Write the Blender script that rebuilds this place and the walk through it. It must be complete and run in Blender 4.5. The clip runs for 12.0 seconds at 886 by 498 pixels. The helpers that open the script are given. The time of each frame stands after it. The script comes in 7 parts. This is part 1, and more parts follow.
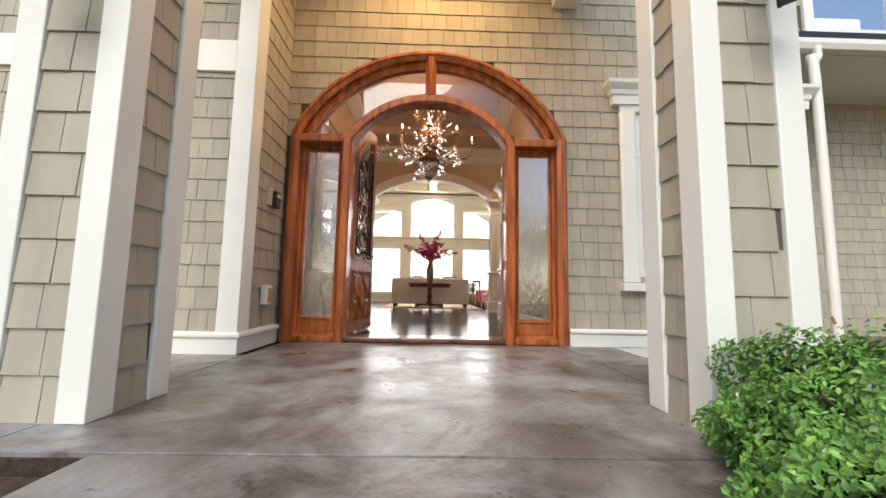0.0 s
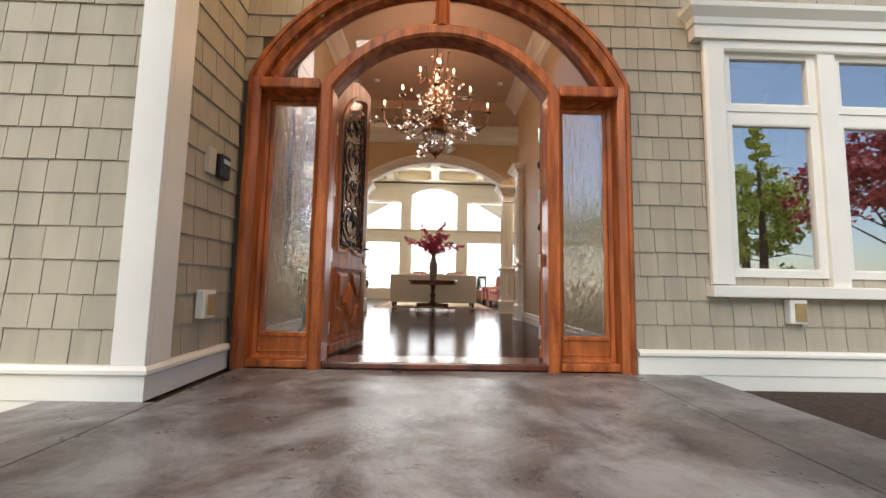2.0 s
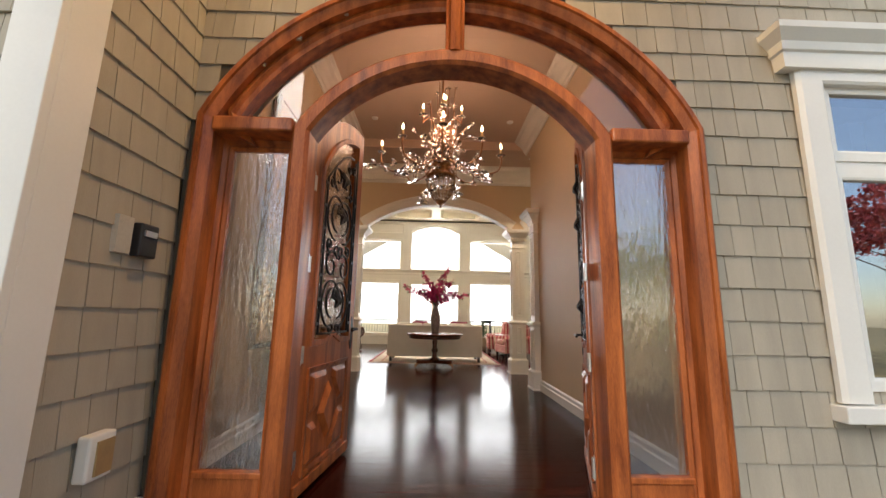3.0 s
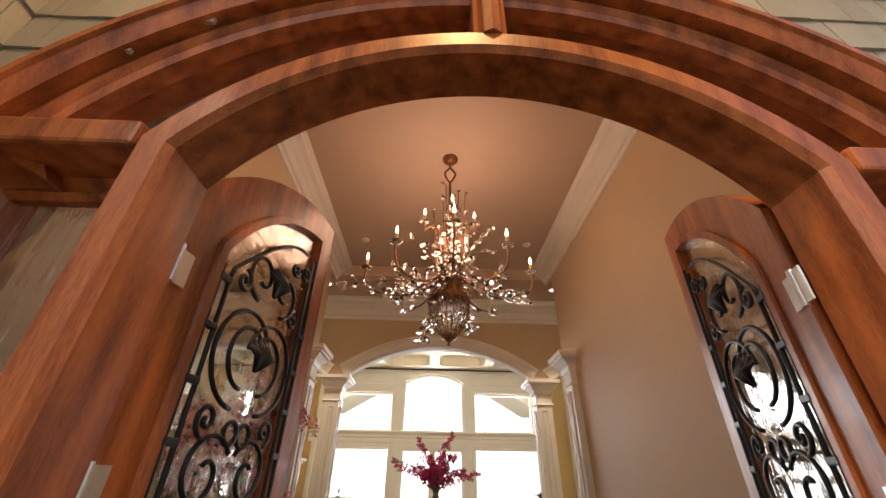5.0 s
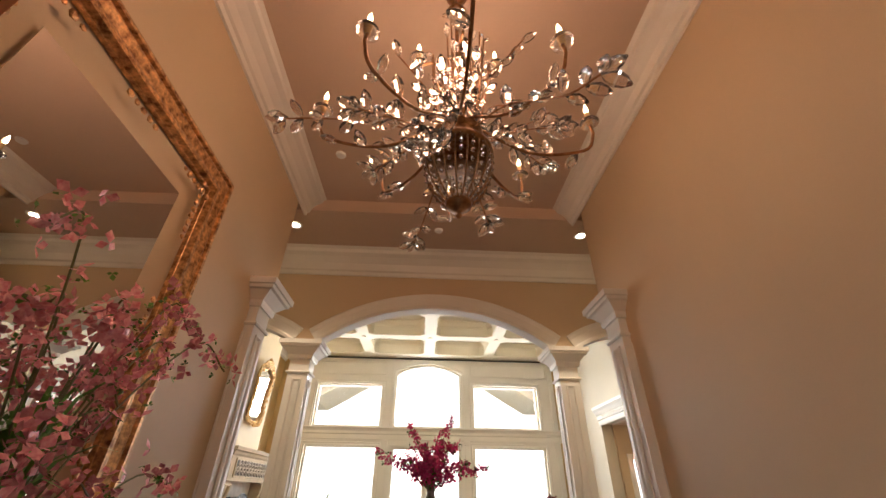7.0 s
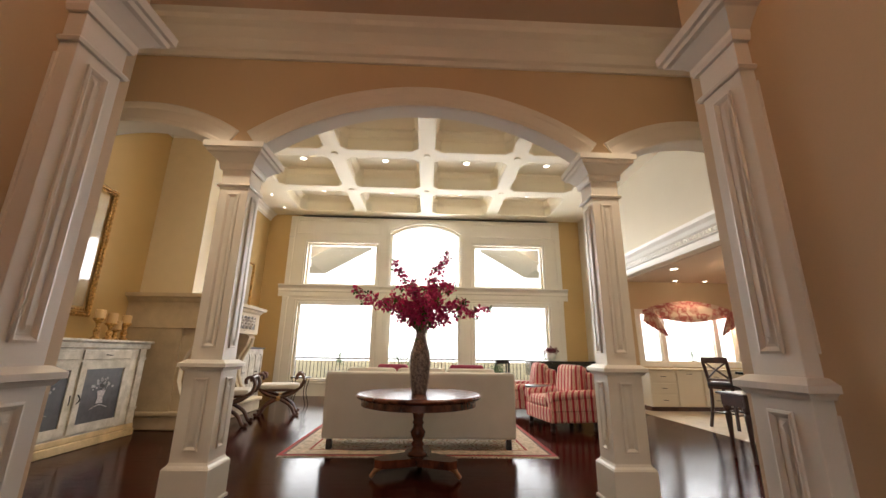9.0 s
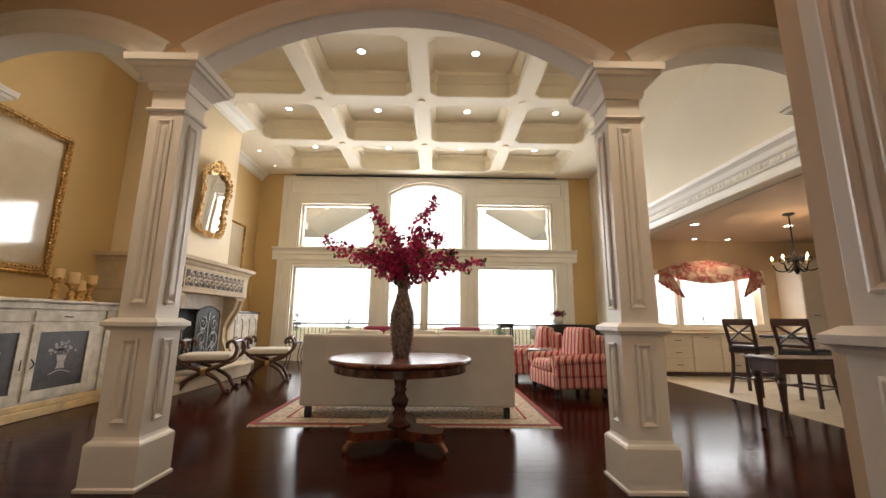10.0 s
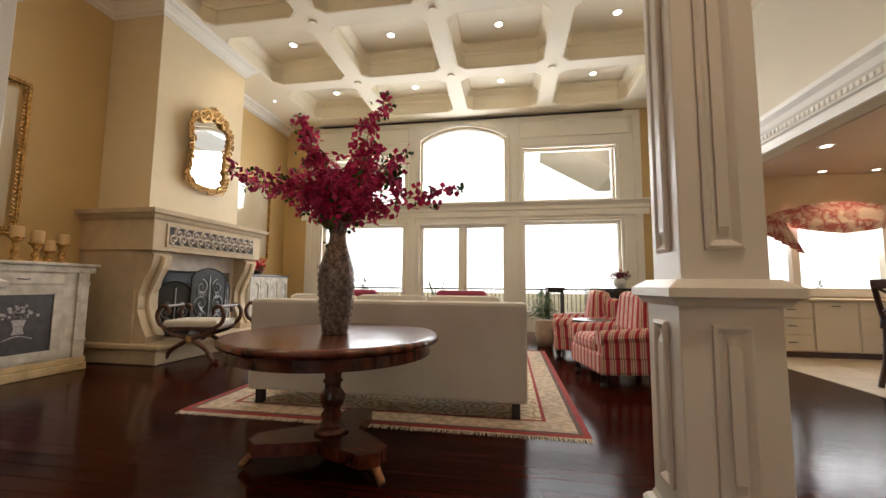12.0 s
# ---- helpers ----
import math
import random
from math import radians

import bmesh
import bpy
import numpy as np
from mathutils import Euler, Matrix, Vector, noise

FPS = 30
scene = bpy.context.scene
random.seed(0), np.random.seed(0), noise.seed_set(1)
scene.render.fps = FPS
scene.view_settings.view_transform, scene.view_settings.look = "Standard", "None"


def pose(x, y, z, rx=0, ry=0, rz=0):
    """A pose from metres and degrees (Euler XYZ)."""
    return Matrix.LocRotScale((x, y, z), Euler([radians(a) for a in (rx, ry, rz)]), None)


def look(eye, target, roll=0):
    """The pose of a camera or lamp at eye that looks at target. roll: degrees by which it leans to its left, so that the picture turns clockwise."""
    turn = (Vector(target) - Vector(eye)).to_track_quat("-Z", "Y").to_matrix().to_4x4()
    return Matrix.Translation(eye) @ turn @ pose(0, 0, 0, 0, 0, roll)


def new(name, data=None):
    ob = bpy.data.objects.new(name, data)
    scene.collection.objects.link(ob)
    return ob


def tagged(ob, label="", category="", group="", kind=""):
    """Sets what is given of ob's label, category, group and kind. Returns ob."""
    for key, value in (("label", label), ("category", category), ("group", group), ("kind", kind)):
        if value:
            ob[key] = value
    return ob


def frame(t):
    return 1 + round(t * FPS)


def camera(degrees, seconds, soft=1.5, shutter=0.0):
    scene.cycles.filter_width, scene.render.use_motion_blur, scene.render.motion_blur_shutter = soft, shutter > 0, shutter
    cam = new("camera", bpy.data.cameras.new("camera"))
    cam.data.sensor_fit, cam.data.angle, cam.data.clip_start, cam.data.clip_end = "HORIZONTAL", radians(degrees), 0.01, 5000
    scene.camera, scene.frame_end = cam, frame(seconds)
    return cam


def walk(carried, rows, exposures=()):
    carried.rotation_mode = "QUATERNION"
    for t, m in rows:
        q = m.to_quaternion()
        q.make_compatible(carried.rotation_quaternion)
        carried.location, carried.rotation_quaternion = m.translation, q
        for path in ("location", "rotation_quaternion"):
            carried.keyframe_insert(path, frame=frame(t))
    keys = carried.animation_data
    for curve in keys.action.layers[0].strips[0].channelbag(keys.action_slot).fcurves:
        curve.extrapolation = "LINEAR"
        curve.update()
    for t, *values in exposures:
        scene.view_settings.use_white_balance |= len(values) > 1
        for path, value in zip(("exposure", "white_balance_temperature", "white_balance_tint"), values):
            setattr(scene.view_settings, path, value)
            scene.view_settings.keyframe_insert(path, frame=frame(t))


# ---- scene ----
cam = camera(97.4, 12.0)
PATH = [
    (0, (0.164, -0.692, 0.621), (0.204, 1.296, 0.833), 1.1),
    (0.5, (0.14, -0.452, 0.615), (0.181, 1.536, 0.822), 1.1),
    (1, (0.09, -0.132, 0.612), (0.133, 1.858, 0.809), 1.1),
    (1.5, (0.056, 0.192, 0.631), (0.099, 2.183, 0.822), 1.1),
    (2, (0.037, 0.622, 0.712), (0.081, 2.613, 0.895), 1.1),
    (2.5, (0.003, 1.067, 0.912), (0.048, 3.058, 1.098), 1.1),
    (3, (-0.042, 1.511, 1.224), (0.001, 3.481, 1.568), 1.2),
    (3.2, (-0.05, 1.677, 1.342), (-0.01, 3.624, 1.789), 1.1),
    (4.8, (-0.145, 2.949, 1.604), (-0.098, 4.665, 2.63), 0.9),
    (5, (-0.126, 3.092, 1.589), (-0.084, 4.801, 2.627), 1.0),
    (5.5, (-0.142, 3.527, 1.579), (-0.09, 5.227, 2.632), 1.0),
    (6, (-0.16, 3.97, 1.569), (-0.1, 5.665, 2.629), 0.9),
    (6.5, (-0.138, 4.422, 1.547), (-0.068, 6.117, 2.606), 0.9),
    (7, (-0.118, 4.858, 1.465), (-0.05, 6.551, 2.527), 0.9),
    (7.5, (-0.109, 5.274, 1.418), (-0.033, 7.018, 2.392), 0.7),
    (7.7, (-0.111, 5.462, 1.386), (-0.031, 7.236, 2.305), 0.5),
    (9.3, (0.16, 6.848, 1.244), (0.226, 8.794, 1.7), 0.9),
    (9.5, (0.209, 6.975, 1.231), (0.264, 8.928, 1.659), 1.0),
    (10, (0.358, 7.33, 1.184), (0.386, 9.298, 1.544), 0.6),
    (10.5, (0.546, 7.704, 1.193), (0.508, 9.683, 1.485), 0.6),
    (11, (0.717, 8.104, 1.162), (0.587, 10.085, 1.404), 0.5),
    (11.5, (0.909, 8.46, 1.164), (0.699, 10.438, 1.37), 0.4),
    (12, (1.146, 8.791, 1.153), (0.815, 10.755, 1.336), 0.5),
]
walk(cam, [(t, look(eye, target, roll)) for t, eye, target, roll in PATH],
     exposures=[(0.0, 0.44), (2.5, 0.27), (3.2, 0.40), (4.8, 0.36), (7.7, 0.42), (9.3, 0.27), (10.5, 0.12), (12.0, 0.0)])

# ---- the plan ----
F = 0.04          # the floor indoors; the porch lies at 0
AX = 0.04         # the middle of the doorway and the hall
FC = 4.82         # the hall's ceiling
LC = 5.95         # the living room's ceiling, above its beams
BEAM = 5.47       # the underside of the beams
ARCH = 10.12      # the front of the arcade wall
BACK = 18.56      # the window wall
XL, XR = -4.95, 4.95
LAMP_LOW, LAMP_HIGH = 175, 290
KC, KB = 3.16, 16.6   # the kitchen's ceiling and its window wall
A0, A1 = ARCH + 0.12, ARCH + 0.28
XS = [-4.02, -2.02, 0.0, 2.02, 4.02]
YS = [10.62, 12.47, 14.43, 16.39, 18.26]

# ---- light ----
world = bpy.data.worlds.new("world")
scene.world = world
world.use_nodes = True
wn = world.node_tree.nodes
sky = wn.new("ShaderNodeTexSky")
sky.sky_type, sky.sun_disc = 'NISHITA', False
sky.sun_elevation, sky.sun_rotation = radians(42), radians(196)
wn["Background"].inputs[1].default_value = 0.15
world.node_tree.links.new(sky.outputs[0], wn["Background"].inputs[0])
sun = new("sun", bpy.data.lights.new("sun", 'SUN'))
sun.data.energy, sun.data.angle, sun.data.color = 1.9, radians(40), (1, 0.94, 0.81)
# a hazy sun, high before the house front
sun.matrix_basis = look((0, 0, 20), (6, 21, 0))


def lamp(name, loc, watts, color=(1, 0.72, 0.45), radius=0.05, spot=None):
    data = bpy.data.lights.new(name, 'SPOT' if spot else 'POINT')
    data.energy, data.color, data.shadow_soft_size = watts, color, radius
    if spot:
        data.spot_size, data.spot_blend = radians(spot), 0.6
    ob = new(name, data)
    ob.location = loc
    return ob


def window_light(name, loc, target, w, h, watts, color=(0.95, 0.97, 1)):
    data = bpy.data.lights.new(name, 'AREA')
    data.shape, data.size, data.size_y, data.energy, data.color = 'RECTANGLE', w, h, watts, color
    ob = new(name, data)
    ob.matrix_basis = look(loc, target)
    return ob

# ---- added daylight panels, then lamps that the place has ----
# these three area lights are added outside the panes in place of daylight
window_light("window_lamp_low", (0, BACK + 0.32, 1.98), (0, 0, 2.9), 7.4, 1.5, LAMP_LOW)
window_light("window_lamp_high", (0, BACK + 0.32, 3.95), (0, 0, 4.6), 7.2, 1.4, LAMP_HIGH)
window_light("window_lamp_kitchen", (6.9, KB + 0.2, 2.2), (6.9, 0, 0.0), 2.4, 0.28, 60)
lamp("chandelier_light", (0.02, 6.40, 3.72), 52, (1, 0.60, 0.40), 0.35)
for x in (-2.02, 2.05):
    lamp("hall_downlight", (x, 9.25, 4.58), 120, (1, 0.80, 0.58), 0.06, 84)
for xa, xb in zip(XS, XS[1:]):
    for ya, yb in ((YS[0], YS[1]), (YS[2], YS[3])):
        lamp("coffer_downlight", ((xa + xb) / 2, (ya + yb) / 2, LC - 0.05), 66, (1, 0.84, 0.60), 0.06, 120)
lamp("porch_downlight_lamp", (0.065, 2.85, 5.22), 230, (1, 0.60, 0.25), 0.12, 150)
lamp("kitchen_light", (6.75, 14.1, 2.5), 18, (1, 0.70, 0.42), 0.3)
lamp("valance_light", (6.9, KB - 0.6, KC - 0.06), 36, (1, 0.75, 0.5), 0.05, 120)


# ---- materials ----
def mat(name, color, rough=0.5, metal=0.0, vary=0.12, scale=6.0, bump=0.15, fine=60.0, second=None, coat=0.0, stretch=None, spec=0.5):
    """A surface with a broad and a fine variation in tone, in world metres, and a fine relief."""
    m = bpy.data.materials.new(name)
    m.use_nodes = True
    nt, p = m.node_tree, m.node_tree.nodes["Principled BSDF"]
    tc = nt.nodes.new("ShaderNodeTexCoord")
    geo = nt.nodes.new("ShaderNodeNewGeometry")
    vec = geo.outputs["Position"]
    if stretch:
        mp = nt.nodes.new("ShaderNodeMapping")
        mp.inputs["Scale"].default_value = stretch
        nt.links.new(vec, mp.inputs[0])
        vec = mp.outputs[0]
    n1, n2 = nt.nodes.new("ShaderNodeTexNoise"), nt.nodes.new("ShaderNodeTexNoise")
    n1.inputs["Scale"].default_value, n2.inputs["Scale"].default_value = scale, fine
    n1.inputs["Detail"].default_value = 5
    for n in (n1, n2):
        nt.links.new(vec, n.inputs["Vector"])
    ramp = nt.nodes.new("ShaderNodeValToRGB")
    dark = [c * (1 - vary) for c in color]
    light = [min(1, c * (1 + vary)) for c in (second or color)]
    ramp.color_ramp.elements[0].color, ramp.color_ramp.elements[1].color = (*dark, 1), (*light, 1)
    ramp.color_ramp.elements[0].position, ramp.color_ramp.elements[1].position = 0.3, 0.7
    mix = nt.nodes.new("ShaderNodeMath")
    mix.operation = 'MULTIPLY_ADD'
    mix.inputs[1].default_value = 0.35
    nt.links.new(n2.outputs[0], mix.inputs[0])
    sc = nt.nodes.new("ShaderNodeMath")
    sc.operation = 'MULTIPLY_ADD'
    sc.inputs[1].default_value, sc.inputs[2].default_value = 1.0, -0.17
    nt.links.new(n1.outputs[0], sc.inputs[0])
    nt.links.new(sc.outputs[0], mix.inputs[2])
    nt.links.new(mix.outputs[0], ramp.inputs[0])
    nt.links.new(ramp.outputs[0], p.inputs["Base Color"])
    p.inputs["Roughness"].default_value, p.inputs["Metallic"].default_value = rough, metal
    p.inputs["Specular IOR Level"].default_value = spec
    p.inputs["Coat Weight"].default_value = coat
    p.inputs["Coat Roughness"].default_value = 0.08
    if bump:
        b = nt.nodes.new("ShaderNodeBump")
        b.inputs["Strength"].default_value, b.inputs["Distance"].default_value = bump, 0.004
        nt.links.new(n2.outputs[0], b.inputs["Height"])
        nt.links.new(b.outputs[0], p.inputs["Normal"])
    return m


def per_piece(m, amount=0.12, island=False):
    """Lets each piece differ a little in tone."""
    nt = m.node_tree
    p = nt.nodes["Principled BSDF"]
    src = p.inputs["Base Color"].links[0].from_socket
    hsv = nt.nodes.new("ShaderNodeHueSaturation")
    mr = nt.nodes.new("ShaderNodeMapRange")
    mr.inputs[3].default_value, mr.inputs[4].default_value = 1 - amount, 1 + amount
    if island:
        rnd = nt.nodes.new("ShaderNodeNewGeometry").outputs["Random Per Island"]
    else:
        rnd = nt.nodes.new("ShaderNodeObjectInfo").outputs["Random"]
    nt.links.new(rnd, mr.inputs[0])
    nt.links.new(mr.outputs[0], hsv.inputs["Value"])
    nt.links.new(src, hsv.inputs["Color"])
    nt.links.new(hsv.outputs[0], p.inputs["Base Color"])
    return m


def glass(name, rough=0.0, bump=0.0, scale=8.0, tint=(1, 1, 1), stretch=None):
    m = bpy.data.materials.new(name)
    m.use_nodes = True
    nt, p = m.node_tree, m.node_tree.nodes["Principled BSDF"]
    p.inputs["Base Color"].default_value = (*tint, 1)
    p.inputs["Transmission Weight"].default_value = 1
    p.inputs["Roughness"].default_value, p.inputs["IOR"].default_value = rough, 1.45
    if bump:
        n = nt.nodes.new("ShaderNodeTexNoise")
        n.inputs["Scale"].default_value = scale
        geo = nt.nodes.new("ShaderNodeNewGeometry")
        mp = nt.nodes.new("ShaderNodeMapping")
        mp.inputs["Scale"].default_value = stretch or (1, 1, 1)
        nt.links.new(geo.outputs["Position"], mp.inputs[0])
        nt.links.new(mp.outputs[0], n.inputs["Vector"])
        b = nt.nodes.new("ShaderNodeBump")
        b.inputs["Strength"].default_value, b.inputs["Distance"].default_value = bump, 0.012
        nt.links.new(n.outputs[0], b.inputs["Height"])
        nt.links.new(b.outputs[0], p.inputs["Normal"])
    return m


def thin_glass(name, gloss=0.05, power=4.0, bump=0.0, scale=8.0, stretch=(1, 1, 1)):
    """A pane: clear straight through, with a mirror gloss that grows at a slant."""
    m = bpy.data.materials.new(name)
    m.use_nodes = True
    nt = m.node_tree
    nt.nodes.remove(nt.nodes["Principled BSDF"])
    tr, gl, mx, lw = (nt.nodes.new("ShaderNode" + k) for k in ("BsdfTransparent", "BsdfGlossy", "MixShader", "LayerWeight"))
    gl.inputs["Roughness"].default_value = 0.01
    lw.inputs[0].default_value = 0.5
    pw, ma = nt.nodes.new("ShaderNodeMath"), nt.nodes.new("ShaderNodeMath")
    pw.operation, ma.operation = 'POWER', 'MULTIPLY_ADD'
    pw.inputs[1].default_value = power
    ma.inputs[1].default_value, ma.inputs[2].default_value = 0.95 - gloss, gloss
    nt.links.new(lw.outputs["Facing"], pw.inputs[0])
    nt.links.new(pw.outputs[0], ma.inputs[0])
    nt.links.new(ma.outputs[0], mx.inputs[0])
    nt.links.new(tr.outputs[0], mx.inputs[1])
    nt.links.new(gl.outputs[0], mx.inputs[2])
    nt.links.new(mx.outputs[0], nt.nodes["Material Output"].inputs[0])
    if bump:
        n, geo, mp, bp = (nt.nodes.new("ShaderNode" + k) for k in ("TexNoise", "NewGeometry", "Mapping", "Bump"))
        n.inputs["Scale"].default_value = scale
        mp.inputs["Scale"].default_value = stretch
        bp.inputs["Strength"].default_value, bp.inputs["Distance"].default_value = bump, 0.01
        nt.links.new(geo.outputs["Position"], mp.inputs[0])
        nt.links.new(mp.outputs[0], n.inputs["Vector"])
        nt.links.new(n.outputs[0], bp.inputs["Height"])
        nt.links.new(bp.outputs[0], gl.inputs["Normal"])
    return m


def glow(name, color, strength):
    m = bpy.data.materials.new(name)
    m.use_nodes = True
    p = m.node_tree.nodes["Principled BSDF"]
    p.inputs["Base Color"].default_value = (*color, 1)
    p.inputs["Emission Color"].default_value = (*color, 1)
    p.inputs["Emission Strength"].default_value = strength
    return m


def stained_concrete():
    """Sealed concrete: pale bluish bloom over a brown stain, with fine dark cracks and scuffs."""
    m = mat("stained_concrete", (0.062, 0.052, 0.049), 0.30, vary=0.2, scale=2.2, bump=0.5, fine=38, second=(0.15, 0.132, 0.126), stretch=(1.2, 1.0, 1))
    nt, p = m.node_tree, m.node_tree.nodes["Principled BSDF"]
    src = p.inputs["Base Color"].links[0].from_socket
    geo = nt.nodes.new("ShaderNodeNewGeometry")

    def noise(scale, detail, lo, hi, distortion=0.0, stretch=(1, 1, 1), out=(0.0, 1.0)):
        mp, n, r = (nt.nodes.new("ShaderNode" + k) for k in ("Mapping", "TexNoise", "MapRange"))
        mp.inputs["Scale"].default_value = stretch
        n.inputs["Scale"].default_value, n.inputs["Detail"].default_value, n.inputs["Distortion"].default_value = scale, detail, distortion
        n.inputs["Roughness"].default_value = 0.68
        r.inputs[1].default_value, r.inputs[2].default_value = lo, hi
        r.inputs[3].default_value, r.inputs[4].default_value = out
        nt.links.new(geo.outputs["Position"], mp.inputs[0])
        nt.links.new(mp.outputs[0], n.inputs["Vector"])
        nt.links.new(n.outputs[0], r.inputs[0])
        return r.outputs[0]

    def over(below, color, factor):
        mx = nt.nodes.new("ShaderNodeMix")
        mx.data_type = 'RGBA'
        mx.inputs[7].default_value = (*color, 1)
        nt.links.new(factor, mx.inputs[0])
        nt.links.new(below, mx.inputs[6])
        return mx.outputs[2]

    c = over(src, (0.29, 0.295, 0.305), noise(1.5, 10, 0.44, 0.62, 0.5))
    c = over(c, (0.10, 0.064, 0.050), noise(1.1, 8, 0.54, 0.70, 0.4, (1, 1.7, 1)))
    c = over(c, (0.045, 0.040, 0.040), noise(9, 8, 0.60, 0.72, 1.2, (0.6, 1.6, 1)))
    nt.links.new(c, p.inputs["Base Color"])
    nt.links.new(noise(3.0, 6, 0.35, 0.7, 0.0, (1, 1, 1), (0.26, 0.52)), p.inputs["Roughness"])
    return m


SHINGLE = per_piece(mat("shingle_paint", (0.40, 0.36, 0.285), 0.75, vary=0.08, scale=3, bump=0.35, fine=90, stretch=(3, 3, 0.6)), 0.06)
SHINGLE_JOINED = per_piece(mat("shingle_paint_far", (0.40, 0.36, 0.285), 0.75, vary=0.08, scale=3, bump=0.35, fine=90, stretch=(3, 3, 0.6)), 0.06, True)
TRIM = mat("white_trim_paint", (0.80, 0.79, 0.74), 0.45, vary=0.03, scale=2, bump=0.05)
INWHITE = mat("cream_trim_paint", (0.81, 0.78, 0.71), 0.38, vary=0.025, scale=2, bump=0.04)
WALLTAN = mat("tan_wall_paint", (0.62, 0.47, 0.30), 0.6, vary=0.03, scale=1.2, bump=0.08, fine=120)
WALLYEL = mat("straw_wall_paint", (0.60, 0.42, 0.185), 0.6, vary=0.03, scale=1.2, bump=0.08, fine=120)
CEILWARM = mat("foyer_ceiling_paint", (0.60, 0.45, 0.34), 0.65, vary=0.03, scale=1.2, bump=0.05)
CEIL = mat("white_ceiling_paint", (0.85, 0.775, 0.62), 0.65, vary=0.02, scale=1.2, bump=0.05)
DOORWOOD = mat("mahogany", (0.24, 0.056, 0.014), 0.40, vary=0.3, scale=2.2, bump=0.06, fine=40, second=(0.40, 0.118, 0.030), coat=0.08, stretch=(6, 6, 0.7), spec=0.35)
DARKWOOD = mat("dark_polished_wood", (0.045, 0.013, 0.008), 0.22, vary=0.4, scale=4, bump=0.03, second=(0.12, 0.035, 0.018), coat=0.5)
BLACKWOOD = mat("black_wood", (0.02, 0.015, 0.014), 0.3, vary=0.3, bump=0.03)
CONCRETE = stained_concrete()
IRON = mat("wrought_iron", (0.025, 0.023, 0.022), 0.42, metal=0.6, bump=0.2)
STONE = mat("cast_stone", (0.57, 0.46, 0.31), 0.7, vary=0.1, scale=5, bump=0.3)
GOLD = mat("antique_gold", (0.42, 0.25, 0.09), 0.38, metal=0.8, vary=0.45, scale=30, bump=0.5, fine=120, second=(0.60, 0.38, 0.15))
BRONZE = mat("aged_bronze", (0.30, 0.15, 0.07), 0.38, metal=0.85, vary=0.4, scale=25, bump=0.3)
BRASS = mat("brass", (0.75, 0.62, 0.38), 0.3, metal=0.9, vary=0.15, bump=0.1)
STEEL = mat("nickel", (0.72, 0.72, 0.70), 0.28, metal=0.9, vary=0.1, bump=0.05)
SOFA = mat("cream_upholstery", (0.66, 0.62, 0.55), 0.9, vary=0.05, scale=3, bump=0.35, fine=220)
SOIL = mat("soil", (0.05, 0.032, 0.022), 0.95, vary=0.5, scale=25, bump=1.0, fine=60)
GRASS = mat("dry_meadow", (0.34, 0.27, 0.13), 0.9, vary=0.25, scale=0.8, bump=0.8, fine=30)
TILE = per_piece(mat("travertine", (0.60, 0.50, 0.36), 0.3, vary=0.12, scale=6, bump=0.1), 0.07)
MIRROR = mat("mirror_silver", (0.9, 0.9, 0.9), 0.01, metal=1.0, vary=0.0, bump=0)
PANE = thin_glass("window_glass")
RIPPLE = thin_glass("rippled_glass", 0.30, 4.0, 0.55, 20.0, (2.0, 2.0, 0.5))
CRYSTAL = glass("crystal", 0.01, 0.0, tint=(1, 0.97, 0.93))
CRYSTAL.node_tree.nodes["Principled BSDF"].inputs["Transmission Weight"].default_value = 0.93
FLAME = glow("bulb_flame", (1.0, 0.75, 0.42), 14)
SPOTGLOW = glow("downlight", (1.0, 0.88, 0.7), 9)
WHITE = mat("white_ceramic", (0.8, 0.8, 0.78), 0.3, vary=0.02, bump=0)
BLACK = mat("black_plastic", (0.02, 0.02, 0.022), 0.35, vary=0.1, bump=0)


HINGE = STEEL
PANEBRIGHT = thin_glass("coated_window_glass", 0.5, 3.0)
SHINGLE_PLATE = mat("pale_plate", (0.5, 0.47, 0.40), 0.6)
BRASSDULL = mat("dull_brass", (0.45, 0.33, 0.16), 0.5, metal=0.5)
FLOORWOOD = per_piece(mat("floor_cherry", (0.016, 0.0022, 0.0014), 0.14, vary=0.35, scale=3, bump=0.05, fine=35, second=(0.030, 0.0045, 0.0025), stretch=(0.5, 8, 8), coat=0.0, spec=0.052), 0.3)
FLOORWOOD_JOINED = per_piece(mat("floor_cherry_far", (0.016, 0.0022, 0.0014), 0.14, vary=0.35, scale=3, bump=0.05, fine=35, second=(0.030, 0.0045, 0.0025), stretch=(0.5, 8, 8), coat=0.0, spec=0.052), 0.3, True)
SHINGLE_BACK = mat("shingle_backing", (0.10, 0.085, 0.06), 0.9)
RUGRED = mat("rug_red", (0.30, 0.03, 0.03), 0.9, vary=0.2, scale=30, bump=0.4, fine=220)
RUGDARK = mat("rug_dark", (0.12, 0.07, 0.06), 0.9, vary=0.2, scale=30, bump=0.4, fine=220)
RUGBAND = mat("rug_band", (0.50, 0.42, 0.31), 0.9, vary=0.35, scale=16, bump=0.4, fine=220, second=(0.52, 0.40, 0.30))
GROUT = mat("grout", (0.35, 0.29, 0.22), 0.8)
BACKGLOW = glow("backdrop_glow", (1.0, 1.0, 1.0), 1.3)
# far trees: the fade of the bright distance is put into this leaf colour
LEAFHAZE = mat("leaf_painted_haze", (0.25, 0.32, 0.22), 0.9, bump=0)
CANDLE = mat("candle_wax", (0.70, 0.50, 0.26), 0.4, vary=0.05, bump=0)
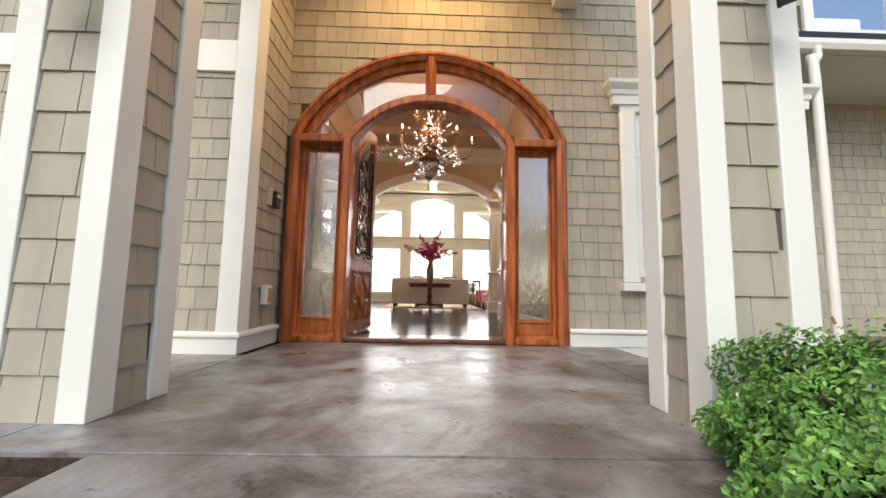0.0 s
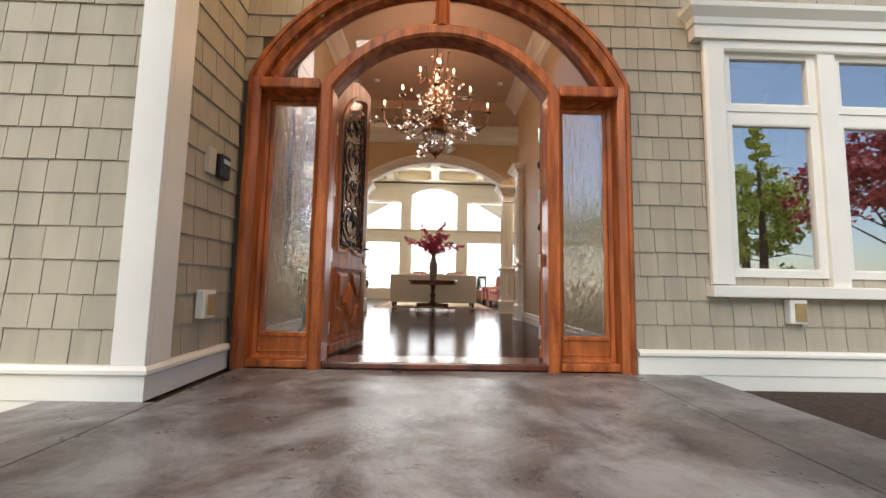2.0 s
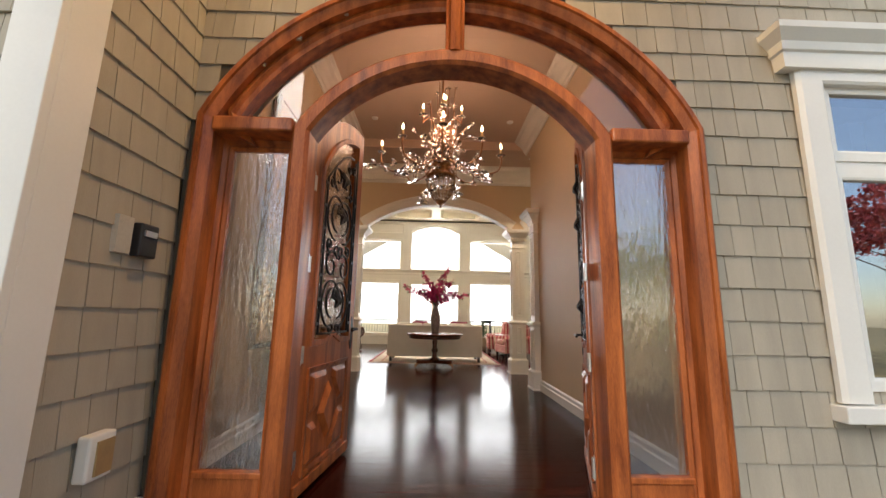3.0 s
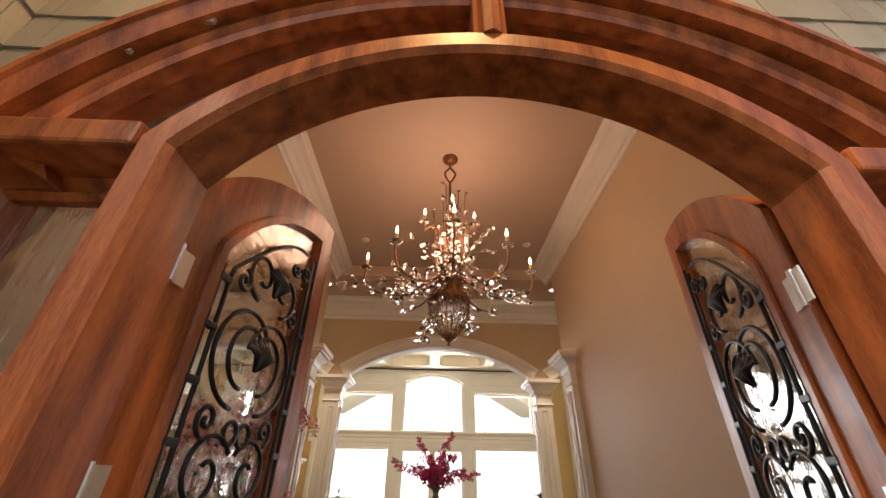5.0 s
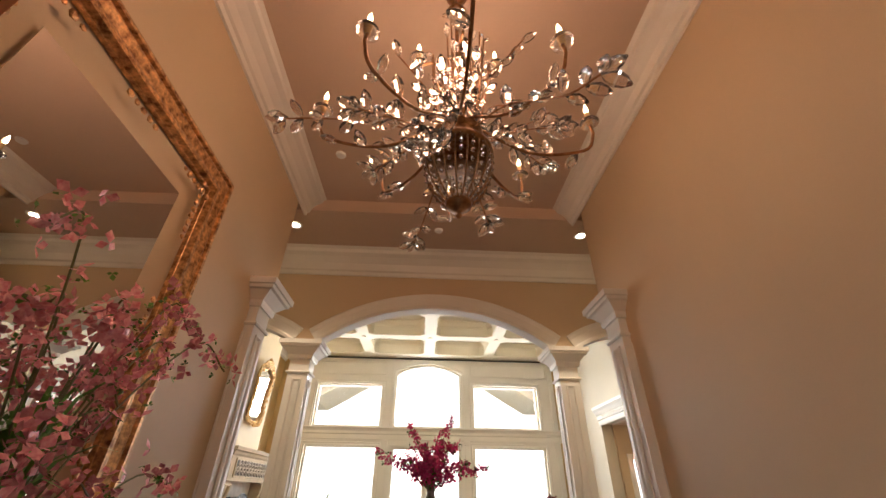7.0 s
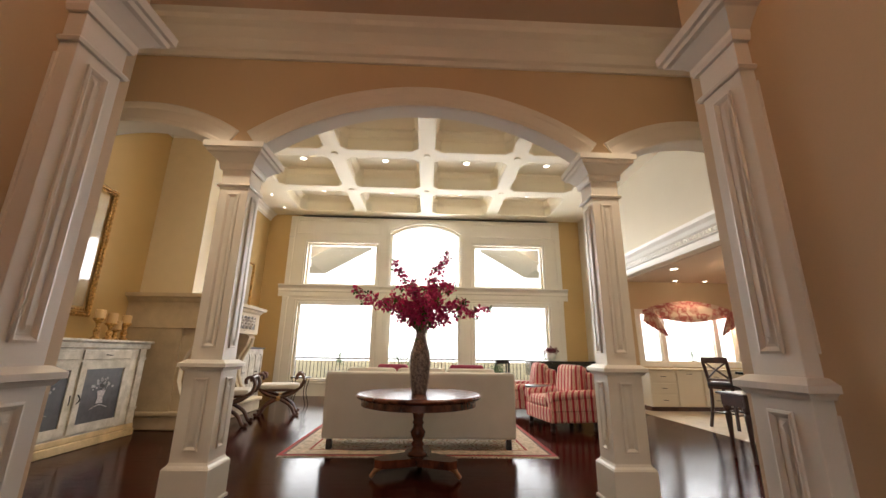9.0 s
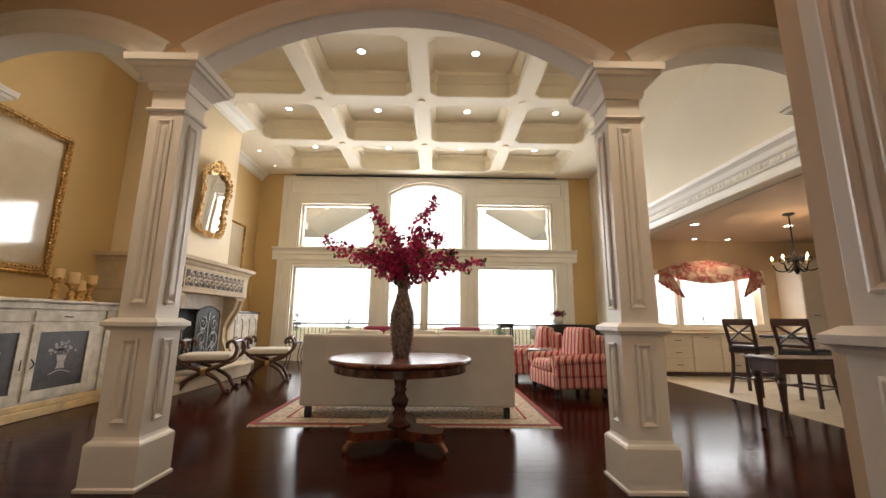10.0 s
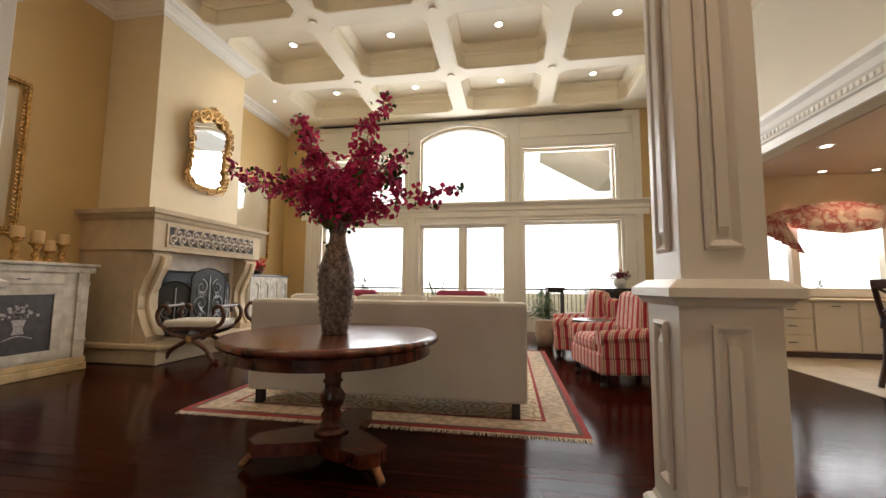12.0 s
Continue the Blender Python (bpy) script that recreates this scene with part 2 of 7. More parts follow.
GOLDRED = mat("red_gilt", (0.36, 0.14, 0.05), 0.4, metal=0.55, vary=0.5, scale=22, bump=0.5, second=(0.62, 0.36, 0.16))
STEMGREEN = mat("stem_green", (0.16, 0.16, 0.06), 0.6, bump=0)
PETALPINK = mat("petal_pink", (0.92, 0.22, 0.28), 0.5, vary=0.2, scale=40, bump=0, second=(0.98, 0.46, 0.46))
PETALMAGENTA = mat("petal_magenta", (0.50, 0.02, 0.15), 0.5, vary=0.3, scale=40, bump=0, second=(0.66, 0.04, 0.18))
PETALRED = mat("petal_red", (0.65, 0.04, 0.08), 0.5, vary=0.3, scale=40, bump=0)
ROSEDARK = mat("rose_dark", (0.16, 0.01, 0.03), 0.6, vary=0.3, scale=40, bump=0)
LEAFFERN = mat("fern_green", (0.06, 0.12, 0.035), 0.6, vary=0.3, scale=20, bump=0)
TABLEWOOD = mat("table_mahogany", (0.055, 0.015, 0.009), 0.27, vary=0.45, scale=5, bump=0.03, second=(0.12, 0.032, 0.015), coat=0.22, stretch=(1, 5, 1))
VASE = mat("grey_vase_glaze", (0.12, 0.10, 0.10), 0.28, metal=0.4, vary=0.4, scale=30, bump=0.4, second=(0.26, 0.21, 0.19))
FRINGE = mat("rug_fringe", (0.75, 0.68, 0.55), 0.9, bump=0)
MAGENTA = mat("magenta_silk", (0.30, 0.02, 0.07), 0.5, vary=0.1, bump=0.2, fine=200)
LACQUER = mat("black_lacquer", (0.012, 0.012, 0.013), 0.12, vary=0.1, bump=0, coat=0.5)
TERRA = mat("clay_pot", (0.45, 0.36, 0.27), 0.8, vary=0.15, bump=0.3)
PAINTCREAM = mat("distressed_cream_paint", (0.50, 0.45, 0.36), 0.55, vary=0.12, scale=7, bump=0.2, second=(0.66, 0.61, 0.53))
KITCHENWHITE = mat("kitchen_cream_paint", (0.76, 0.69, 0.57), 0.45, vary=0.025, scale=3, bump=0.04)
PAINTYELLOW = mat("distressed_ochre_paint", (0.62, 0.46, 0.24), 0.55, vary=0.2, scale=7, bump=0.2)
PANELDARK = mat("dark_painted_panel", (0.055, 0.05, 0.055), 0.4, vary=0.3, scale=12, bump=0.1)
PAINTGREY = mat("grey_flower_paint", (0.42, 0.38, 0.38), 0.6, vary=0.35, scale=60, bump=0.2)
FRIEZEDARK = mat("dark_frieze", (0.06, 0.055, 0.06), 0.6, vary=0.2, bump=0.2)
STONEGREY = mat("grey_cast_stone", (0.56, 0.50, 0.43), 0.7, vary=0.15, bump=0.3)
PALEWALL = mat("pale_grey_cream_paint", (0.68, 0.62, 0.50), 0.6, vary=0.02, scale=1.2, bump=0.06)
# the straw wall paint made paler: window light on the breast is in the colour
CHIMNEY = mat("straw_paint_window_lit", (0.72, 0.60, 0.40), 0.6, vary=0.02, bump=0.08)
BLACKMESH = mat("black_screen_mesh", (0.02, 0.02, 0.02), 0.6, vary=0.2, bump=0.6, fine=300)
SILVER = mat("pewter", (0.35, 0.36, 0.36), 0.4, metal=0.7, vary=0.2)
WALNUT = mat("walnut", (0.085, 0.034, 0.018), 0.35, vary=0.4, scale=9, bump=0.1, coat=0.2)
STOOLWOOD = mat("stool_wood", (0.045, 0.018, 0.014), 0.3, vary=0.3, scale=8, bump=0.05, coat=0.2)
BLACKLEATHER = mat("black_leather", (0.018, 0.016, 0.016), 0.38, vary=0.2, bump=0.3, fine=150)


def pattern(name, kind):
    """Woven and printed cloths, laid out in the thing's own metres."""
    m = mat(name, (0.7, 0.6, 0.5), 0.85, vary=0.05, bump=0.3, fine=220)
    nt = m.node_tree
    p = nt.nodes["Principled BSDF"]
    tc = nt.nodes.new("ShaderNodeTexCoord")
    ramp = nt.nodes.new("ShaderNodeValToRGB")
    ramp.color_ramp.interpolation = 'CONSTANT'
    if kind == "stripe":
        sx = nt.nodes.new("ShaderNodeSeparateXYZ")
        nt.links.new(tc.outputs["Object"], sx.inputs[0])
        add = nt.nodes.new("ShaderNodeMath")
        add.operation = 'ADD'
        nt.links.new(sx.outputs[0], add.inputs[0])
        nt.links.new(sx.outputs[1], add.inputs[1])
        mul = nt.nodes.new("ShaderNodeMath")
        mul.operation = 'MULTIPLY'
        mul.inputs[1].default_value = 1 / 0.10
        nt.links.new(add.outputs[0], mul.inputs[0])
        fr = nt.nodes.new("ShaderNodeMath")
        fr.operation = 'FRACT'
        nt.links.new(mul.outputs[0], fr.inputs[0])
        nt.links.new(fr.outputs[0], ramp.inputs[0])
        cols = ((0.0, (0.36, 0.025, 0.05)), (0.30, (0.66, 0.50, 0.42)), (0.42, (0.50, 0.13, 0.17)), (0.52, (0.72, 0.58, 0.45)), (0.66, (0.22, 0.03, 0.06)), (0.74, (0.72, 0.55, 0.42)), (0.86, (0.46, 0.07, 0.10)))
    elif kind == "rug":
        vo = nt.nodes.new("ShaderNodeTexVoronoi")
        vo.feature = 'DISTANCE_TO_EDGE'
        vo.inputs["Scale"].default_value = 5.5
        nt.links.new(tc.outputs["Object"], vo.inputs["Vector"])
        nt.links.new(vo.outputs[0], ramp.inputs[0])
        cols = ((0.0, (0.46, 0.34, 0.20)), (0.06, (0.70, 0.60, 0.44)), (0.22, (0.62, 0.46, 0.28)), (0.30, (0.46, 0.20, 0.14)), (0.36, (0.68, 0.58, 0.43)))
    else:
        no = nt.nodes.new("ShaderNodeTexNoise")
        no.inputs["Scale"].default_value = 4.5
        no.inputs["Detail"].default_value = 5
        nt.links.new(tc.outputs["Object"], no.inputs["Vector"])
        nt.links.new(no.outputs[0], ramp.inputs[0])
        cols = ((0.0, (0.70, 0.54, 0.44)), (0.45, (0.58, 0.32, 0.26)), (0.52, (0.44, 0.13, 0.12)), (0.59, (0.60, 0.36, 0.30)), (0.64, (0.70, 0.55, 0.45)))
    while len(ramp.color_ramp.elements) < len(cols):
        ramp.color_ramp.elements.new(0.5)
    for e, (pos, c) in zip(ramp.color_ramp.elements, cols):
        e.position, e.color = pos, (*c, 1)
    nt.links.new(ramp.outputs[0], p.inputs["Base Color"])
    return m


STRIPE, RUG, TOILE = pattern("striped_cloth", "stripe"), pattern("oriental_rug", "rug"), pattern("floral_toile", "toile")
# a print behind glass: pale paper with faint washes
PICGLASS = mat("glazed_print", (0.52, 0.42, 0.28), 0.05, vary=0.06, scale=1.1, bump=0, second=(0.58, 0.49, 0.36), spec=0.9, coat=1.0)


# ---- building helpers ----
def part(name, bm, material, parent=None, label=""):
    me = bpy.data.meshes.new(name)
    bmesh.ops.recalc_face_normals(bm, faces=bm.faces)
    bm.to_mesh(me)
    bm.free()
    me.materials.append(material)
    ob = new(name, me)
    ob.parent = parent
    return tagged(ob, label)


def thing(name, loc, label, category, group="", kind="", turn=0):
    ob = new(name)
    ob.empty_display_size = 0.1
    ob.matrix_basis = pose(*loc, 0, 0, turn)
    return tagged(ob, label, category, group, kind)


def smooth(ob):
    for f in ob.data.polygons:
        f.use_smooth = True
    return ob


def box(bm, x0, x1, y0, y1, z0, z1, bevel=0.0, m=None):
    r = bmesh.ops.create_cube(bm, size=1)
    vs = r["verts"]
    for v in vs:
        v.co = Vector((x0 + (v.co.x + 0.5) * (x1 - x0), y0 + (v.co.y + 0.5) * (y1 - y0), z0 + (v.co.z + 0.5) * (z1 - z0)))
    if bevel:
        es = list({e for v in vs for e in v.link_edges})
        out = bmesh.ops.bevel(bm, geom=es, offset=bevel, segments=2, affect='EDGES', profile=0.5)
        vs = list({v for f in out["faces"] for v in f.verts} | {v for v in vs if v.is_valid})
    if m is not None:
        bmesh.ops.transform(bm, matrix=m, verts=vs)
    return vs


def boxes(*dims, bevel=0.0):
    bm = bmesh.new()
    for d in dims:
        box(bm, *d, bevel=bevel)
    return bm


AXES = {"x": lambda u, v, d: (d, u, v), "y": lambda u, v, d: (u, d, v), "z": lambda u, v, d: (u, v, d)}


def prism(outline, d0, d1, axis="y", holes=(), bm=None):
    """A flat plate of any outline, with holes through it, from d0 to d1 along an axis."""
    bm = bm or bmesh.new()
    put = AXES[axis]
    edges = []
    for loop in (outline, *holes):
        vs = [bm.verts.new(put(u, v, d0)) for u, v in loop]
        edges += [bm.edges.new((a, b)) for a, b in zip(vs, vs[1:] + vs[:1])]
    r = bmesh.ops.triangle_fill(bm, use_beauty=True, use_dissolve=False, edges=edges)
    faces = [g for g in r["geom"] if isinstance(g, bmesh.types.BMFace)]
    ext = bmesh.ops.extrude_face_region(bm, geom=faces)
    up = Vector(put(0, 0, d1 - d0))
    for g in ext["geom"]:
        if isinstance(g, bmesh.types.BMVert):
            g.co += up
    return bm


def rect(u0, u1, v0, v1):
    return [(u0, v0), (u1, v0), (u1, v1), (u0, v1)]


def arc(cu, spring, half, rise, n=24, start=0.0, end=1.0):
    """Points of a segmental arch from its right spring over the crown to its left one."""
    r = (half * half + rise * rise) / (2 * rise)
    a = math.asin(min(1, half / r)) if rise <= half else math.pi - math.asin(half / r)
    pts = []
    for i in range(n + 1):
        k = start + (end - start) * i / n
        g = a - 2 * a * k
        pts.append((cu + r * math.sin(g), spring + rise - r + r * math.cos(g)))
    return pts


def arched(u0, u1, v0, spring, rise, n=24):
    return [(u0, v0), (u1, v0)] + arc((u0 + u1) / 2, spring, (u1 - u0) / 2, rise, n)


def sweep(profile, path, normal, closed=False, bm=None, m=None):
    """A profile of (outward, along the normal) carried along a flat path, mitred at its corners."""
    bm = bm or bmesh.new()
    n = Vector(normal).normalized()
    pts = [Vector(p) for p in path]
    k = len(pts)
    rings = []
    for i, p in enumerate(pts):
        a = pts[i - 1] if (i or closed) else None
        b = pts[(i + 1) % k] if (i < k - 1 or closed) else None
        t0 = (p - a).normalized() if a is not None else None
        t1 = (b - p).normalized() if b is not None else None
        t0, t1 = t0 or t1, t1 or t0
        s0, s1 = t0.cross(n), t1.cross(n)
        s = (s0 + s1)
        s = s / max(0.35, (s.length_squared / 2)) if s.length > 1e-4 else s0
        rings.append([bm.verts.new((m @ (p + s * u + n * v)) if m is not None else (p + s * u + n * v)) for u, v in profile])
    q = len(profile)
    for i in range(k if closed else k - 1):
        r0, r1 = rings[i], rings[(i + 1) % k]
        for j in range(q):
            bm.faces.new((r0[j], r0[(j + 1) % q], r1[(j + 1) % q], r1[j]))
    if not closed:
        bm.faces.new(rings[0])
        bm.faces.new(rings[-1][::-1])
    return bm


def lathe(profile, n=24, bm=None, at=(0, 0, 0)):
    """A turned piece from (radius, height) pairs."""
    bm = bm or bmesh.new()
    rings = []
    for r, z in profile:
        rings.append([bm.verts.new((at[0] + r * math.cos(2 * math.pi * i / n), at[1] + r * math.sin(2 * math.pi * i / n), at[2] + z)) for i in range(n)])
    for a, b in zip(rings, rings[1:]):
        for i in range(n):
            bm.faces.new((a[i], a[(i + 1) % n], b[(i + 1) % n], b[i]))
    bm.faces.new(rings[0][::-1])
    bm.faces.new(rings[-1])
    return bm


def tube(path, radius, n=8, bm=None, closed=False, taper=None):
    """A round bar along any path."""
    bm = bm or bmesh.new()
    pts = [Vector(p) for p in path]
    k = len(pts)
    side = None
    rings = []
    for i, p in enumerate(pts):
        a = pts[i - 1] if (i or closed) else p
        b = pts[(i + 1) % k] if (i < k - 1 or closed) else p
        t = (b - a).normalized()
        if side is None:
            side = t.orthogonal().normalized()
        side = (side - t * side.dot(t)).normalized()
        up = t.cross(side)
        r = radius * (taper[i] if taper else 1)
        rings.append([bm.verts.new(p + (side * math.cos(2 * math.pi * j / n) + up * math.sin(2 * math.pi * j / n)) * r) for j in range(n)])
    for i in range(k if closed else k - 1):
        r0, r1 = rings[i], rings[(i + 1) % k]
        for j in range(n):
            bm.faces.new((r0[j], r0[(j + 1) % n], r1[(j + 1) % n], r1[j]))
    if not closed:
        bm.faces.new(rings[0][::-1])
        bm.faces.new(rings[-1])
    return bm


def curve(points, n=6):
    """A smooth line through the points (Catmull-Rom)."""
    p = [Vector(q) for q in points]
    p = [2 * p[0] - p[1]] + p + [2 * p[-1] - p[-2]]
    out = []
    for i in range(1, len(p) - 2):
        for j in range(n):
            t = j / n
            out.append(0.5 * (2 * p[i] + (p[i + 1] - p[i - 1]) * t + (2 * p[i - 1] - 5 * p[i] + 4 * p[i + 1] - p[i + 2]) * t * t
                              + (3 * p[i] - p[i - 1] - 3 * p[i + 1] + p[i + 2]) * t ** 3))
    return out + [p[-2]]


CROWN = [(0, 0), (0.02, 0), (0.03, 0.03), (0.05, 0.04), (0.07, 0.10), (0.12, 0.15), (0.16, 0.17), (0.17, 0.20), (0.20, 0.22), (0, 0.22)]


def crown(name, path, parent=None, material=INWHITE, k=1.0, closed=False):
    ob = part(name, sweep([(a * k, b * k) for a, b in CROWN], path, (0, 0, 1), closed), material, parent)
    return tagged(ob, "cream painted crown moulding under the ceiling", "moulding", kind="structure") if parent is None else ob


def base_board(name, path, h=0.18, label="cream painted tall baseboard along the wall", material=INWHITE):
    ob = part(name, sweep([(0, 0), (0.03, 0), (0.03, h * 0.6), (0.02, h * 0.68), (0.02, h * 0.9), (0.008, h), (0, h)], path, (0, 0, 1)), material)
    return tagged(ob, label, "baseboard", kind="structure")


def structure(name, bm, material, label, category):
    return tagged(part(name, bm, material), label, category, kind="structure")



# ---- ground and porch ----
structure("ground", boxes((-400, 400, -400, 3.3, -0.5, -0.14), (-400, -9, 3.3, 18, -0.5, -0.14), (14, 400, 3.3, 18, -0.5, -0.14), (-400, 400, 18, 400, -0.5, -0.14)), GRASS, "mown lawn and dry meadow round the house", "ground")
structure("planting_bed", boxes((-4.5, -1.06, -1.5, 1.10, -0.2, -0.06), (1.33, 5.5, -1.5, 3.9, -0.2, -0.1)), SOIL, "dark mulched soil of the planting beds", "soil")
porch = structure("porch_floor", boxes((-2.06, 2.05, 1.14, 3.97, -0.3, -0.02), (-1.02, 1.3, -6, 1.12, -0.3, -0.024)), SOIL, "stained and sealed concrete porch with open joints", "porch floor")
for x0, x1, y0, y1 in ((-2.06, -1.46, 1.15, 3.12), (-1.454, 1.50, 1.15, 3.97), (1.506, 2.05, 1.15, 3.97), (-1.02, 1.30, -3.0, 1.144), (-1.02, 1.30, -6.0, -3.006)):
    part("slab", boxes((x0, x1, y0, y1, -0.05, 0.0 if y0 > 1 else -0.004), bevel=0.004), CONCRETE, porch)

# ---- shingled outside walls ----
bm = bmesh.new()
vs = [bm.verts.new(c) for c in ((0.016, 0, 0), (0.984, 0, 0), (0.984, 0, 1), (0.016, 0, 1), (0.016, -1, 0), (0.984, -1, 0), (0.984, -0.25, 1), (0.016, -0.25, 1))]
for f in ((0, 1, 2, 3), (4, 5, 6, 7), (0, 1, 5, 4), (1, 2, 6, 5), (2, 3, 7, 6), (3, 0, 4, 7)):
    bm.faces.new([vs[i] for i in f])
SHINGLE_MESH = bpy.data.meshes.new("shingle")
bmesh.ops.recalc_face_normals(bm, faces=bm.faces)
bm.to_mesh(SHINGLE_MESH)
bm.free()
SHINGLE_MESH.materials.append(SHINGLE)


def shingles(parent, face, u0, u1, v0, v1, skip=None, limit=300, widths=(0.12, 0.2), course=0.19):
    """Courses of shingles on a wall; face(u) gives the pose of the wall's surface. Those past the limit are one joined sheet."""
    rnd = random.Random(hash(u0 * 7 + v0) % 1000 + int(u1 * 31))
    rest, count, v = bmesh.new(), 0, v0
    while v < v1 - 0.03:
        h = min(course, v1 - v)
        u = u0 - rnd.uniform(0, 0.1)
        while u < u1:
            w = rnd.uniform(*widths)
            a, b = max(u, u0), min(u + w, u1)
            u += w
            if b - a < 0.025 or (skip and skip((a + b) / 2, v + h / 2)):
                continue
            m = face @ Matrix.LocRotScale((a, 0, v + rnd.uniform(-0.002, 0.002)), None, (b - a, 0.015 + rnd.uniform(-0.002, 0.003), h + 0.008))
            if count < limit:
                ob = new("shingle", SHINGLE_MESH)
                ob.parent, ob.matrix_basis = parent, m
            else:
                q = bmesh.new()
                q.from_mesh(SHINGLE_MESH)
                q.transform(m)
                tmp = bpy.data.meshes.new("t")
                q.to_mesh(tmp)
                q.free()
                rest.from_mesh(tmp)
                bpy.data.meshes.remove(tmp)
            count += 1
        v += course
    if rest.verts:
        tagged(part("shingles", rest, SHINGLE_JOINED, parent), kind="stuff")
    else:
        rest.free()


OUT_TOP = 5.0
PIER_TOP = 4.55
hw, spring, rise = 1.54, 2.30, 1.01
front = [(-1.56, -0.4)] + [(AX - hw, -0.4)] + arc(AX, spring, hw, rise, 32)[::-1] + [(AX + hw, -0.4), (4.4, -0.4), (4.4, OUT_TOP), (-1.56, OUT_TOP)]
wall_front = structure("wall_front", prism(front, 4.0, 4.25, "y", [rect(2.36, 3.16, 0.76, 2.66), rect(3.30, 4.10, 0.76, 2.66)]), SHINGLE_BACK, "olive-grey shingled house front round an arched doorway", "wall")


def off_front(u, v):
    if 2.36 < u < 4.10 and 0.76 < v < 2.66:
        return True
    if abs(u - AX) < hw - 0.02:
        r = (hw * hw + rise * rise) / (2 * rise) - 0.03
        return v < spring or math.hypot(u - AX, v - (spring + rise - r)) < r
    return False


wall_left_out = structure("wall_porch_left", boxes((-7, -1.57, 3.16, 3.36, -0.4, OUT_TOP), (-1.78, -1.57, 3.36, 4.24, -0.4, OUT_TOP)), SHINGLE_BACK, "olive-grey shingled wall beside the porch with white boards", "wall")
wing = structure("wall_wing", prism(rect(4.2, 12, -0.4, 8), 5.4, 5.6, "y", [rect(6.0, 7.6, 4.75, 6.05)]), SHINGLE_BACK, "shingled wing of the house behind a gutter", "wall")

# white boards, plinths and caps
PLINTH = [(0, 0), (0.045, 0), (0.045, 0.13), (0.07, 0.145), (0.07, 0.165), (0.05, 0.185), (0, 0.185)]
for name, path in (("plinth_left", [(-7, 3.16, 0), (-1.57, 3.16, 0), (-1.57, 3.97, 0)]), ("plinth_right", [(AX + hw + 0.02, 4.0, 0), (4.4, 4.0, 0)])):
    tagged(part(name, sweep(PLINTH, path, (0, 0, 1)), TRIM), "white painted plinth board with a moulded cap", "plinth", kind="structure")
tagged(part("plinth_below", boxes((1.62, 4.42, 3.965, 4.0, -0.42, -0.004), (-7, -1.96, 3.125, 3.16, -0.42, -0.004)), TRIM), "white painted skirting below the porch level", "plinth", kind="structure")
tagged(part("corner_board", boxes((-1.72, -1.535, 3.122, 3.16, 0.185, OUT_TOP), (-1.57, -1.535, 3.16, 3.33, 0.185, OUT_TOP), bevel=0.004), TRIM), "white painted corner board", "trim", kind="structure")
tagged(part("frieze_board", boxes((-7, -1.72, 3.122, 3.16, 2.52, 2.82), bevel=0.004), TRIM), "white painted band board across the shingles", "trim", kind="structure")
tagged(part("porch_ceiling", boxes((-2.3, 1.75, 0.9, 4.0, 4.85, 4.95)), CEIL), "cream boarded porch ceiling", "ceiling", kind="structure")
tagged(part("porch_beam", boxes((-2.2, 1.75, 1.3, 1.75, 4.55, 4.85), (1.45, 1.75, 1.75, 3.99, 3.92, 4.85), (-1.9, -1.55, 1.75, 3.12, 4.3, 4.85)), TRIM), "white painted porch beam on the piers", "beam", kind="structure")


def pier(x0, x1, y0, y1, inner, label):
    """A square porch pier: shingled faces between white corner boards."""
    p = thing("porch_pier", ((x0 + x1) / 2, (y0 + y1) / 2, 0), label, "pier", "piers of the porch", "structure")
    cx, cy = (x0 + x1) / 2, (y0 + y1) / 2
    hx, hy = (x1 - x0) / 2, (y1 - y0) / 2
    core = part("core", boxes((-hx + 0.02, hx - 0.02, -hy + 0.02, hy - 0.02, 0, PIER_TOP)), SHINGLE_BACK, p)
    bw, bd = 0.12, 0.14
    for sx in (-1, 1):
        for sy in (-1, 1):
            xs = sorted((sx * (hx + 0.004), sx * (hx - bw)))
            ys = sorted((sy * (hy + 0.004), sy * (hy - bd)))
            part("corner_board", boxes((*xs, *ys, 0, PIER_TOP), bevel=0.005), TRIM, p)
    shingles(p, pose(0, -hy + 0.022, 0), -hx + bw, hx - bw, 0.0, PIER_TOP - 0.05, limit=90, widths=(0.13, 0.24))
    if inner > 0:
        face = pose(hx - 0.022, 0, 0, 0, 0, 90)
    else:
        face = pose(-hx + 0.022, 0, 0, 0, 0, -90)
    shingles(p, face, -hy + bd, hy - bd, 0.0, PIER_TOP - 0.05, limit=60, widths=(0.1, 0.22))
    return p


pier(-1.77, -1.281, 1.41, 1.905, 1, "porch pier with tan shingles between white corner boards")
pier(1.265, 1.745, 1.34, 1.80, -1, "porch pier with tan shingles, standing behind the shrub")


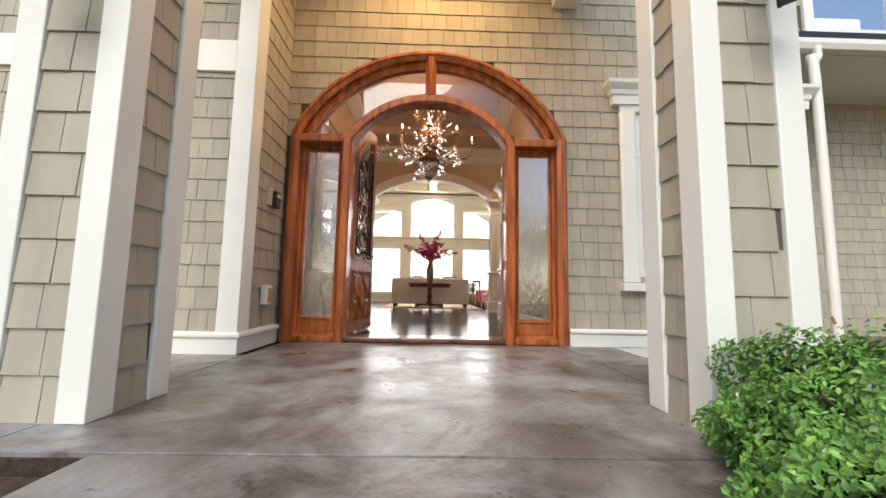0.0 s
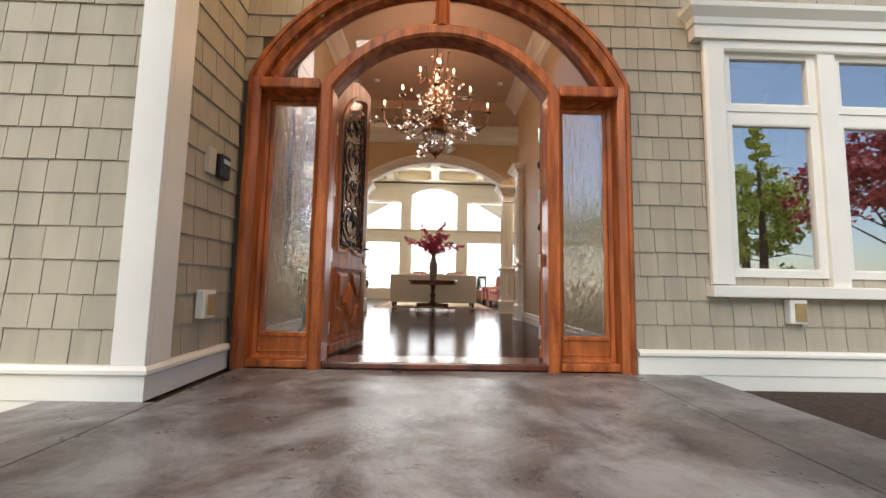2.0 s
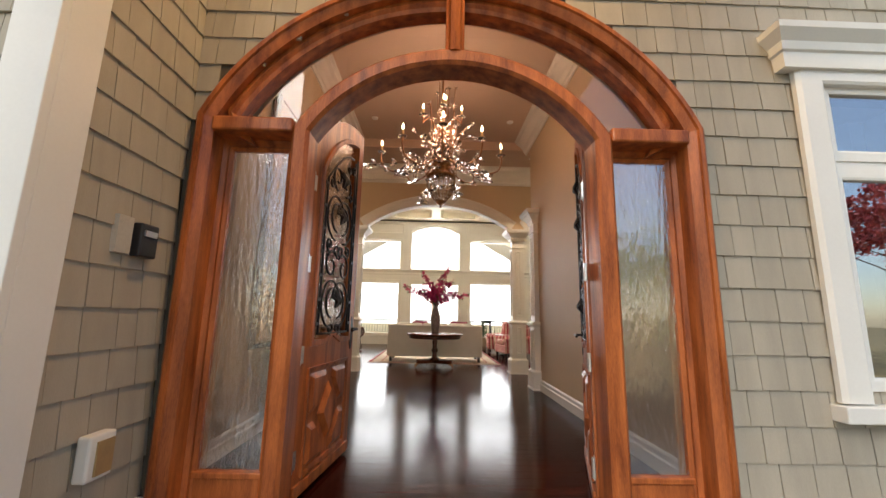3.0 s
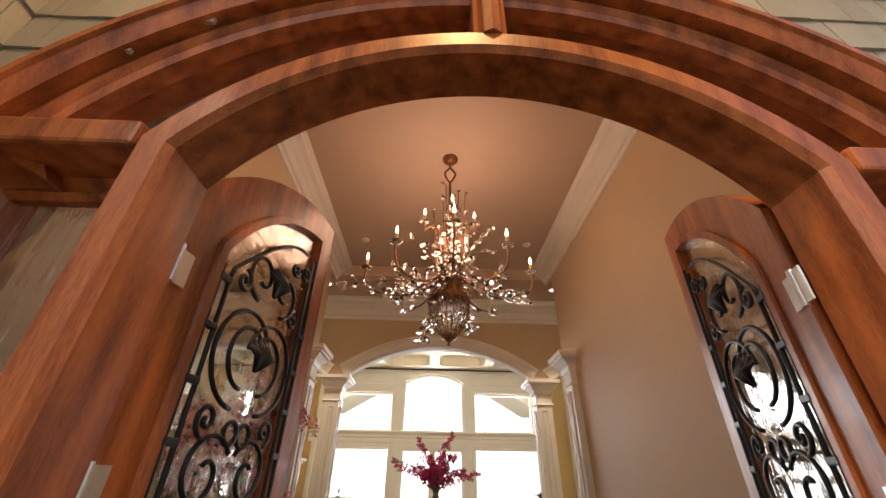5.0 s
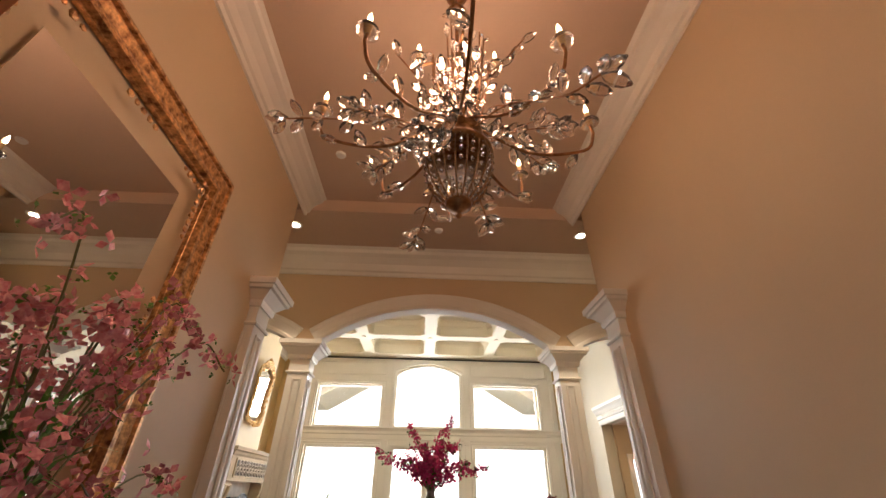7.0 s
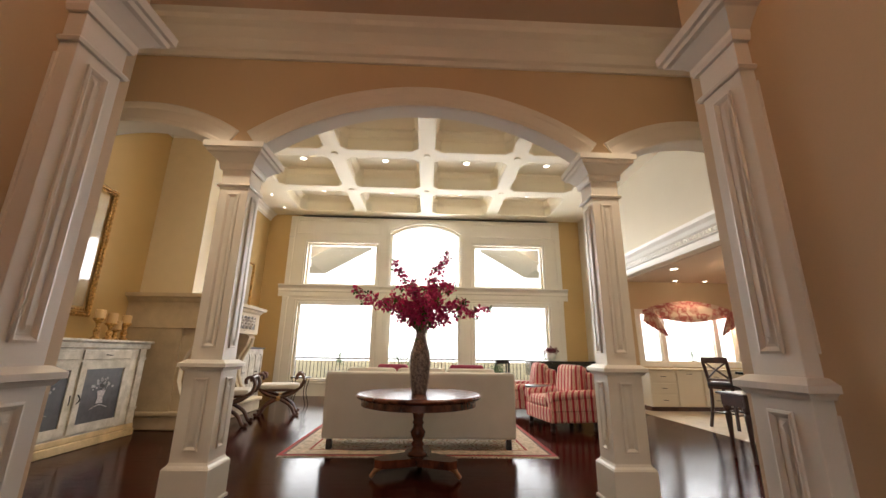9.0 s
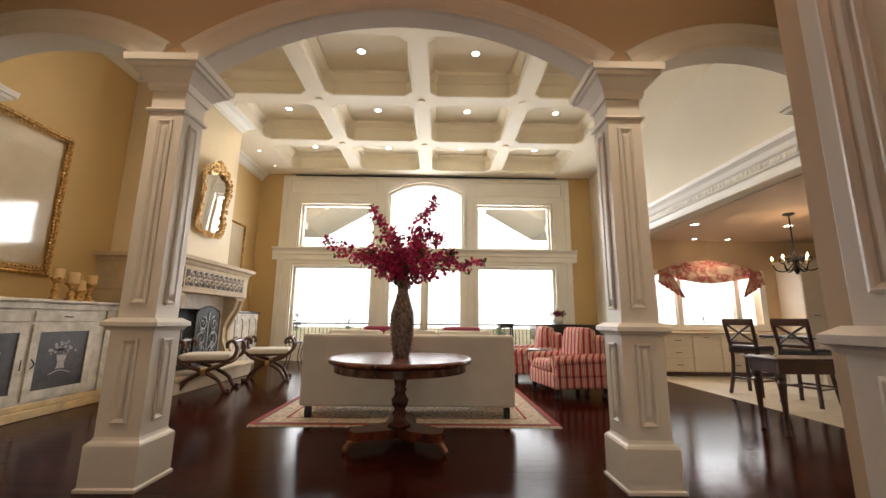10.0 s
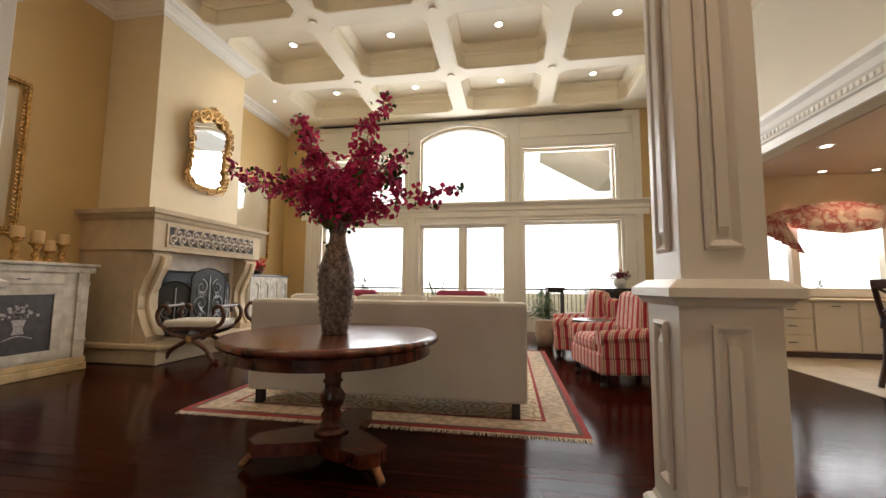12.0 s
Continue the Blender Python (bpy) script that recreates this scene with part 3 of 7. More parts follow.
def lantern(x, y, z):
    p = thing("wall_lantern", (x, y, z), "black metal lantern with clear panes on the pier", "lantern", "lanterns of the porch")
    part("arm", tube(curve([(0, 0.19, 0.42), (0, 0.1, 0.5), (0, 0, 0.42)]), 0.012), IRON, p)
    part("back_plate", boxes((-0.05, 0.05, 0.18, 0.20, 0.2, 0.46)), IRON, p)
    part("cap", lathe([(0.12, 0.30), (0.10, 0.33), (0.03, 0.40), (0.012, 0.42)], 4), IRON, p)
    part("base", lathe([(0.02, -0.03), (0.03, 0.0), (0.10, 0.0), (0.10, 0.02)], 4), IRON, p)
    for i in range(4):
        a = math.pi / 2 * i
        c, s = math.cos(a), math.sin(a)
        part("bar", boxes((0.10 * c - 0.008, 0.10 * c + 0.008, 0.10 * s - 0.008, 0.10 * s + 0.008, 0, 0.31)), IRON, p)
    return p


lantern(1.58, 1.14, 1.80)
lantern(-1.525, 1.21, 1.86)


def shrub(x, y, z, r, h, seed):
    rnd = random.Random(seed)
    p = thing("shrub", (x, y, z), "dense rounded green shrub with small pale blossoms", "shrub")
    bm = bmesh.new()
    for i in range(14):
        a = rnd.uniform(0, 6.28)
        tube([(0, 0, 0), (0.2 * r * math.cos(a), 0.2 * r * math.sin(a), h * 0.4), (0.7 * r * math.cos(a), 0.7 * r * math.sin(a), h * rnd.uniform(0.5, 0.85))], 0.008, 5, bm)
    part("stems", bm, SOIL, p)
    # inner leaves take a darker green: the shade inside the shrub is put into colour
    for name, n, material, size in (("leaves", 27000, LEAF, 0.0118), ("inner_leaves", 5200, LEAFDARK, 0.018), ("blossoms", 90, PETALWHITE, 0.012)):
        verts, faces = [], []
        for i in range(n):
            a, t = rnd.uniform(0, 6.283), math.acos(rnd.uniform(-0.35, 1))
            lump = 1 + 0.13 * math.sin(3 * a + 2 * t) + 0.09 * math.sin(7 * a + 5 * t + 1) + 0.06 * math.sin(13 * a - 9 * t)
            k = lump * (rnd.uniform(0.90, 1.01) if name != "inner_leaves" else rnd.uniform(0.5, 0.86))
            c = Vector((r * k * math.sin(t) * math.cos(a), r * k * math.sin(t) * math.sin(a), h * (0.36 + 0.64 * k * math.cos(t))))
            c.z = max(c.z, 0.02)
            nrm = (Vector((c.x, c.y, c.z - h * 0.3)).normalized() + Vector((rnd.gauss(0, 0.5), rnd.gauss(0, 0.5), rnd.gauss(0.2, 0.5)))).normalized()
            u = nrm.orthogonal().normalized()
            u.rotate(Matrix.Rotation(rnd.uniform(0, 6.28), 3, nrm))
            w = nrm.cross(u)
            s = size * rnd.uniform(0.7, 1.3)
            b = len(verts)
            verts += [c - u * s, c + w * s * 0.58 + nrm * s * 0.1, c + u * s * 1.15 - nrm * s * 0.15, c - w * s * 0.58 + nrm * s * 0.1]
            faces.append((b, b + 1, b + 2, b + 3))
        me = bpy.data.meshes.new(name)
        me.from_pydata(verts, [], faces)
        me.materials.append(material)
        ob = new(name, me)
        ob.parent = p
        tagged(ob, kind="stuff")
    return p


def leafy(name, color, second, vary=0.3):
    m = per_piece(mat(name, color, 0.45, vary=vary, scale=9, bump=0.0, second=second), 0.35, True)
    p = m.node_tree.nodes["Principled BSDF"]
    p.inputs["Subsurface Weight"].default_value = 0.0
    return m


LEAF = leafy("leaf_green", (0.075, 0.20, 0.035), (0.15, 0.32, 0.06))
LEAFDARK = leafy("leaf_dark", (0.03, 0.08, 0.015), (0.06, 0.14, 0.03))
LEAFRED = leafy("leaf_red", (0.34, 0.05, 0.07), (0.50, 0.10, 0.09))
LEAFTREE = leafy("leaf_tree", (0.30, 0.38, 0.06), (0.50, 0.54, 0.12))
PETALWHITE = mat("petal_white", (0.8, 0.7, 0.68), 0.6, bump=0)
BARK = mat("bark", (0.12, 0.08, 0.055), 0.9, vary=0.4, scale=12, bump=0.8)
shrub(1.60, 0.86, -0.1, 0.60, 0.53, 3)


def tree(x, y, h, r, material, label, seed, conifer=False, n=5200, z=-0.14):
    rnd = random.Random(seed)
    p = thing("tree", (x, y, z), label, "tree", "trees in front of the house")
    bm = tube([(0, 0, 0), (0.1, 0, h * 0.3), (0, 0.1, h * 0.6), (0, 0, h * 0.92)], 0.05 * r + 0.06, 9, None, False, (1.2, 0.9, 0.55, 0.12))
    for i in range(14):
        a, z0 = rnd.uniform(0, 6.28), rnd.uniform(0.25, 0.8)
        l = r * (1 - z0 * 0.7) * 1.1
        tube([(0, 0, h * z0), (l * 0.5 * math.cos(a), l * 0.5 * math.sin(a), h * z0 + l * (0.1 if conifer else 0.4)), (l * math.cos(a), l * math.sin(a), h * z0 + l * (0.0 if conifer else 0.7))], 0.035, 5, bm, False, (1, 0.6, 0.25))
    part("trunk", bm, BARK, p)
    verts, faces = [], []
    clumps = []
    for i in range(70):
        if conifer:
            zz = rnd.uniform(0.08, 1.0)
            rr = r * (1.02 - zz) * rnd.uniform(0.55, 1.05)
            a = rnd.uniform(0, 6.28)
            clumps.append((Vector((rr * math.cos(a), rr * math.sin(a), h * zz)), r * 0.20 * (1.25 - zz)))
        else:
            a, t = rnd.uniform(0, 6.28), math.acos(rnd.uniform(-0.6, 1))
            k = r * rnd.uniform(0.45, 1.0)
            clumps.append((Vector((k * math.sin(t) * math.cos(a), k * math.sin(t) * math.sin(a), h * 0.62 + k * 0.75 * math.cos(t))), r * rnd.uniform(0.13, 0.26)))
    for i in range(n):
        c0, cr = rnd.choice(clumps)
        d = Vector((rnd.gauss(0, 1), rnd.gauss(0, 1), rnd.gauss(0, 0.7)))
        c = c0 + d.normalized() * cr * rnd.uniform(0.3, 1)
        u = Vector((rnd.gauss(0, 1), rnd.gauss(0, 1), rnd.gauss(0, 1))).normalized()
        w = u.orthogonal().normalized()
        s = rnd.uniform(0.05, 0.11) * (r / 2) ** 0.5
        b = len(verts)
        verts += [c - u * s, c + w * s * 0.6, c + u * s, c - w * s * 0.6]
        faces.append((b, b + 1, b + 2, b + 3))
    me = bpy.data.meshes.new("crown")
    me.from_pydata(verts, [], faces)
    me.materials.append(material)
    ob = new("crown", me)
    ob.parent = p
    return p


tree(14.6, -9.6, 8.6, 2.2, LEAFTREE, "broad green conifer on the meadow before the house", 1, True, 11000)
tree(13.0, -14.5, 8.0, 2.4, LEAFTREE, "broad green conifer on the meadow before the house", 8, True, 9000)
tree(14.9, -4.9, 7.0, 2.5, LEAFRED, "red-leaved maple on the meadow before the house", 2)
for x, y, h in ((9.0, -14.0, 6.5), (6.2, -16.0, 6.0), (12.0, -18.0, 7.0)):
    tree(x, y, h, 2.2, LEAFTREE, "green tree in the row along the meadow", int(x * 3), False, 4200)
tree(3.2, -17, 8, 3.2, LEAFTREE, "round green tree on the meadow", 4)
tree(19, -16, 9, 3.6, LEAFTREE, "tall green tree on the meadow", 6)
tree(-6, -20, 9, 3.6, LEAFTREE, "tall green tree far off on the meadow", 7)


pl = thing("porch_downlight", (AX, 2.98, 4.85), "round recessed porch downlight, lit", "downlight")
part("rim", lathe([(0.08, -0.004), (0.11, -0.010), (0.115, 0.0), (0.08, 0.002)], 20), WHITE, pl)
part("bulb", lathe([(0.02, -0.006), (0.078, -0.005), (0.078, 0.0)], 20), SPOTGLOW, pl)

# ---- the window of the house front ----
win = thing("window_front", (3.251, 4.0, 0), "wide white four-light sash window with a corniced casing", "window", kind="structure")
x0, x1 = -1.045, 1.045
part("casing", sweep([(-0.088, 0.02), (0.088, 0.02), (0.088, 0.055), (0.07, 0.065), (-0.06, 0.065), (-0.088, 0.05)], [(x0 + 0.088, 0, 0.70), (x0 + 0.088, 0, 2.72), (x1 - 0.088, 0, 2.72), (x1 - 0.088, 0, 0.70)], (0, -1, 0)), TRIM, win)
part("sill", boxes((x0 - 0.03, x1 + 0.03, -0.10, 0.0, 0.60, 0.69), bevel=0.008), TRIM, win)
part("cornice", sweep([(0, 0), (0.07, 0), (0.075, 0.10), (0.09, 0.11), (0.10, 0.16), (0.15, 0.22), (0.155, 0.26), (0, 0.26)], [(x0 - 0.02, 0.0, 2.72), (x0 - 0.02, -0.02, 2.72), (x1 + 0.02, -0.02, 2.72), (x1 + 0.02, 0, 2.72)], (0, 0, 1)), TRIM, win)
for z0, z1, name, xa, xb in ((0.76, 2.08, "lower_sash", -0.87, -0.072), (2.13, 2.66, "upper_sash", -0.87, -0.072), (0.76, 2.08, "lower_sash", 0.072, 0.87), (2.13, 2.66, "upper_sash", 0.072, 0.87)):
    sash = part(name, sweep([(0, 0), (0.07, 0), (0.07, 0.045), (0.055, 0.05), (0, 0.05)], [(xa, 0.03, z0), (xa, 0.03, z1), (xb, 0.03, z1), (xb, 0.03, z0)], (0, -1, 0), True), TRIM, win)
    pane = part("pane", boxes((xa + 0.05, xb - 0.05, 0.008, 0.014, z0 + 0.04, z1 - 0.04)), PANEBRIGHT, sash)
    pane.visible_shadow = False
part("mullion", boxes((-0.075, 0.075, -0.05, 0.03, 0.69, 2.70), bevel=0.006), TRIM, win)
for xa in (-0.875, 0.07):
    part("transom", boxes((xa, xa + 0.805, -0.01, 0.05, 2.07, 2.14)), TRIM, win)
structure("room_behind_window", boxes((2.0, 2.05, 4.26, 6.2, 0, 3.2), (4.35, 4.4, 4.26, 6.2, 0, 3.2), (2.0, 4.4, 6.2, 6.25, 0, 3.2), (2.0, 4.4, 4.26, 6.25, 3.2, 3.25), (2.0, 4.4, 4.26, 6.25, -0.05, 0)), WALLTAN, "dim closed room behind the front window", "wall")

# small fittings on the porch
bell = thing("door_intercom", (-1.57, 3.73, 1.47), "black intercom on a pale plate on the shingles", "intercom")
part("plate", boxes((0.0, 0.035, -0.17, -0.08, -0.08, 0.10)), SHINGLE_PLATE, bell)
part("body", boxes((0.015, 0.065, -0.06, 0.06, -0.085, 0.085), bevel=0.008), BLACK, bell)
part("button", boxes((0.065, 0.072, -0.04, 0.04, 0.02, 0.05)), STEEL, bell)
for loc, turn in (((-1.55, 3.62, 0.40), 90), ((2.86, 3.985, 0.40), 0)):
    o = thing("outdoor_outlet", loc, "white weatherproof outlet box low on the wall", "outlet", "outdoor outlets", turn=turn)
    part("box", boxes((-0.07, 0.07, -0.06, 0.0, 0, 0.19), bevel=0.01), TRIM, o)
    part("cover", boxes((-0.035, 0.055, -0.068, -0.06, 0.02, 0.16)), BRASSDULL, o)

# downspout, gutter and eave of the wing
ds = thing("downspout", (4.5, 3.92, 0), "white painted round downspout with a brass tap beside it", "downspout")
part("pipe", tube(curve([(0, 0, -0.1), (0, 0, 3.08), (0.05, 0.1, 3.33), (0.25, 0.2, 3.48), (0.25, 0.2, 3.63)]), 0.05, 12), TRIM, ds)
part("tap", tube(curve([(-0.02, 0, 0.32), (-0.1, -0.06, 0.36), (-0.12, -0.1, 0.30)]), 0.014), BRONZE, ds)
eave = structure("eave", boxes((4.42, 12, 4.2, 5.6, 3.58, 3.64)), TRIM, "cream boarded eave of the wing", "eave")
part("gutter", sweep([(0, 0), (0.02, -0.02), (0.1, 0), (0.13, 0.06), (0.13, 0.12), (0, 0.12)], [(4.42, 4.2, 3.60), (12, 4.2, 3.60)], (0, 0, 1)), TRIM, eave)
part("roof_edge", boxes((4.42, 12, 4.15, 5.6, 3.76, 3.86)), BLACK, eave)
ww = thing("window_wing", (6.8, 5.4, 4.75), "white framed upper window of the wing", "window", kind="structure")
part("casing", sweep([(-0.1, 0), (0.06, 0), (0.06, 0.05), (-0.1, 0.05)], [(-0.8, 0, 0), (-0.8, 0, 1.3), (0.8, 0, 1.3), (0.8, 0, 0)], (0, -1, 0), True), TRIM, ww)
part("pane", boxes((-0.8, 0.8, 0.08, 0.09, 0, 1.3)), PANEBRIGHT, ww)

# ---- the arched entrance ----
entrance = thing("door_frame", (AX, 4.0, 0), "arched mahogany door frame with sidelights and a fan transom", "door frame", kind="structure")


def arch_path(half, spring, rise, y, n=32, foot=0.0):
    return [(half, y, foot)] + [(u, y, v) for u, v in arc(0, spring, half, rise, n)] + [(-half, y, foot)]


# outer casing; its profile is (outward, towards the street)
part("outer_frame", sweep([(-0.10, -0.24), (0.0, -0.24), (0.0, 0.05), (-0.02, 0.07), (-0.045, 0.07), (-0.05, 0.055), (-0.10, 0.03)], arch_path(1.545, 2.30, 1.01, 0), (0, -1, 0)), DOORWOOD, entrance)
part("outer_bead", sweep([(-0.175, -0.1), (-0.10, -0.1), (-0.10, -0.02), (-0.13, -0.01), (-0.15, -0.03), (-0.175, -0.04)], arch_path(1.545, 2.30, 1.01, 0, 32, 2.30), (0, -1, 0)), DOORWOOD, entrance)
part("inner_frame", sweep([(-0.105, -0.14), (0.0, -0.14), (0.0, 0.03), (-0.02, 0.05), (-0.085, 0.05), (-0.105, 0.03)], arch_path(0.975, 2.24, 0.56, 0), (0, -1, 0)), DOORWOOD, entrance)
for s in (-1, 1):
    a, b = sorted((s * 0.97, s * 1.45))
    part("transom_bar", boxes((a, b, -0.055, 0.14, 2.20, 2.29), bevel=0.012), DOORWOOD, entrance)
    sl = part("sidelight", sweep([(0, 0), (0.07, 0), (0.07, 0.03), (0.05, 0.045), (0.03, 0.03), (0, 0.05)], [(a, 0.14, 0.06), (a, 0.14, 2.20), (b, 0.14, 2.20), (b, 0.14, 0.06)], (0, -1, 0), True), DOORWOOD, entrance)
    part("bottom_panel", boxes((a + 0.06, b - 0.06, 0.10, 0.14, 0.07, 0.235), (a + 0.05, b - 0.05, 0.085, 0.14, 0.225, 0.26), bevel=0.006), DOORWOOD, sl)
    g = part("glass", boxes((a + 0.06, b - 0.06, 0.115, 0.123, 0.25, 2.14)), RIPPLE, sl, "rippled glass")
    g.visible_shadow = False
    part("sill", boxes((a, b, 0.0, 0.2, 0.0, 0.06), bevel=0.008), DOORWOOD, entrance)
part("mullion", prism([(-0.06, 0.14), (-0.06, -0.015), (-0.045, -0.025), (-0.03, -0.055), (0, -0.068), (0.03, -0.055), (0.045, -0.025), (0.06, -0.015), (0.06, 0.14)], 2.78, 3.24, "z"), DOORWOOD, entrance)
for s in (-1, 1):
    outer = [(u, v) for u, v in arc(0, 2.30, 1.40, 0.88, 20, 0.0, 0.5)]
    inner = [(u, v) for u, v in arc(0, 2.24, 0.975, 0.56, 20, 0.0, 0.5)]
    loop = [(s * max(u, 0.06), max(v, 2.29)) for u, v in outer] + [(s * max(u, 0.06), max(v + 0.01, 2.29)) for u, v in inner[::-1]]
    clean = [p for i, p in enumerate(loop) if math.dist(p, loop[i - 1]) > 0.004]
    g = part("fan_glass", prism(clean, 0.10, 0.106, "y"), PANE, entrance, "rippled glass")
    g.visible_shadow = False
part("threshold", boxes((-0.975, 0.975, -0.02, 0.28, 0.0, 0.055), bevel=0.012), DARKWOOD, entrance)


def spiral(c, r, turns, start, sgn=1, n=26, r1=0.16):
    return [(c[0] + r * (1 - (1 - r1) * i / n) * math.cos(start + sgn * turns * 2 * math.pi * i / n), c[1] + r * (1 - (1 - r1) * i / n) * math.sin(start + sgn * turns * 2 * math.pi * i / n)) for i in range(n + 1)]


def door_leaf(name, hinge, angle, s, label):
    """One leaf: s = 1 opens to the right of its hinge when shut, -1 to the left."""
    d = thing(name, (hinge[0], hinge[1], 0), label, "door", "leaves of the entrance", "structure", angle)
    W, H0 = 0.935, 0.065
    top = [(0.935 + u, v) for u, v in arc(0, 2.235, 0.935, 0.465, 24, 0.5, 1.0)]
    outline = [(s * u, v) for u, v in [(0.004, H0), (W, H0)] + top]
    gtop = [(0.935 + u, v) for u, v in arc(0, 2.10, 0.78, 0.47, 20, 0.5, 1.0) if 0.935 + u < 0.815]
    gtop = [(0.815, gtop[0][1])] + gtop
    hole = [(s * u, v) for u, v in [(0.155, 0.93), (0.33, 0.93), (0.48, 0.985), (0.63, 0.93), (0.815, 0.93)] + gtop]
    part("leaf", prism(outline, -0.024, 0.024, "y", [hole]), DOORWOOD, d)
    rim = [(u, 0, v) for u, v in hole]
    part("glass_bead", sweep([(-0.016, -0.036), (0.016, -0.036), (0.022, -0.02), (0.022, 0.02), (0.016, 0.036), (-0.016, 0.036)], rim, (0, -1, 0), True), DOORWOOD, d)
    g = part("glass", prism(hole, -0.004, 0.004, "y"), RIPPLE, d, "rippled glass")
    g.visible_shadow = False
    # raised diamond panels below
    cx, cz = s * W / 2, 0.47
    for face in (-1, 1):
        y0 = face * 0.024
        def raised(pname, pts, depth=0.02):
            bm = bmesh.new()
            vs = [bm.verts.new((cx + u, y0, cz + v)) for u, v in pts]
            mu, mv = sum(u for u, v in pts) / len(pts), sum(v for u, v in pts) / len(pts)
            ws = [bm.verts.new((cx + mu + (u - mu) * 0.72, y0 + face * depth, cz + mv + (v - mv) * 0.72)) for u, v in pts]
            k = len(vs)
            for i in range(k):
                bm.faces.new((vs[i], vs[(i + 1) % k], ws[(i + 1) % k], ws[i]))
            bm.faces.new(ws)
            part(pname, bm, DOORWOOD, d)
        raised("diamond", [(0, -0.19), (0.15, 0), (0, 0.19), (-0.15, 0)], 0.03)
        for a in (-1, 1):
            for b in (-1, 1):
                raised("corner_panel", [(a * 0.30, b * 0.27), (a * 0.05, b * 0.27), (a * 0.05, b * 0.21), (a * 0.20, b * 0.03), (a * 0.30, b * 0.03)], 0.022)
        part("panel_rim", sweep([(-0.012, 0), (0.012, 0), (0.012, 0.012), (-0.012, 0.016)], [(cx - 0.33, y0, cz - 0.30), (cx - 0.33, y0, cz + 0.30), (cx + 0.33, y0, cz + 0.30), (cx + 0.33, y0, cz - 0.30)], (0, face, 0), True), DOORWOOD, d)
        part("bottom_rail", boxes((min(s * 0.03, s * (W - 0.03)), max(s * 0.03, s * (W - 0.03)), min(y0, y0 + face * 0.02), max(y0, y0 + face * 0.02), H0 + 0.005, 0.14), bevel=0.004), DOORWOOD, d)
    # the ironwork stands on both sides of the glass
    u0, u1, v0, v1 = 0.175, 0.795, 0.96, 2.40
    um = (u0 + u1) / 2
    lines = []
    for side, su in ((u0, 1), (u1, -1)):
        lines.append([(side, v0 + 0.02), (side, 2.05 if su == 1 else 2.42)])
        lines.append([(side + su * 0.045, v0 + 0.02), (side + su * 0.045, 2.02 if su == 1 else 2.38)])
    lines.append([(u0 + 0.045, 2.02)] + [(u0 + 0.05 + 0.47 * k / 8, 2.06 + 0.33 * math.sin(k / 8 * math.pi / 2)) for k in range(9)])
    for sg in (-1, 1):
        for vc in (1.20, 1.82):
            # two nested C-scrolls clasp a shell, tied at its foot
            lines += [spiral((um + sg * 0.075, vc), 0.175, 0.72, -math.pi / 2, sg, 26, 0.80),
                      spiral((um + sg * 0.055, vc + 0.005), 0.115, 0.70, -math.pi / 2, sg, 22, 0.75)]
        # hearts between the shells, their tails rolled up
        lines += [spiral((um + sg * 0.115, 1.46), 0.115, 1.25, math.pi * (0.5 + 0.33 * sg), -sg, 26, 0.22),
                  spiral((um + sg * 0.038, 1.575), 0.036, 1.0, math.pi / 2 - sg * math.pi / 2, sg, 16, 0.95),
                  spiral((um + sg * 0.17, 1.60), 0.05, 1.35, -math.pi / 2, sg, 18),
                  spiral((um + sg * 0.05, 1.01), 0.045, 1.3, -math.pi / 2, sg, 18)]
        # the loops under the arched head
        lines += [spiral((um + sg * 0.085, 2.12), 0.10, 1.05, -math.pi / 2, sg, 24, 0.30),
                  spiral((um + sg * 0.19, 2.05), 0.045, 1.3, math.pi / 2, sg, 18)]
    lines += [[(u0 + 0.05, 0.985), (u1 - 0.05, 0.985)], spiral((u1 - 0.085, 2.30), 0.045, 1.4, math.pi, 1, 20), spiral((u1 - 0.18, 2.27), 0.035, 1.3, 0, -1, 18)]
    for ln in lines:
        pts = curve([(s * u, 0, v) for u, v in ln], 4) if len(ln) < 9 else [(s * u, 0, v) for u, v in ln]
        smooth(part("scroll", tube([Vector((p[0], -0.03, p[2])) for p in pts], 0.0082, 6), IRON, d))
    for v in (1.83, 1.21, 2.12):
        for yy in (-0.034,):
            bm = bmesh.new()
            for k in range(7):
                a = (k - 3) * 0.36
                tube([(s * um, yy, v - 0.045), (s * (um + 0.05 * math.sin(a)), yy * 1.8, v - 0.01 + 0.03 * math.cos(a)), (s * (um + 0.085 * math.sin(a)), yy * 1.2, v - 0.015 + 0.085 * math.cos(a))], 0.014, 6, bm, False, (0.6, 1.1, 0.5))
            smooth(part("leaf_rosette", bm, IRON, d))
    for v in [1.05 + 0.16 * k for k in range(7)]:
        for side in (u0 + 0.022, u1 - 0.022):
            part("collar", boxes((min(s * (side - 0.030), s * (side + 0.030)), max(s * (side - 0.030), s * (side + 0.030)), -0.039, -0.022, v - 0.011, v + 0.011), bevel=0.003), IRON, d)
    # handles and hinges
    hb = part("lock_plate", prism([(s * (W - 0.06) + 0.035 * math.cos(a), 0.97 + 0.13 * math.sin(a)) for a in [k * math.pi / 8 for k in range(16)]], -0.03, 0.03, "y"), IRON, d)
    for face in (-1, 1):
        part("lever", tube(curve([(s * (W - 0.06), face * 0.03, 1.0), (s * (W - 0.06), face * 0.075, 1.0), (s * (W - 0.10), face * 0.08, 1.0), (s * (W - 0.17), face * 0.075, 0.99)]), 0.011), IRON, hb)
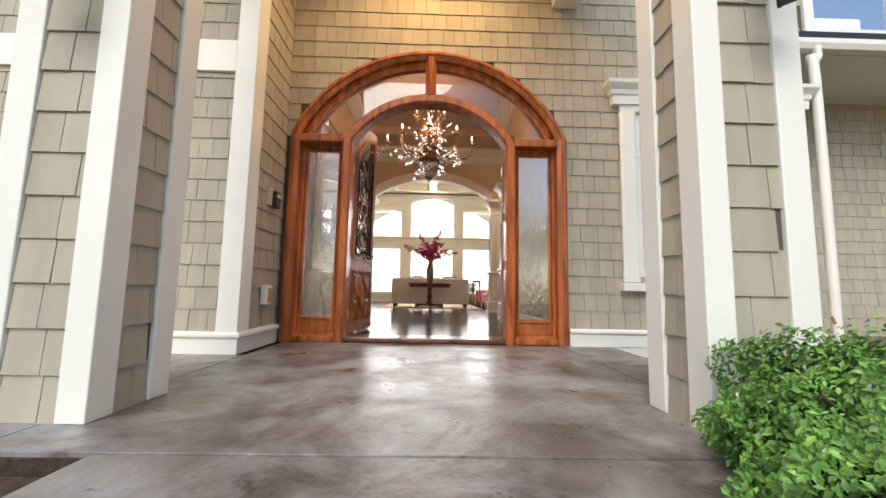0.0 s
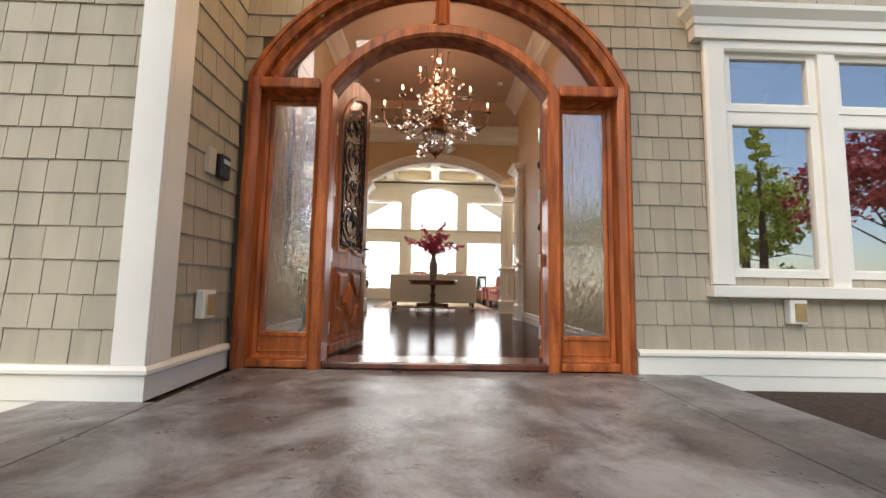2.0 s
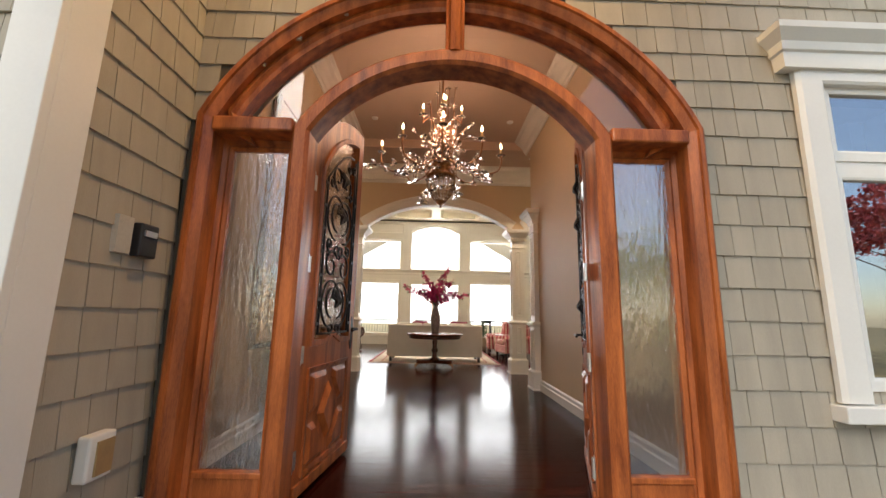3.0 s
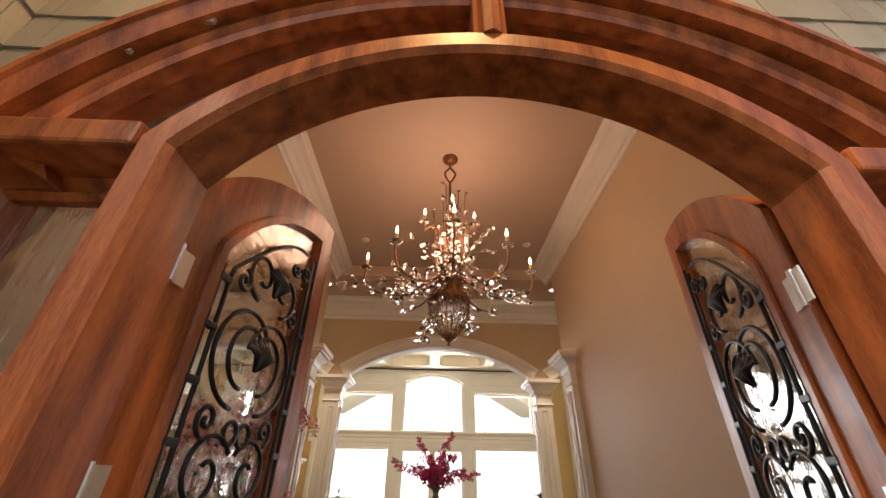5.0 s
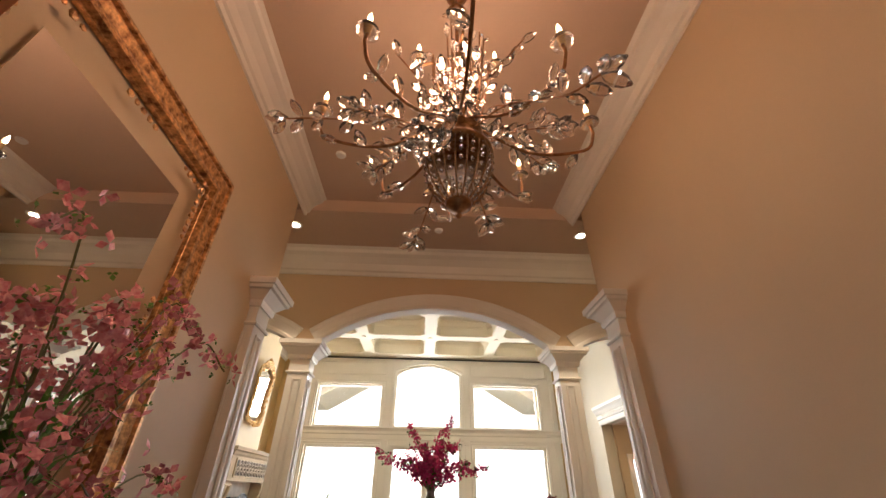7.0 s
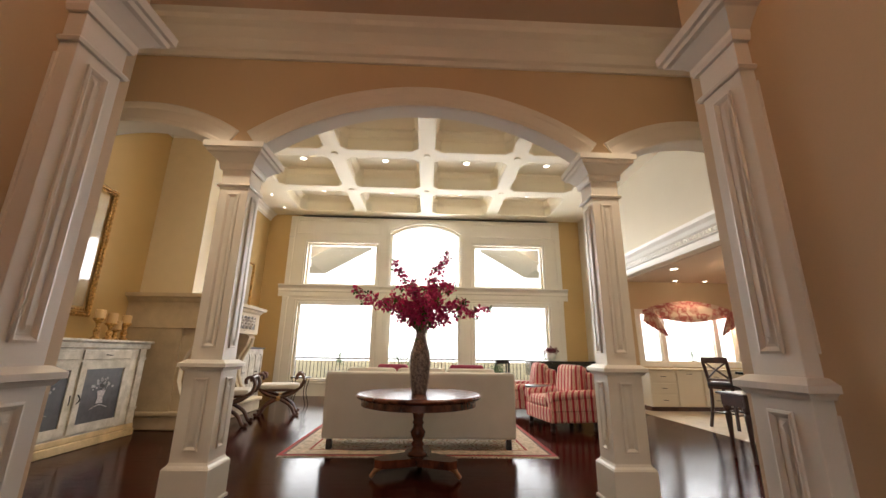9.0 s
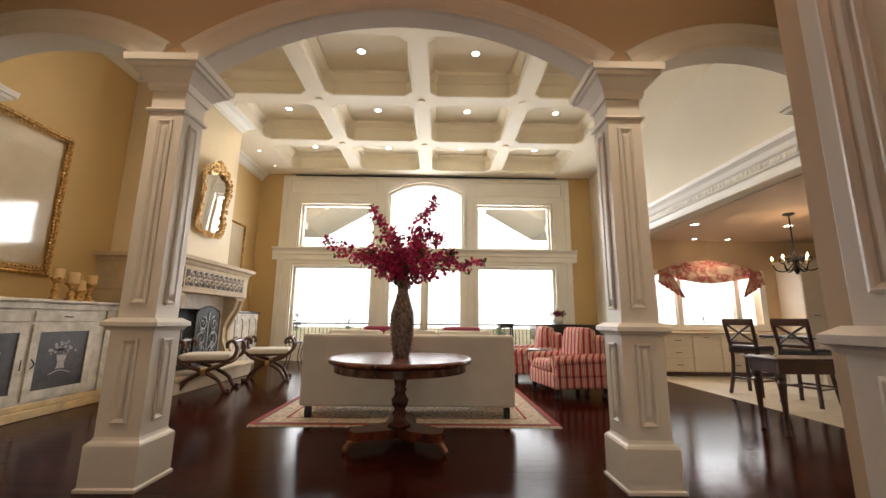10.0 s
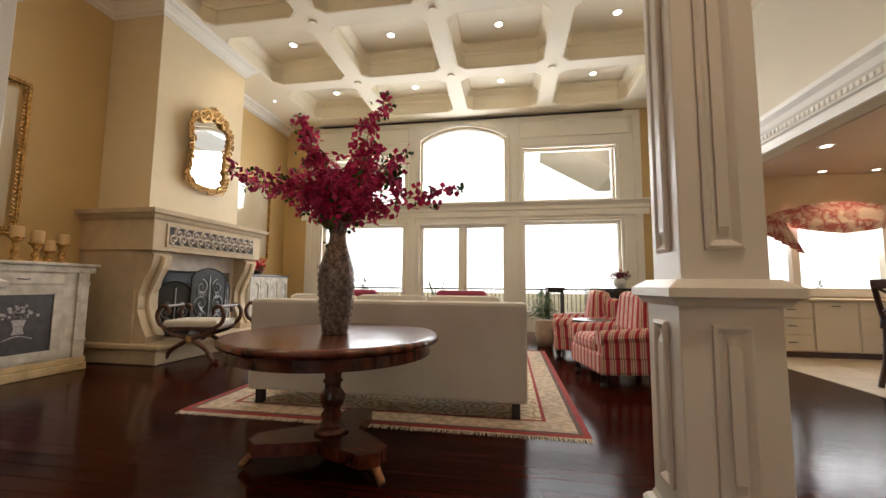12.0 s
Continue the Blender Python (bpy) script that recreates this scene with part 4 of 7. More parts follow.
    for v in (0.28, 0.87, 1.42, 1.95):
        hg = part("hinge", tube([(-s * 0.008, -0.034, v - 0.055), (-s * 0.008, -0.034, v + 0.055)], 0.011, 10), HINGE, d, "polished nickel hinge")
        part("flap", boxes((min(0, s * 0.055), max(0, s * 0.055), -0.030, -0.024, v - 0.05, v + 0.05)), HINGE, hg)
        part("flap", boxes((min(-s * 0.055, -s * 0.012), max(-s * 0.055, -s * 0.012), -0.037, -0.031, v - 0.05, v + 0.05)), HINGE, hg)
    return d


door_leaf("door_1", (AX - 0.915, 4.165), 83, 1, "open mahogany door leaf with wrought iron scrolls over rippled glass").scale = (1.05, 1, 1.01)
door_leaf("door_2", (AX + 0.890, 4.165), -108, -1, "mahogany door leaf with iron scrolls, open against the hall wall")

# the house front stands a little larger than first drawn
PORCH = Matrix.Translation((0.065, 3.885, 0)) @ Matrix.Scale(1.09, 4) @ Matrix.Translation((-0.04, -3.93, 0))
for ob in [o for o in bpy.data.objects if o.parent is None and o.type in ('MESH', 'EMPTY') and o.name.split('.')[0] not in ('ground', 'tree')]:
    ob.matrix_basis = PORCH @ ob.matrix_basis

# ---- floors ----
floor = structure("floor", boxes((-9, 13.5, 4.27, BACK + 0.05, -0.4, F - 0.012)), BLACKWOOD, "dark cherry wood plank floor, polished to a gloss", "floor")
PW = 0.131
rnd = random.Random(11)
near, far = [], []
y = 4.28
while y < BACK:
    x = -9.0 + rnd.uniform(-1.5, 0)
    while x < 4.94:
        l = rnd.uniform(1.3, 2.4)
        a, b = max(x, -9), min(x + l, 4.94)
        x += l
        if b - a > 0.05:
            (near if 6.8 < y < 12.2 and -4.9 < (a + b) / 2 < 4.8 and len(near) < 298 else far).append((a, b, y, min(y + PW, BACK)))
    y += PW
far_bm = bmesh.new()


def plank(bm, a, b, c, d):
    z, e = F, 0.0015
    lo = [bm.verts.new(p) for p in ((a, c, z - 0.014), (b, c, z - 0.014), (b, d, z - 0.014), (a, d, z - 0.014))]
    mi = [bm.verts.new(p) for p in ((a, c, z - e), (b, c, z - e), (b, d, z - e), (a, d, z - e))]
    hi = [bm.verts.new(p) for p in ((a + e, c + e, z), (b - e, c + e, z), (b - e, d - e, z), (a + e, d - e, z))]
    for r0, r1 in ((lo, mi), (mi, hi)):
        for i in range(4):
            bm.faces.new((r0[i], r0[(i + 1) % 4], r1[(i + 1) % 4], r1[i]))
    bm.faces.new(hi)


for a, b, c, d in far:
    plank(far_bm, a, b, c, d)
tagged(part("planks", far_bm, FLOORWOOD_JOINED, floor), kind="stuff")
for a, b, c, d in near:
    bm = bmesh.new()
    plank(bm, a, b, c, d)
    part("plank", bm, FLOORWOOD, floor)
kfloor = structure("floor_kitchen", boxes((4.95, 13.5, 10.3, BACK, -0.05, F - 0.008)), GROUT, "pale travertine tile floor of the kitchen", "floor")
tile_mesh = bpy.data.meshes.new("tile")
bm = boxes((0.003, 0.447, 0.003, 0.447, 0, 0.012), bevel=0.002)
bm.to_mesh(tile_mesh)
bm.free()
tile_mesh.materials.append(TILE)
for i in range(14):
    for j in range(17):
        ob = new("tile", tile_mesh)
        ob.parent, ob.location = kfloor, (4.96 + i * 0.45, 10.4 + j * 0.45, F - 0.01)

# ---- hall ----
HX0, HX1 = -1.79, 1.81
HEND = 8.78         # the end of the hall's walls
structure("wall_hall_left", boxes((HX0 - 0.3, HX0, 4.27, HEND, 0, FC)), WALLTAN, "tan painted wall of the entrance hall", "wall")
structure("wall_hall_right", boxes((HX1, HX1 + 0.3, 4.27, HEND, 0, FC)), WALLTAN, "tan painted plain wall of the entrance hall", "wall")
CX, CW = 0.065, 1.55   # the inner side of the doorway
inner_hole = arc(CX, 2.50, CW, 1.03, 32)[::-1]
structure("wall_hall_front", prism([(HX0, 0), (CX - CW, 0)] + inner_hole + [(CX + CW, 0), (HX1, 0), (HX1, FC), (HX0, FC)], 4.255, 4.27, "y"), WALLTAN, "tan painted wall round the entrance arch", "wall")
structure("ceiling_hall", boxes((HX0 - 0.3, HX1 + 0.3, 4.26, 9.1, FC, FC + 0.3)), CEILWARM, "tan painted flat ceiling of the hall", "ceiling")
HC = 4.64
structure("ceiling_crossing", boxes((HX0 - 0.3, HX1 + 0.3, 9.06, A0 + 0.02, HC, HC + 0.24), (-9, HX0 - 0.3, 8.4, A0 + 0.02, HC, HC + 0.24), (HX1 + 0.3, 9, 8.4, A0 + 0.02, HC, HC + 0.24)), CEILWARM, "tan painted ceiling of the cross passage", "ceiling")
structure("wall_passage", boxes((-9.2, -9, 8.4, ARCH, 0, HC), (9, 9.2, 8.4, ARCH, 0, HC), (-9, HX0 - 0.3, 8.5, HEND, 0, HC), (HX1 + 0.3, 9, 8.5, HEND, 0, HC)), WALLTAN, "tan painted walls of the cross passage", "wall")
for name, x, ys in (("crown_left", HX0, (4.27, 9.06)), ("crown_right", HX1, (9.06, 4.27))):
    crown(name, [(x, ys[0], FC - 0.275), (x, ys[1], FC - 0.275)], k=1.25)
crown("crown_passage", [(-9, A0, HC - 0.352), (9, A0, HC - 0.352)], k=1.6)
base_board("baseboard_left", [(HX0, 4.27, F), (HX0, 8.3, F)])
base_board("baseboard_right", [(HX1, 8.3, F), (HX1, 4.27, F)])


def panel_frame(bm, u0, u1, v0, v1, put, w=0.028, d=0.014, raise_in=0.0):
    """A moulded rectangle on a face; put(u, v, d) places it, d outwards."""
    prof = [(0, 0), (0, d), (w * 0.35, d * 1.3), (w * 0.7, d * 0.7), (w, 0)]
    for k in range(len(prof) - 1):
        (a, da), (b, db) = prof[k], prof[k + 1]
        ra = [(u0 + a, v0 + a), (u1 - a, v0 + a), (u1 - a, v1 - a), (u0 + a, v1 - a)]
        rb = [(u0 + b, v0 + b), (u1 - b, v0 + b), (u1 - b, v1 - b), (u0 + b, v1 - b)]
        for i in range(4):
            j = (i + 1) % 4
            bm.faces.new([bm.verts.new(put(*p)) for p in ((*ra[i], da), (*ra[j], da), (*rb[j], db), (*rb[i], db))])
    if raise_in:
        a, b = w + 0.012, w + 0.045
        ra = [(u0 + a, v0 + a), (u1 - a, v0 + a), (u1 - a, v1 - a), (u0 + a, v1 - a)]
        rb = [(u0 + b, v0 + b), (u1 - b, v0 + b), (u1 - b, v1 - b), (u0 + b, v1 - b)]
        for i in range(4):
            j = (i + 1) % 4
            bm.faces.new([bm.verts.new(put(*p)) for p in ((*ra[i], 0.001), (*ra[j], 0.001), (*rb[j], raise_in), (*rb[i], raise_in))])
        bm.faces.new([bm.verts.new(put(*p, raise_in)) for p in rb])


def ring(hx, hy, prof):
    """A moulding round a rectangular shaft; prof is (outward, up)."""
    return sweep(prof, [(-hx, -hy, 0), (hx, -hy, 0), (hx, hy, 0), (-hx, hy, 0)], (0, 0, 1), True)


def column(x, y, hx, hy, top, label, category="column", group="columns of the arcade", neck=0.42):
    """A square panelled column on a panelled pedestal, with a stepped capital."""
    p = thing("column", (x, y, F), label, category, group, "structure")
    h = top - F
    ped = part("pedestal", boxes((-hx - 0.02, hx + 0.02, -hy - 0.02, hy + 0.02, 0.28, 1.06), bevel=0.004), INWHITE, p)
    part("plinth", boxes((-hx - 0.055, hx + 0.055, -hy - 0.055, hy + 0.055, 0, 0.29), bevel=0.004), INWHITE, p)
    part("plinth_cap", ring(hx + 0.02, hy + 0.02, [(0, 0.28), (0.035, 0.28), (0.026, 0.30), (0.008, 0.315), (0, 0.335)]), INWHITE, p)
    part("base_bead", ring(hx + 0.055, hy + 0.055, [(0, 0), (0.012, 0), (0.012, 0.02), (0, 0.03)]), INWHITE, p)
    part("pedestal_cap", ring(hx + 0.0, hy + 0.0, [(-0.02, 1.05), (0.035, 1.05), (0.042, 1.065), (0.05, 1.075), (0.066, 1.08), (0.066, 1.11), (0.05, 1.12), (0.02, 1.14), (-0.02, 1.14)]), INWHITE, p)
    part("shaft", boxes((-hx, hx, -hy, hy, 1.06, h - 0.1), bevel=0.004), INWHITE, p)
    z0 = h - neck
    part("necking", ring(hx, hy, [(0, z0), (0.018, z0), (0.026, z0 + 0.015), (0.018, z0 + 0.03), (0, z0 + 0.035)]), INWHITE, p)
    part("capital", ring(hx, hy, [(-0.02, h - 0.24), (0.02, h - 0.24), (0.03, h - 0.21), (0.03, h - 0.18), (0.055, h - 0.15), (0.10, h - 0.10), (0.125, h - 0.09), (0.13, h - 0.06), (0.15, h - 0.055), (0.155, h), (-0.02, h)]), INWHITE, p)
    part("abacus", boxes((-hx - 0.15, hx + 0.15, -hy - 0.15, hy + 0.15, h - 0.012, h - 0.001)), INWHITE, p)
    for nm, v0, v1, off in (("pedestal_panel", 0.42, 0.99, 0.02), ("shaft_panel", 1.24, z0 - 0.07, 0.0)):
        for i, (hu, hd) in enumerate(((hx, hy), (hy, hx), (hx, hy), (hy, hx))):
            m = pose(0, 0, 0, 0, 0, 90 * i)
            bm = bmesh.new()
            panel_frame(bm, -hu + 0.075, hu - 0.075, v0, v1, lambda u, v, d: m @ Vector((u, -hd - off - d - 0.001, v)), 0.032, 0.012, 0.010)
            part(nm, bm, INWHITE, p)
    return p


CAP = 3.22
COLS = (-1.82, 1.86)
for x in COLS:
    column(x, ARCH + 0.24, 0.135, 0.128, CAP, "cream square panelled column carrying the arches")
for x in (-1.885, 1.915):
    column(x, 8.475, 0.185, 0.14, 3.17, "cream panelled pilaster wrapping the end of the hall wall", group="pilasters of the hall")

# the arcade wall: one wide arch between two narrow ones
side_half, side_rise = 0.86, 0.26
CL, CR = COLS[0] - 0.17 - side_half, COLS[1] + 0.17 + side_half
mid_half = (COLS[1] - COLS[0]) / 2 - 0.17
mid_c = (COLS[0] + COLS[1]) / 2
arches = ((CL, side_half, side_rise), (mid_c, mid_half, 0.56), (CR, side_half, side_rise))
outline = [(-9, LC), (-9, 0), (CL - side_half, 0)] + arc(CL, CAP, side_half, side_rise)[::-1] + arc(mid_c, CAP, mid_half, 0.56, 32)[::-1] + arc(CR, CAP, side_half, side_rise)[::-1] + [(CR + side_half, 0), (9, 0), (9, LC)]
structure("wall_arcade", prism(outline, A0, A1, "y"), WALLTAN, "tan painted wall pierced by three arches", "wall")
for c, half, r in arches:
    for yy, nn in ((A0, -1), (A1, 1)):
        pth = [(u, yy, v) for u, v in arc(c, CAP + 0.002, half, r, 32)]
        pr = [(-0.004, -0.01), (0.23, -0.01), (0.23, 0.02), (0.21, 0.035), (0.17, 0.03), (0.15, 0.022), (0.05, 0.022), (0.03, 0.03), (-0.004, 0.03)]
        if nn > 0:
            pth = pth[::-1]
        tagged(part("archivolt", sweep(pr, pth, (0, nn, 0)), INWHITE), "cream moulded archivolt round the arch", "moulding", kind="structure")
    soff = sweep([(-0.005, -0.003), (0.012, -0.003), (0.012, A1 - A0 + 0.003), (-0.005, A1 - A0 + 0.003)], [(u, A0, v) for u, v in arc(c, CAP, half, r, 32)][::-1], (0, 1, 0))
    tagged(part("arch_soffit", soff, INWHITE), "cream soffit of the arch", "moulding", kind="structure")
for x in (CL - side_half - 0.144, CR + side_half + 0.144):
    column(x, ARCH + 0.24, 0.15, 0.19, CAP, "cream panelled half column at the end of the arcade")

# ---- living room shell ----
structure("wall_living_left", boxes((XL - 0.3, XL, A1, BACK + 0.3, 0, LC)), WALLYEL, "straw-coloured wall of the living room", "wall")
structure("wall_living_right", boxes((XR, XR + 0.3, 16.7, BACK + 0.3, 0, LC), (XR, XR + 0.3, A1, 16.7, 3.18, LC)), PALEWALL, "pale wall above the wide kitchen opening", "wall")
tagged(part("header_moulding", sweep([(0, 0), (0.05, 0), (0.06, 0.05), (0.06, 0.12), (0.09, 0.14), (0.09, 0.24), (0.12, 0.27), (0.15, 0.34), (0.20, 0.40), (0.21, 0.46), (0, 0.46)], [(XR, 16.7, 3.14), (XR, A1, 3.14)], (0, 0, 1)), INWHITE), "white cornice with a dentil course over the kitchen opening", "moulding", kind="structure")
bm = bmesh.new()
for i in range(74):
    y = A1 + 0.06 + i * 0.08
    if y < 16.65:
        box(bm, XR - 0.115, XR - 0.088, y, y + 0.045, 3.305, 3.37)
tagged(part("dentil_course", bm, INWHITE), "small white dentils along the cornice", "moulding", kind="structure")
win_low = [rect(-3.80, -1.52, 0.45, 2.70), rect(-1.12, 1.12, F, 2.70), rect(1.50, 3.80, 0.45, 2.72)]
win_high = [rect(-3.68, -1.50, 3.22, 4.56), arched(-1.12, 1.12, 3.22, 4.92, 0.34), rect(1.50, 3.70, 3.22, 4.58)]
structure("wall_back", prism(rect(XL - 0.3, XR + 0.3, -0.3, LC), BACK, BACK + 0.28, "y", [[(u, max(v, F + 0.002)) for u, v in w] for w in win_low + win_high]), WALLYEL, "straw-coloured window wall of the living room", "wall")
bm = prism(rect(-4.27, 4.29, F, 5.42), BACK - 0.05, BACK, "y", [[(u * 1.0, max(v, F + 0.003)) for u, v in w] for w in win_low + win_high])
panel = structure("window_panelling", bm, INWHITE, "cream panelled surround of the tall windows", "panelling")
P = BACK - 0.05
for x in (-4.18, -1.30, 1.30, 4.20):
    part("strip", boxes((x - 0.07, x + 0.07, P - 0.025, P, F + 0.003, 2.86), (x - 0.07, x + 0.07, P - 0.025, P, 3.22, 5.30), (x - 0.085, x + 0.085, P - 0.035, P, 2.74, 2.86), (x - 0.085, x + 0.085, P - 0.035, P, 4.72, 4.80), bevel=0.004), INWHITE, panel)
part("entablature", sweep([(0, 0), (0.04, 0), (0.04, 0.14), (0.06, 0.16), (0.06, 0.24), (0.10, 0.30), (0.13, 0.32), (0.13, 0.36), (0, 0.36)], [(-4.40, P, 2.86), (4.42, P, 2.86)], (0, 0, 1)), INWHITE, panel)
part("curtain_track", boxes((-3.9, 3.9, P - 0.06, P - 0.02, 5.40, 5.43)), BLACK, panel)
for u0, u1 in ((-4.05, -1.42), (1.42, 4.08)):
    bm = bmesh.new()
    panel_frame(bm, u0, u1, 4.84, 5.30, lambda u, v, d: (u, P - 0.001 - d, v), 0.04, 0.014)
    part("panel_moulding", bm, INWHITE, panel)


def window_unit(name, loop, label, bars=()):
    cx = sum(u for u, v in loop) / len(loop)
    w = thing(name, (0, BACK, 0), label, "window", "tall windows of the living room", "structure")
    part("casing", sweep([(-0.01, -0.02), (0.085, -0.02), (0.085, 0.02), (0.07, 0.035), (0.03, 0.022), (0, 0.03), (-0.01, 0.03)], [(u, -0.05, v) for u, v in loop], (0, -1, 0), True), INWHITE, w)
    part("window_frame", sweep([(-0.07, -0.06), (0.005, -0.06), (0.005, 0.0), (-0.05, 0.01), (-0.07, -0.01)], [(u, 0.06, v) for u, v in loop], (0, -1, 0), True), INWHITE, w)
    for a, b, c, d in bars:
        part("bar", boxes((a, b, 0.05, 0.12, c, d)), INWHITE, w)
    g = part("pane", prism(loop, 0.09, 0.096, "y"), PANE, w)
    g.visible_shadow = False
    return w


for i, lp in enumerate(win_low):
    if i != 1:
        window_unit("window_%d" % (i + 1), lp, "tall fixed window with a cream casing, bright with daylight")
for i, lp in enumerate(win_high):
    window_unit("window_%d" % (i + 4), lp, "arched upper window with a cream casing" if i == 1 else "upper window with a cream casing, bright with daylight")
fd = thing("door_3", (0, BACK, F), "cream glazed double terrace door, shut", "door", kind="structure")
part("casing", sweep([(-0.01, -0.02), (0.085, -0.02), (0.085, 0.03), (-0.01, 0.03)], [(1.12, -0.05, 0), (1.12, -0.05, 2.66), (-1.12, -0.05, 2.66), (-1.12, -0.05, 0)], (0, -1, 0)), INWHITE, fd)
for a, b in ((-1.12, -0.01), (0.01, 1.12)):
    leaf = part("leaf", prism(rect(a, b, 0.005, 2.66), 0.05, 0.10, "y", [rect(a + 0.1, b - 0.1, 0.22, 2.56)]), INWHITE, fd)
    g = part("pane", boxes((a + 0.1, b - 0.1, 0.07, 0.076, 0.22, 2.56)), PANE, leaf)
    g.visible_shadow = False
    part("handle", tube([((b - 0.05) if a < -0.5 else (a + 0.05), 0.03, 0.95), ((b - 0.05) if a < -0.5 else (a + 0.05), 0.03, 1.1)], 0.012), BRASS, leaf)

part("astragal", boxes((-0.035, 0.035, 0.03, 0.052, 0.01, 2.65), bevel=0.008), INWHITE, fd)

# coffered ceiling, all in one piece
holes = []
for xa, xb in zip(XS, XS[1:]):
    for ya, yb in zip(YS, YS[1:]):
        a, b, c, d, k = xa + 0.14, xb - 0.14, ya + 0.14, yb - 0.14, 0.16
        holes.append([(a + k, c), (b - k, c), (b, c + k), (b, d - k), (b - k, d), (a + k, d), (a, d - k), (a, c + k)])
bm = prism(rect(XL, XR, A1, BACK), BEAM, LC, "z", holes)
prism(rect(XL, XR, A1, BACK), LC - 0.004, LC + 0.2, "z", (), bm)
for hole in holes:
    cw = [(u, v, LC - 0.19) for u, v in hole]
    sweep([(-0.005, 0), (-0.02, 0), (-0.03, 0.05), (-0.09, 0.11), (-0.12, 0.13), (-0.13, 0.185), (-0.005, 0.185)], cw, (0, 0, 1), True, bm)
    sweep([(-0.005, 0), (-0.03, 0), (-0.045, 0.03), (-0.02, 0.05), (-0.005, 0.05)], [(u, v, BEAM - 0.001) for u, v in hole], (0, 0, 1), True, bm)
for x in XS[1:4]:
    for y in YS[1:4]:
        lathe([(0.07, BEAM - 0.03), (0.075, BEAM - 0.02), (0.06, BEAM - 0.01), (0.075, BEAM + 0.01)], 16, bm, (x, y, 0))
structure("ceiling_living", bm, CEIL, "cream coffered ceiling with moulded beams and rosettes", "ceiling")
crown("crown_living_left", [(XL, A1, BEAM - 0.22), (XL, 13.63, BEAM - 0.22), (-4.05, 13.63, BEAM - 0.22), (-4.05, 15.5, BEAM - 0.22), (XL, 15.5, BEAM - 0.22), (XL, BACK, BEAM - 0.22)])


def downlight(x, y, z, r=0.055, group="downlights of the living room"):
    d = thing("downlight", (x, y, z), "round recessed white downlight, lit", "downlight", group)
    part("rim", lathe([(r, -0.004), (r * 1.45, -0.008), (r * 1.5, 0.0), (r, 0.002)], 20), WHITE, d)
    part("bulb", lathe([(r * 0.2, -0.006), (r * 0.97, -0.005), (r * 0.97, 0.0)], 20), SPOTGLOW, d)
    return d


for x in (-3.10, -1.06, 1.0, 3.06):
    for y in (11.6, 13.62, 15.62, 17.63):
        downlight(x, y, LC - 0.01, 0.068)
for y in (12.9, 13.5, 15.83, 16.90, 17.90):
    downlight(-4.31, y, BEAM - 0.002, 0.03, "small downlights along the ceiling edge")
for x in (-2.02, 2.05):
    downlight(x, 9.42, HC - 0.002, 0.065, "downlights of the hall")
for x, y, z in ((0.0, 9.42, HC), (-1.2, 8.2, FC), (1.3, 8.2, FC)):
    sd = thing("smoke_detector", (x, y, z - 0.03), "small round white smoke detector on the ceiling", "smoke detector")
    part("body", lathe([(0.03, 0.0), (0.05, 0.005), (0.055, 0.03)], 16), WHITE, sd)
    part("base", lathe([(0.06, 0.022), (0.06, 0.03)], 16), WHITE, sd)

# ---- outside the back windows: terrace, railing, eaves, glowing backdrop ----
structure("terrace", boxes((-12, 12, BACK + 0.28, 23, -0.4, 0.0)), CONCRETE, "pale terrace behind the house", "terrace")
rail = thing("terrace_railing", (0, 22.4, 0), "black metal terrace railing with thin balusters", "railing")
part("top_rail", boxes((-10, 10, -0.03, 0.03, 1.0, 1.05)), IRON, rail)
part("bottom_rail", boxes((-10, 10, -0.02, 0.02, 0.1, 0.14)), IRON, rail)
bal = bpy.data.meshes.new("baluster")
bm = boxes((-0.009, 0.009, -0.009, 0.009, 0, 1.0))
bm.to_mesh(bal)
bm.free()
bal.materials.append(IRON)
for i in range(140):
    ob = new("baluster", bal)
    ob.parent, ob.location = rail, (-9.8 + i * 0.14, 0, 0)
for s in (-1, 1):
    e = thing("terrace_roof", (s * 4.6, 20.0, 0), "white gabled terrace roof wing with a bracketed eave", "roof", "terrace roofs", "structure")
    part("roof", prism([(s * -2.4, 5.3), (s * -0.6, 4.25), (s * 0.6, 4.25), (s * 0.6, 6.0), (s * -2.4, 6.0)], -0.4, 2.0, "y"), TRIM, e)
    part("bracket", boxes((min(-s * 0.75, -s * 0.45), max(-s * 0.75, -s * 0.45), -0.5, -0.3, 4.0, 4.25), bevel=0.02), TRIM, e)
    part("post", boxes((-0.16, 0.16, -0.2, 0.12, 0.0, 4.3)), TRIM, e)
# an added emissive sheet gives the blown-out white beyond the panes
bd = structure("backdrop", boxes((-90, 90, 75, 75.2, -6, 60)), BACKGLOW, "glowing white backdrop for the overexposed view behind the house", "sky")
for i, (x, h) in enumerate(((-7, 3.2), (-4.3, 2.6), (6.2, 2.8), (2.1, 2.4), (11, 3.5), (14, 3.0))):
    tree(x * 2.2, 52, h * 1.7, 1.6, LEAFHAZE, "conifer far down the valley slope, haze put into its pale colour", 20 + i, True, 900, -3.2)
for i, (x, y, h) in enumerate(((25.5, 36, 4.9), (29.5, 38, 4.5), (34, 38, 4.2))):
    tree(x, y, h, 1.9, LEAFTREE, "pale green tree on the slope beyond the kitchen window", 40 + i, i == 0, 2500, -2.6)

# ---- chandelier ----
ROSE = 4.26   # its own height from its zero to the ceiling


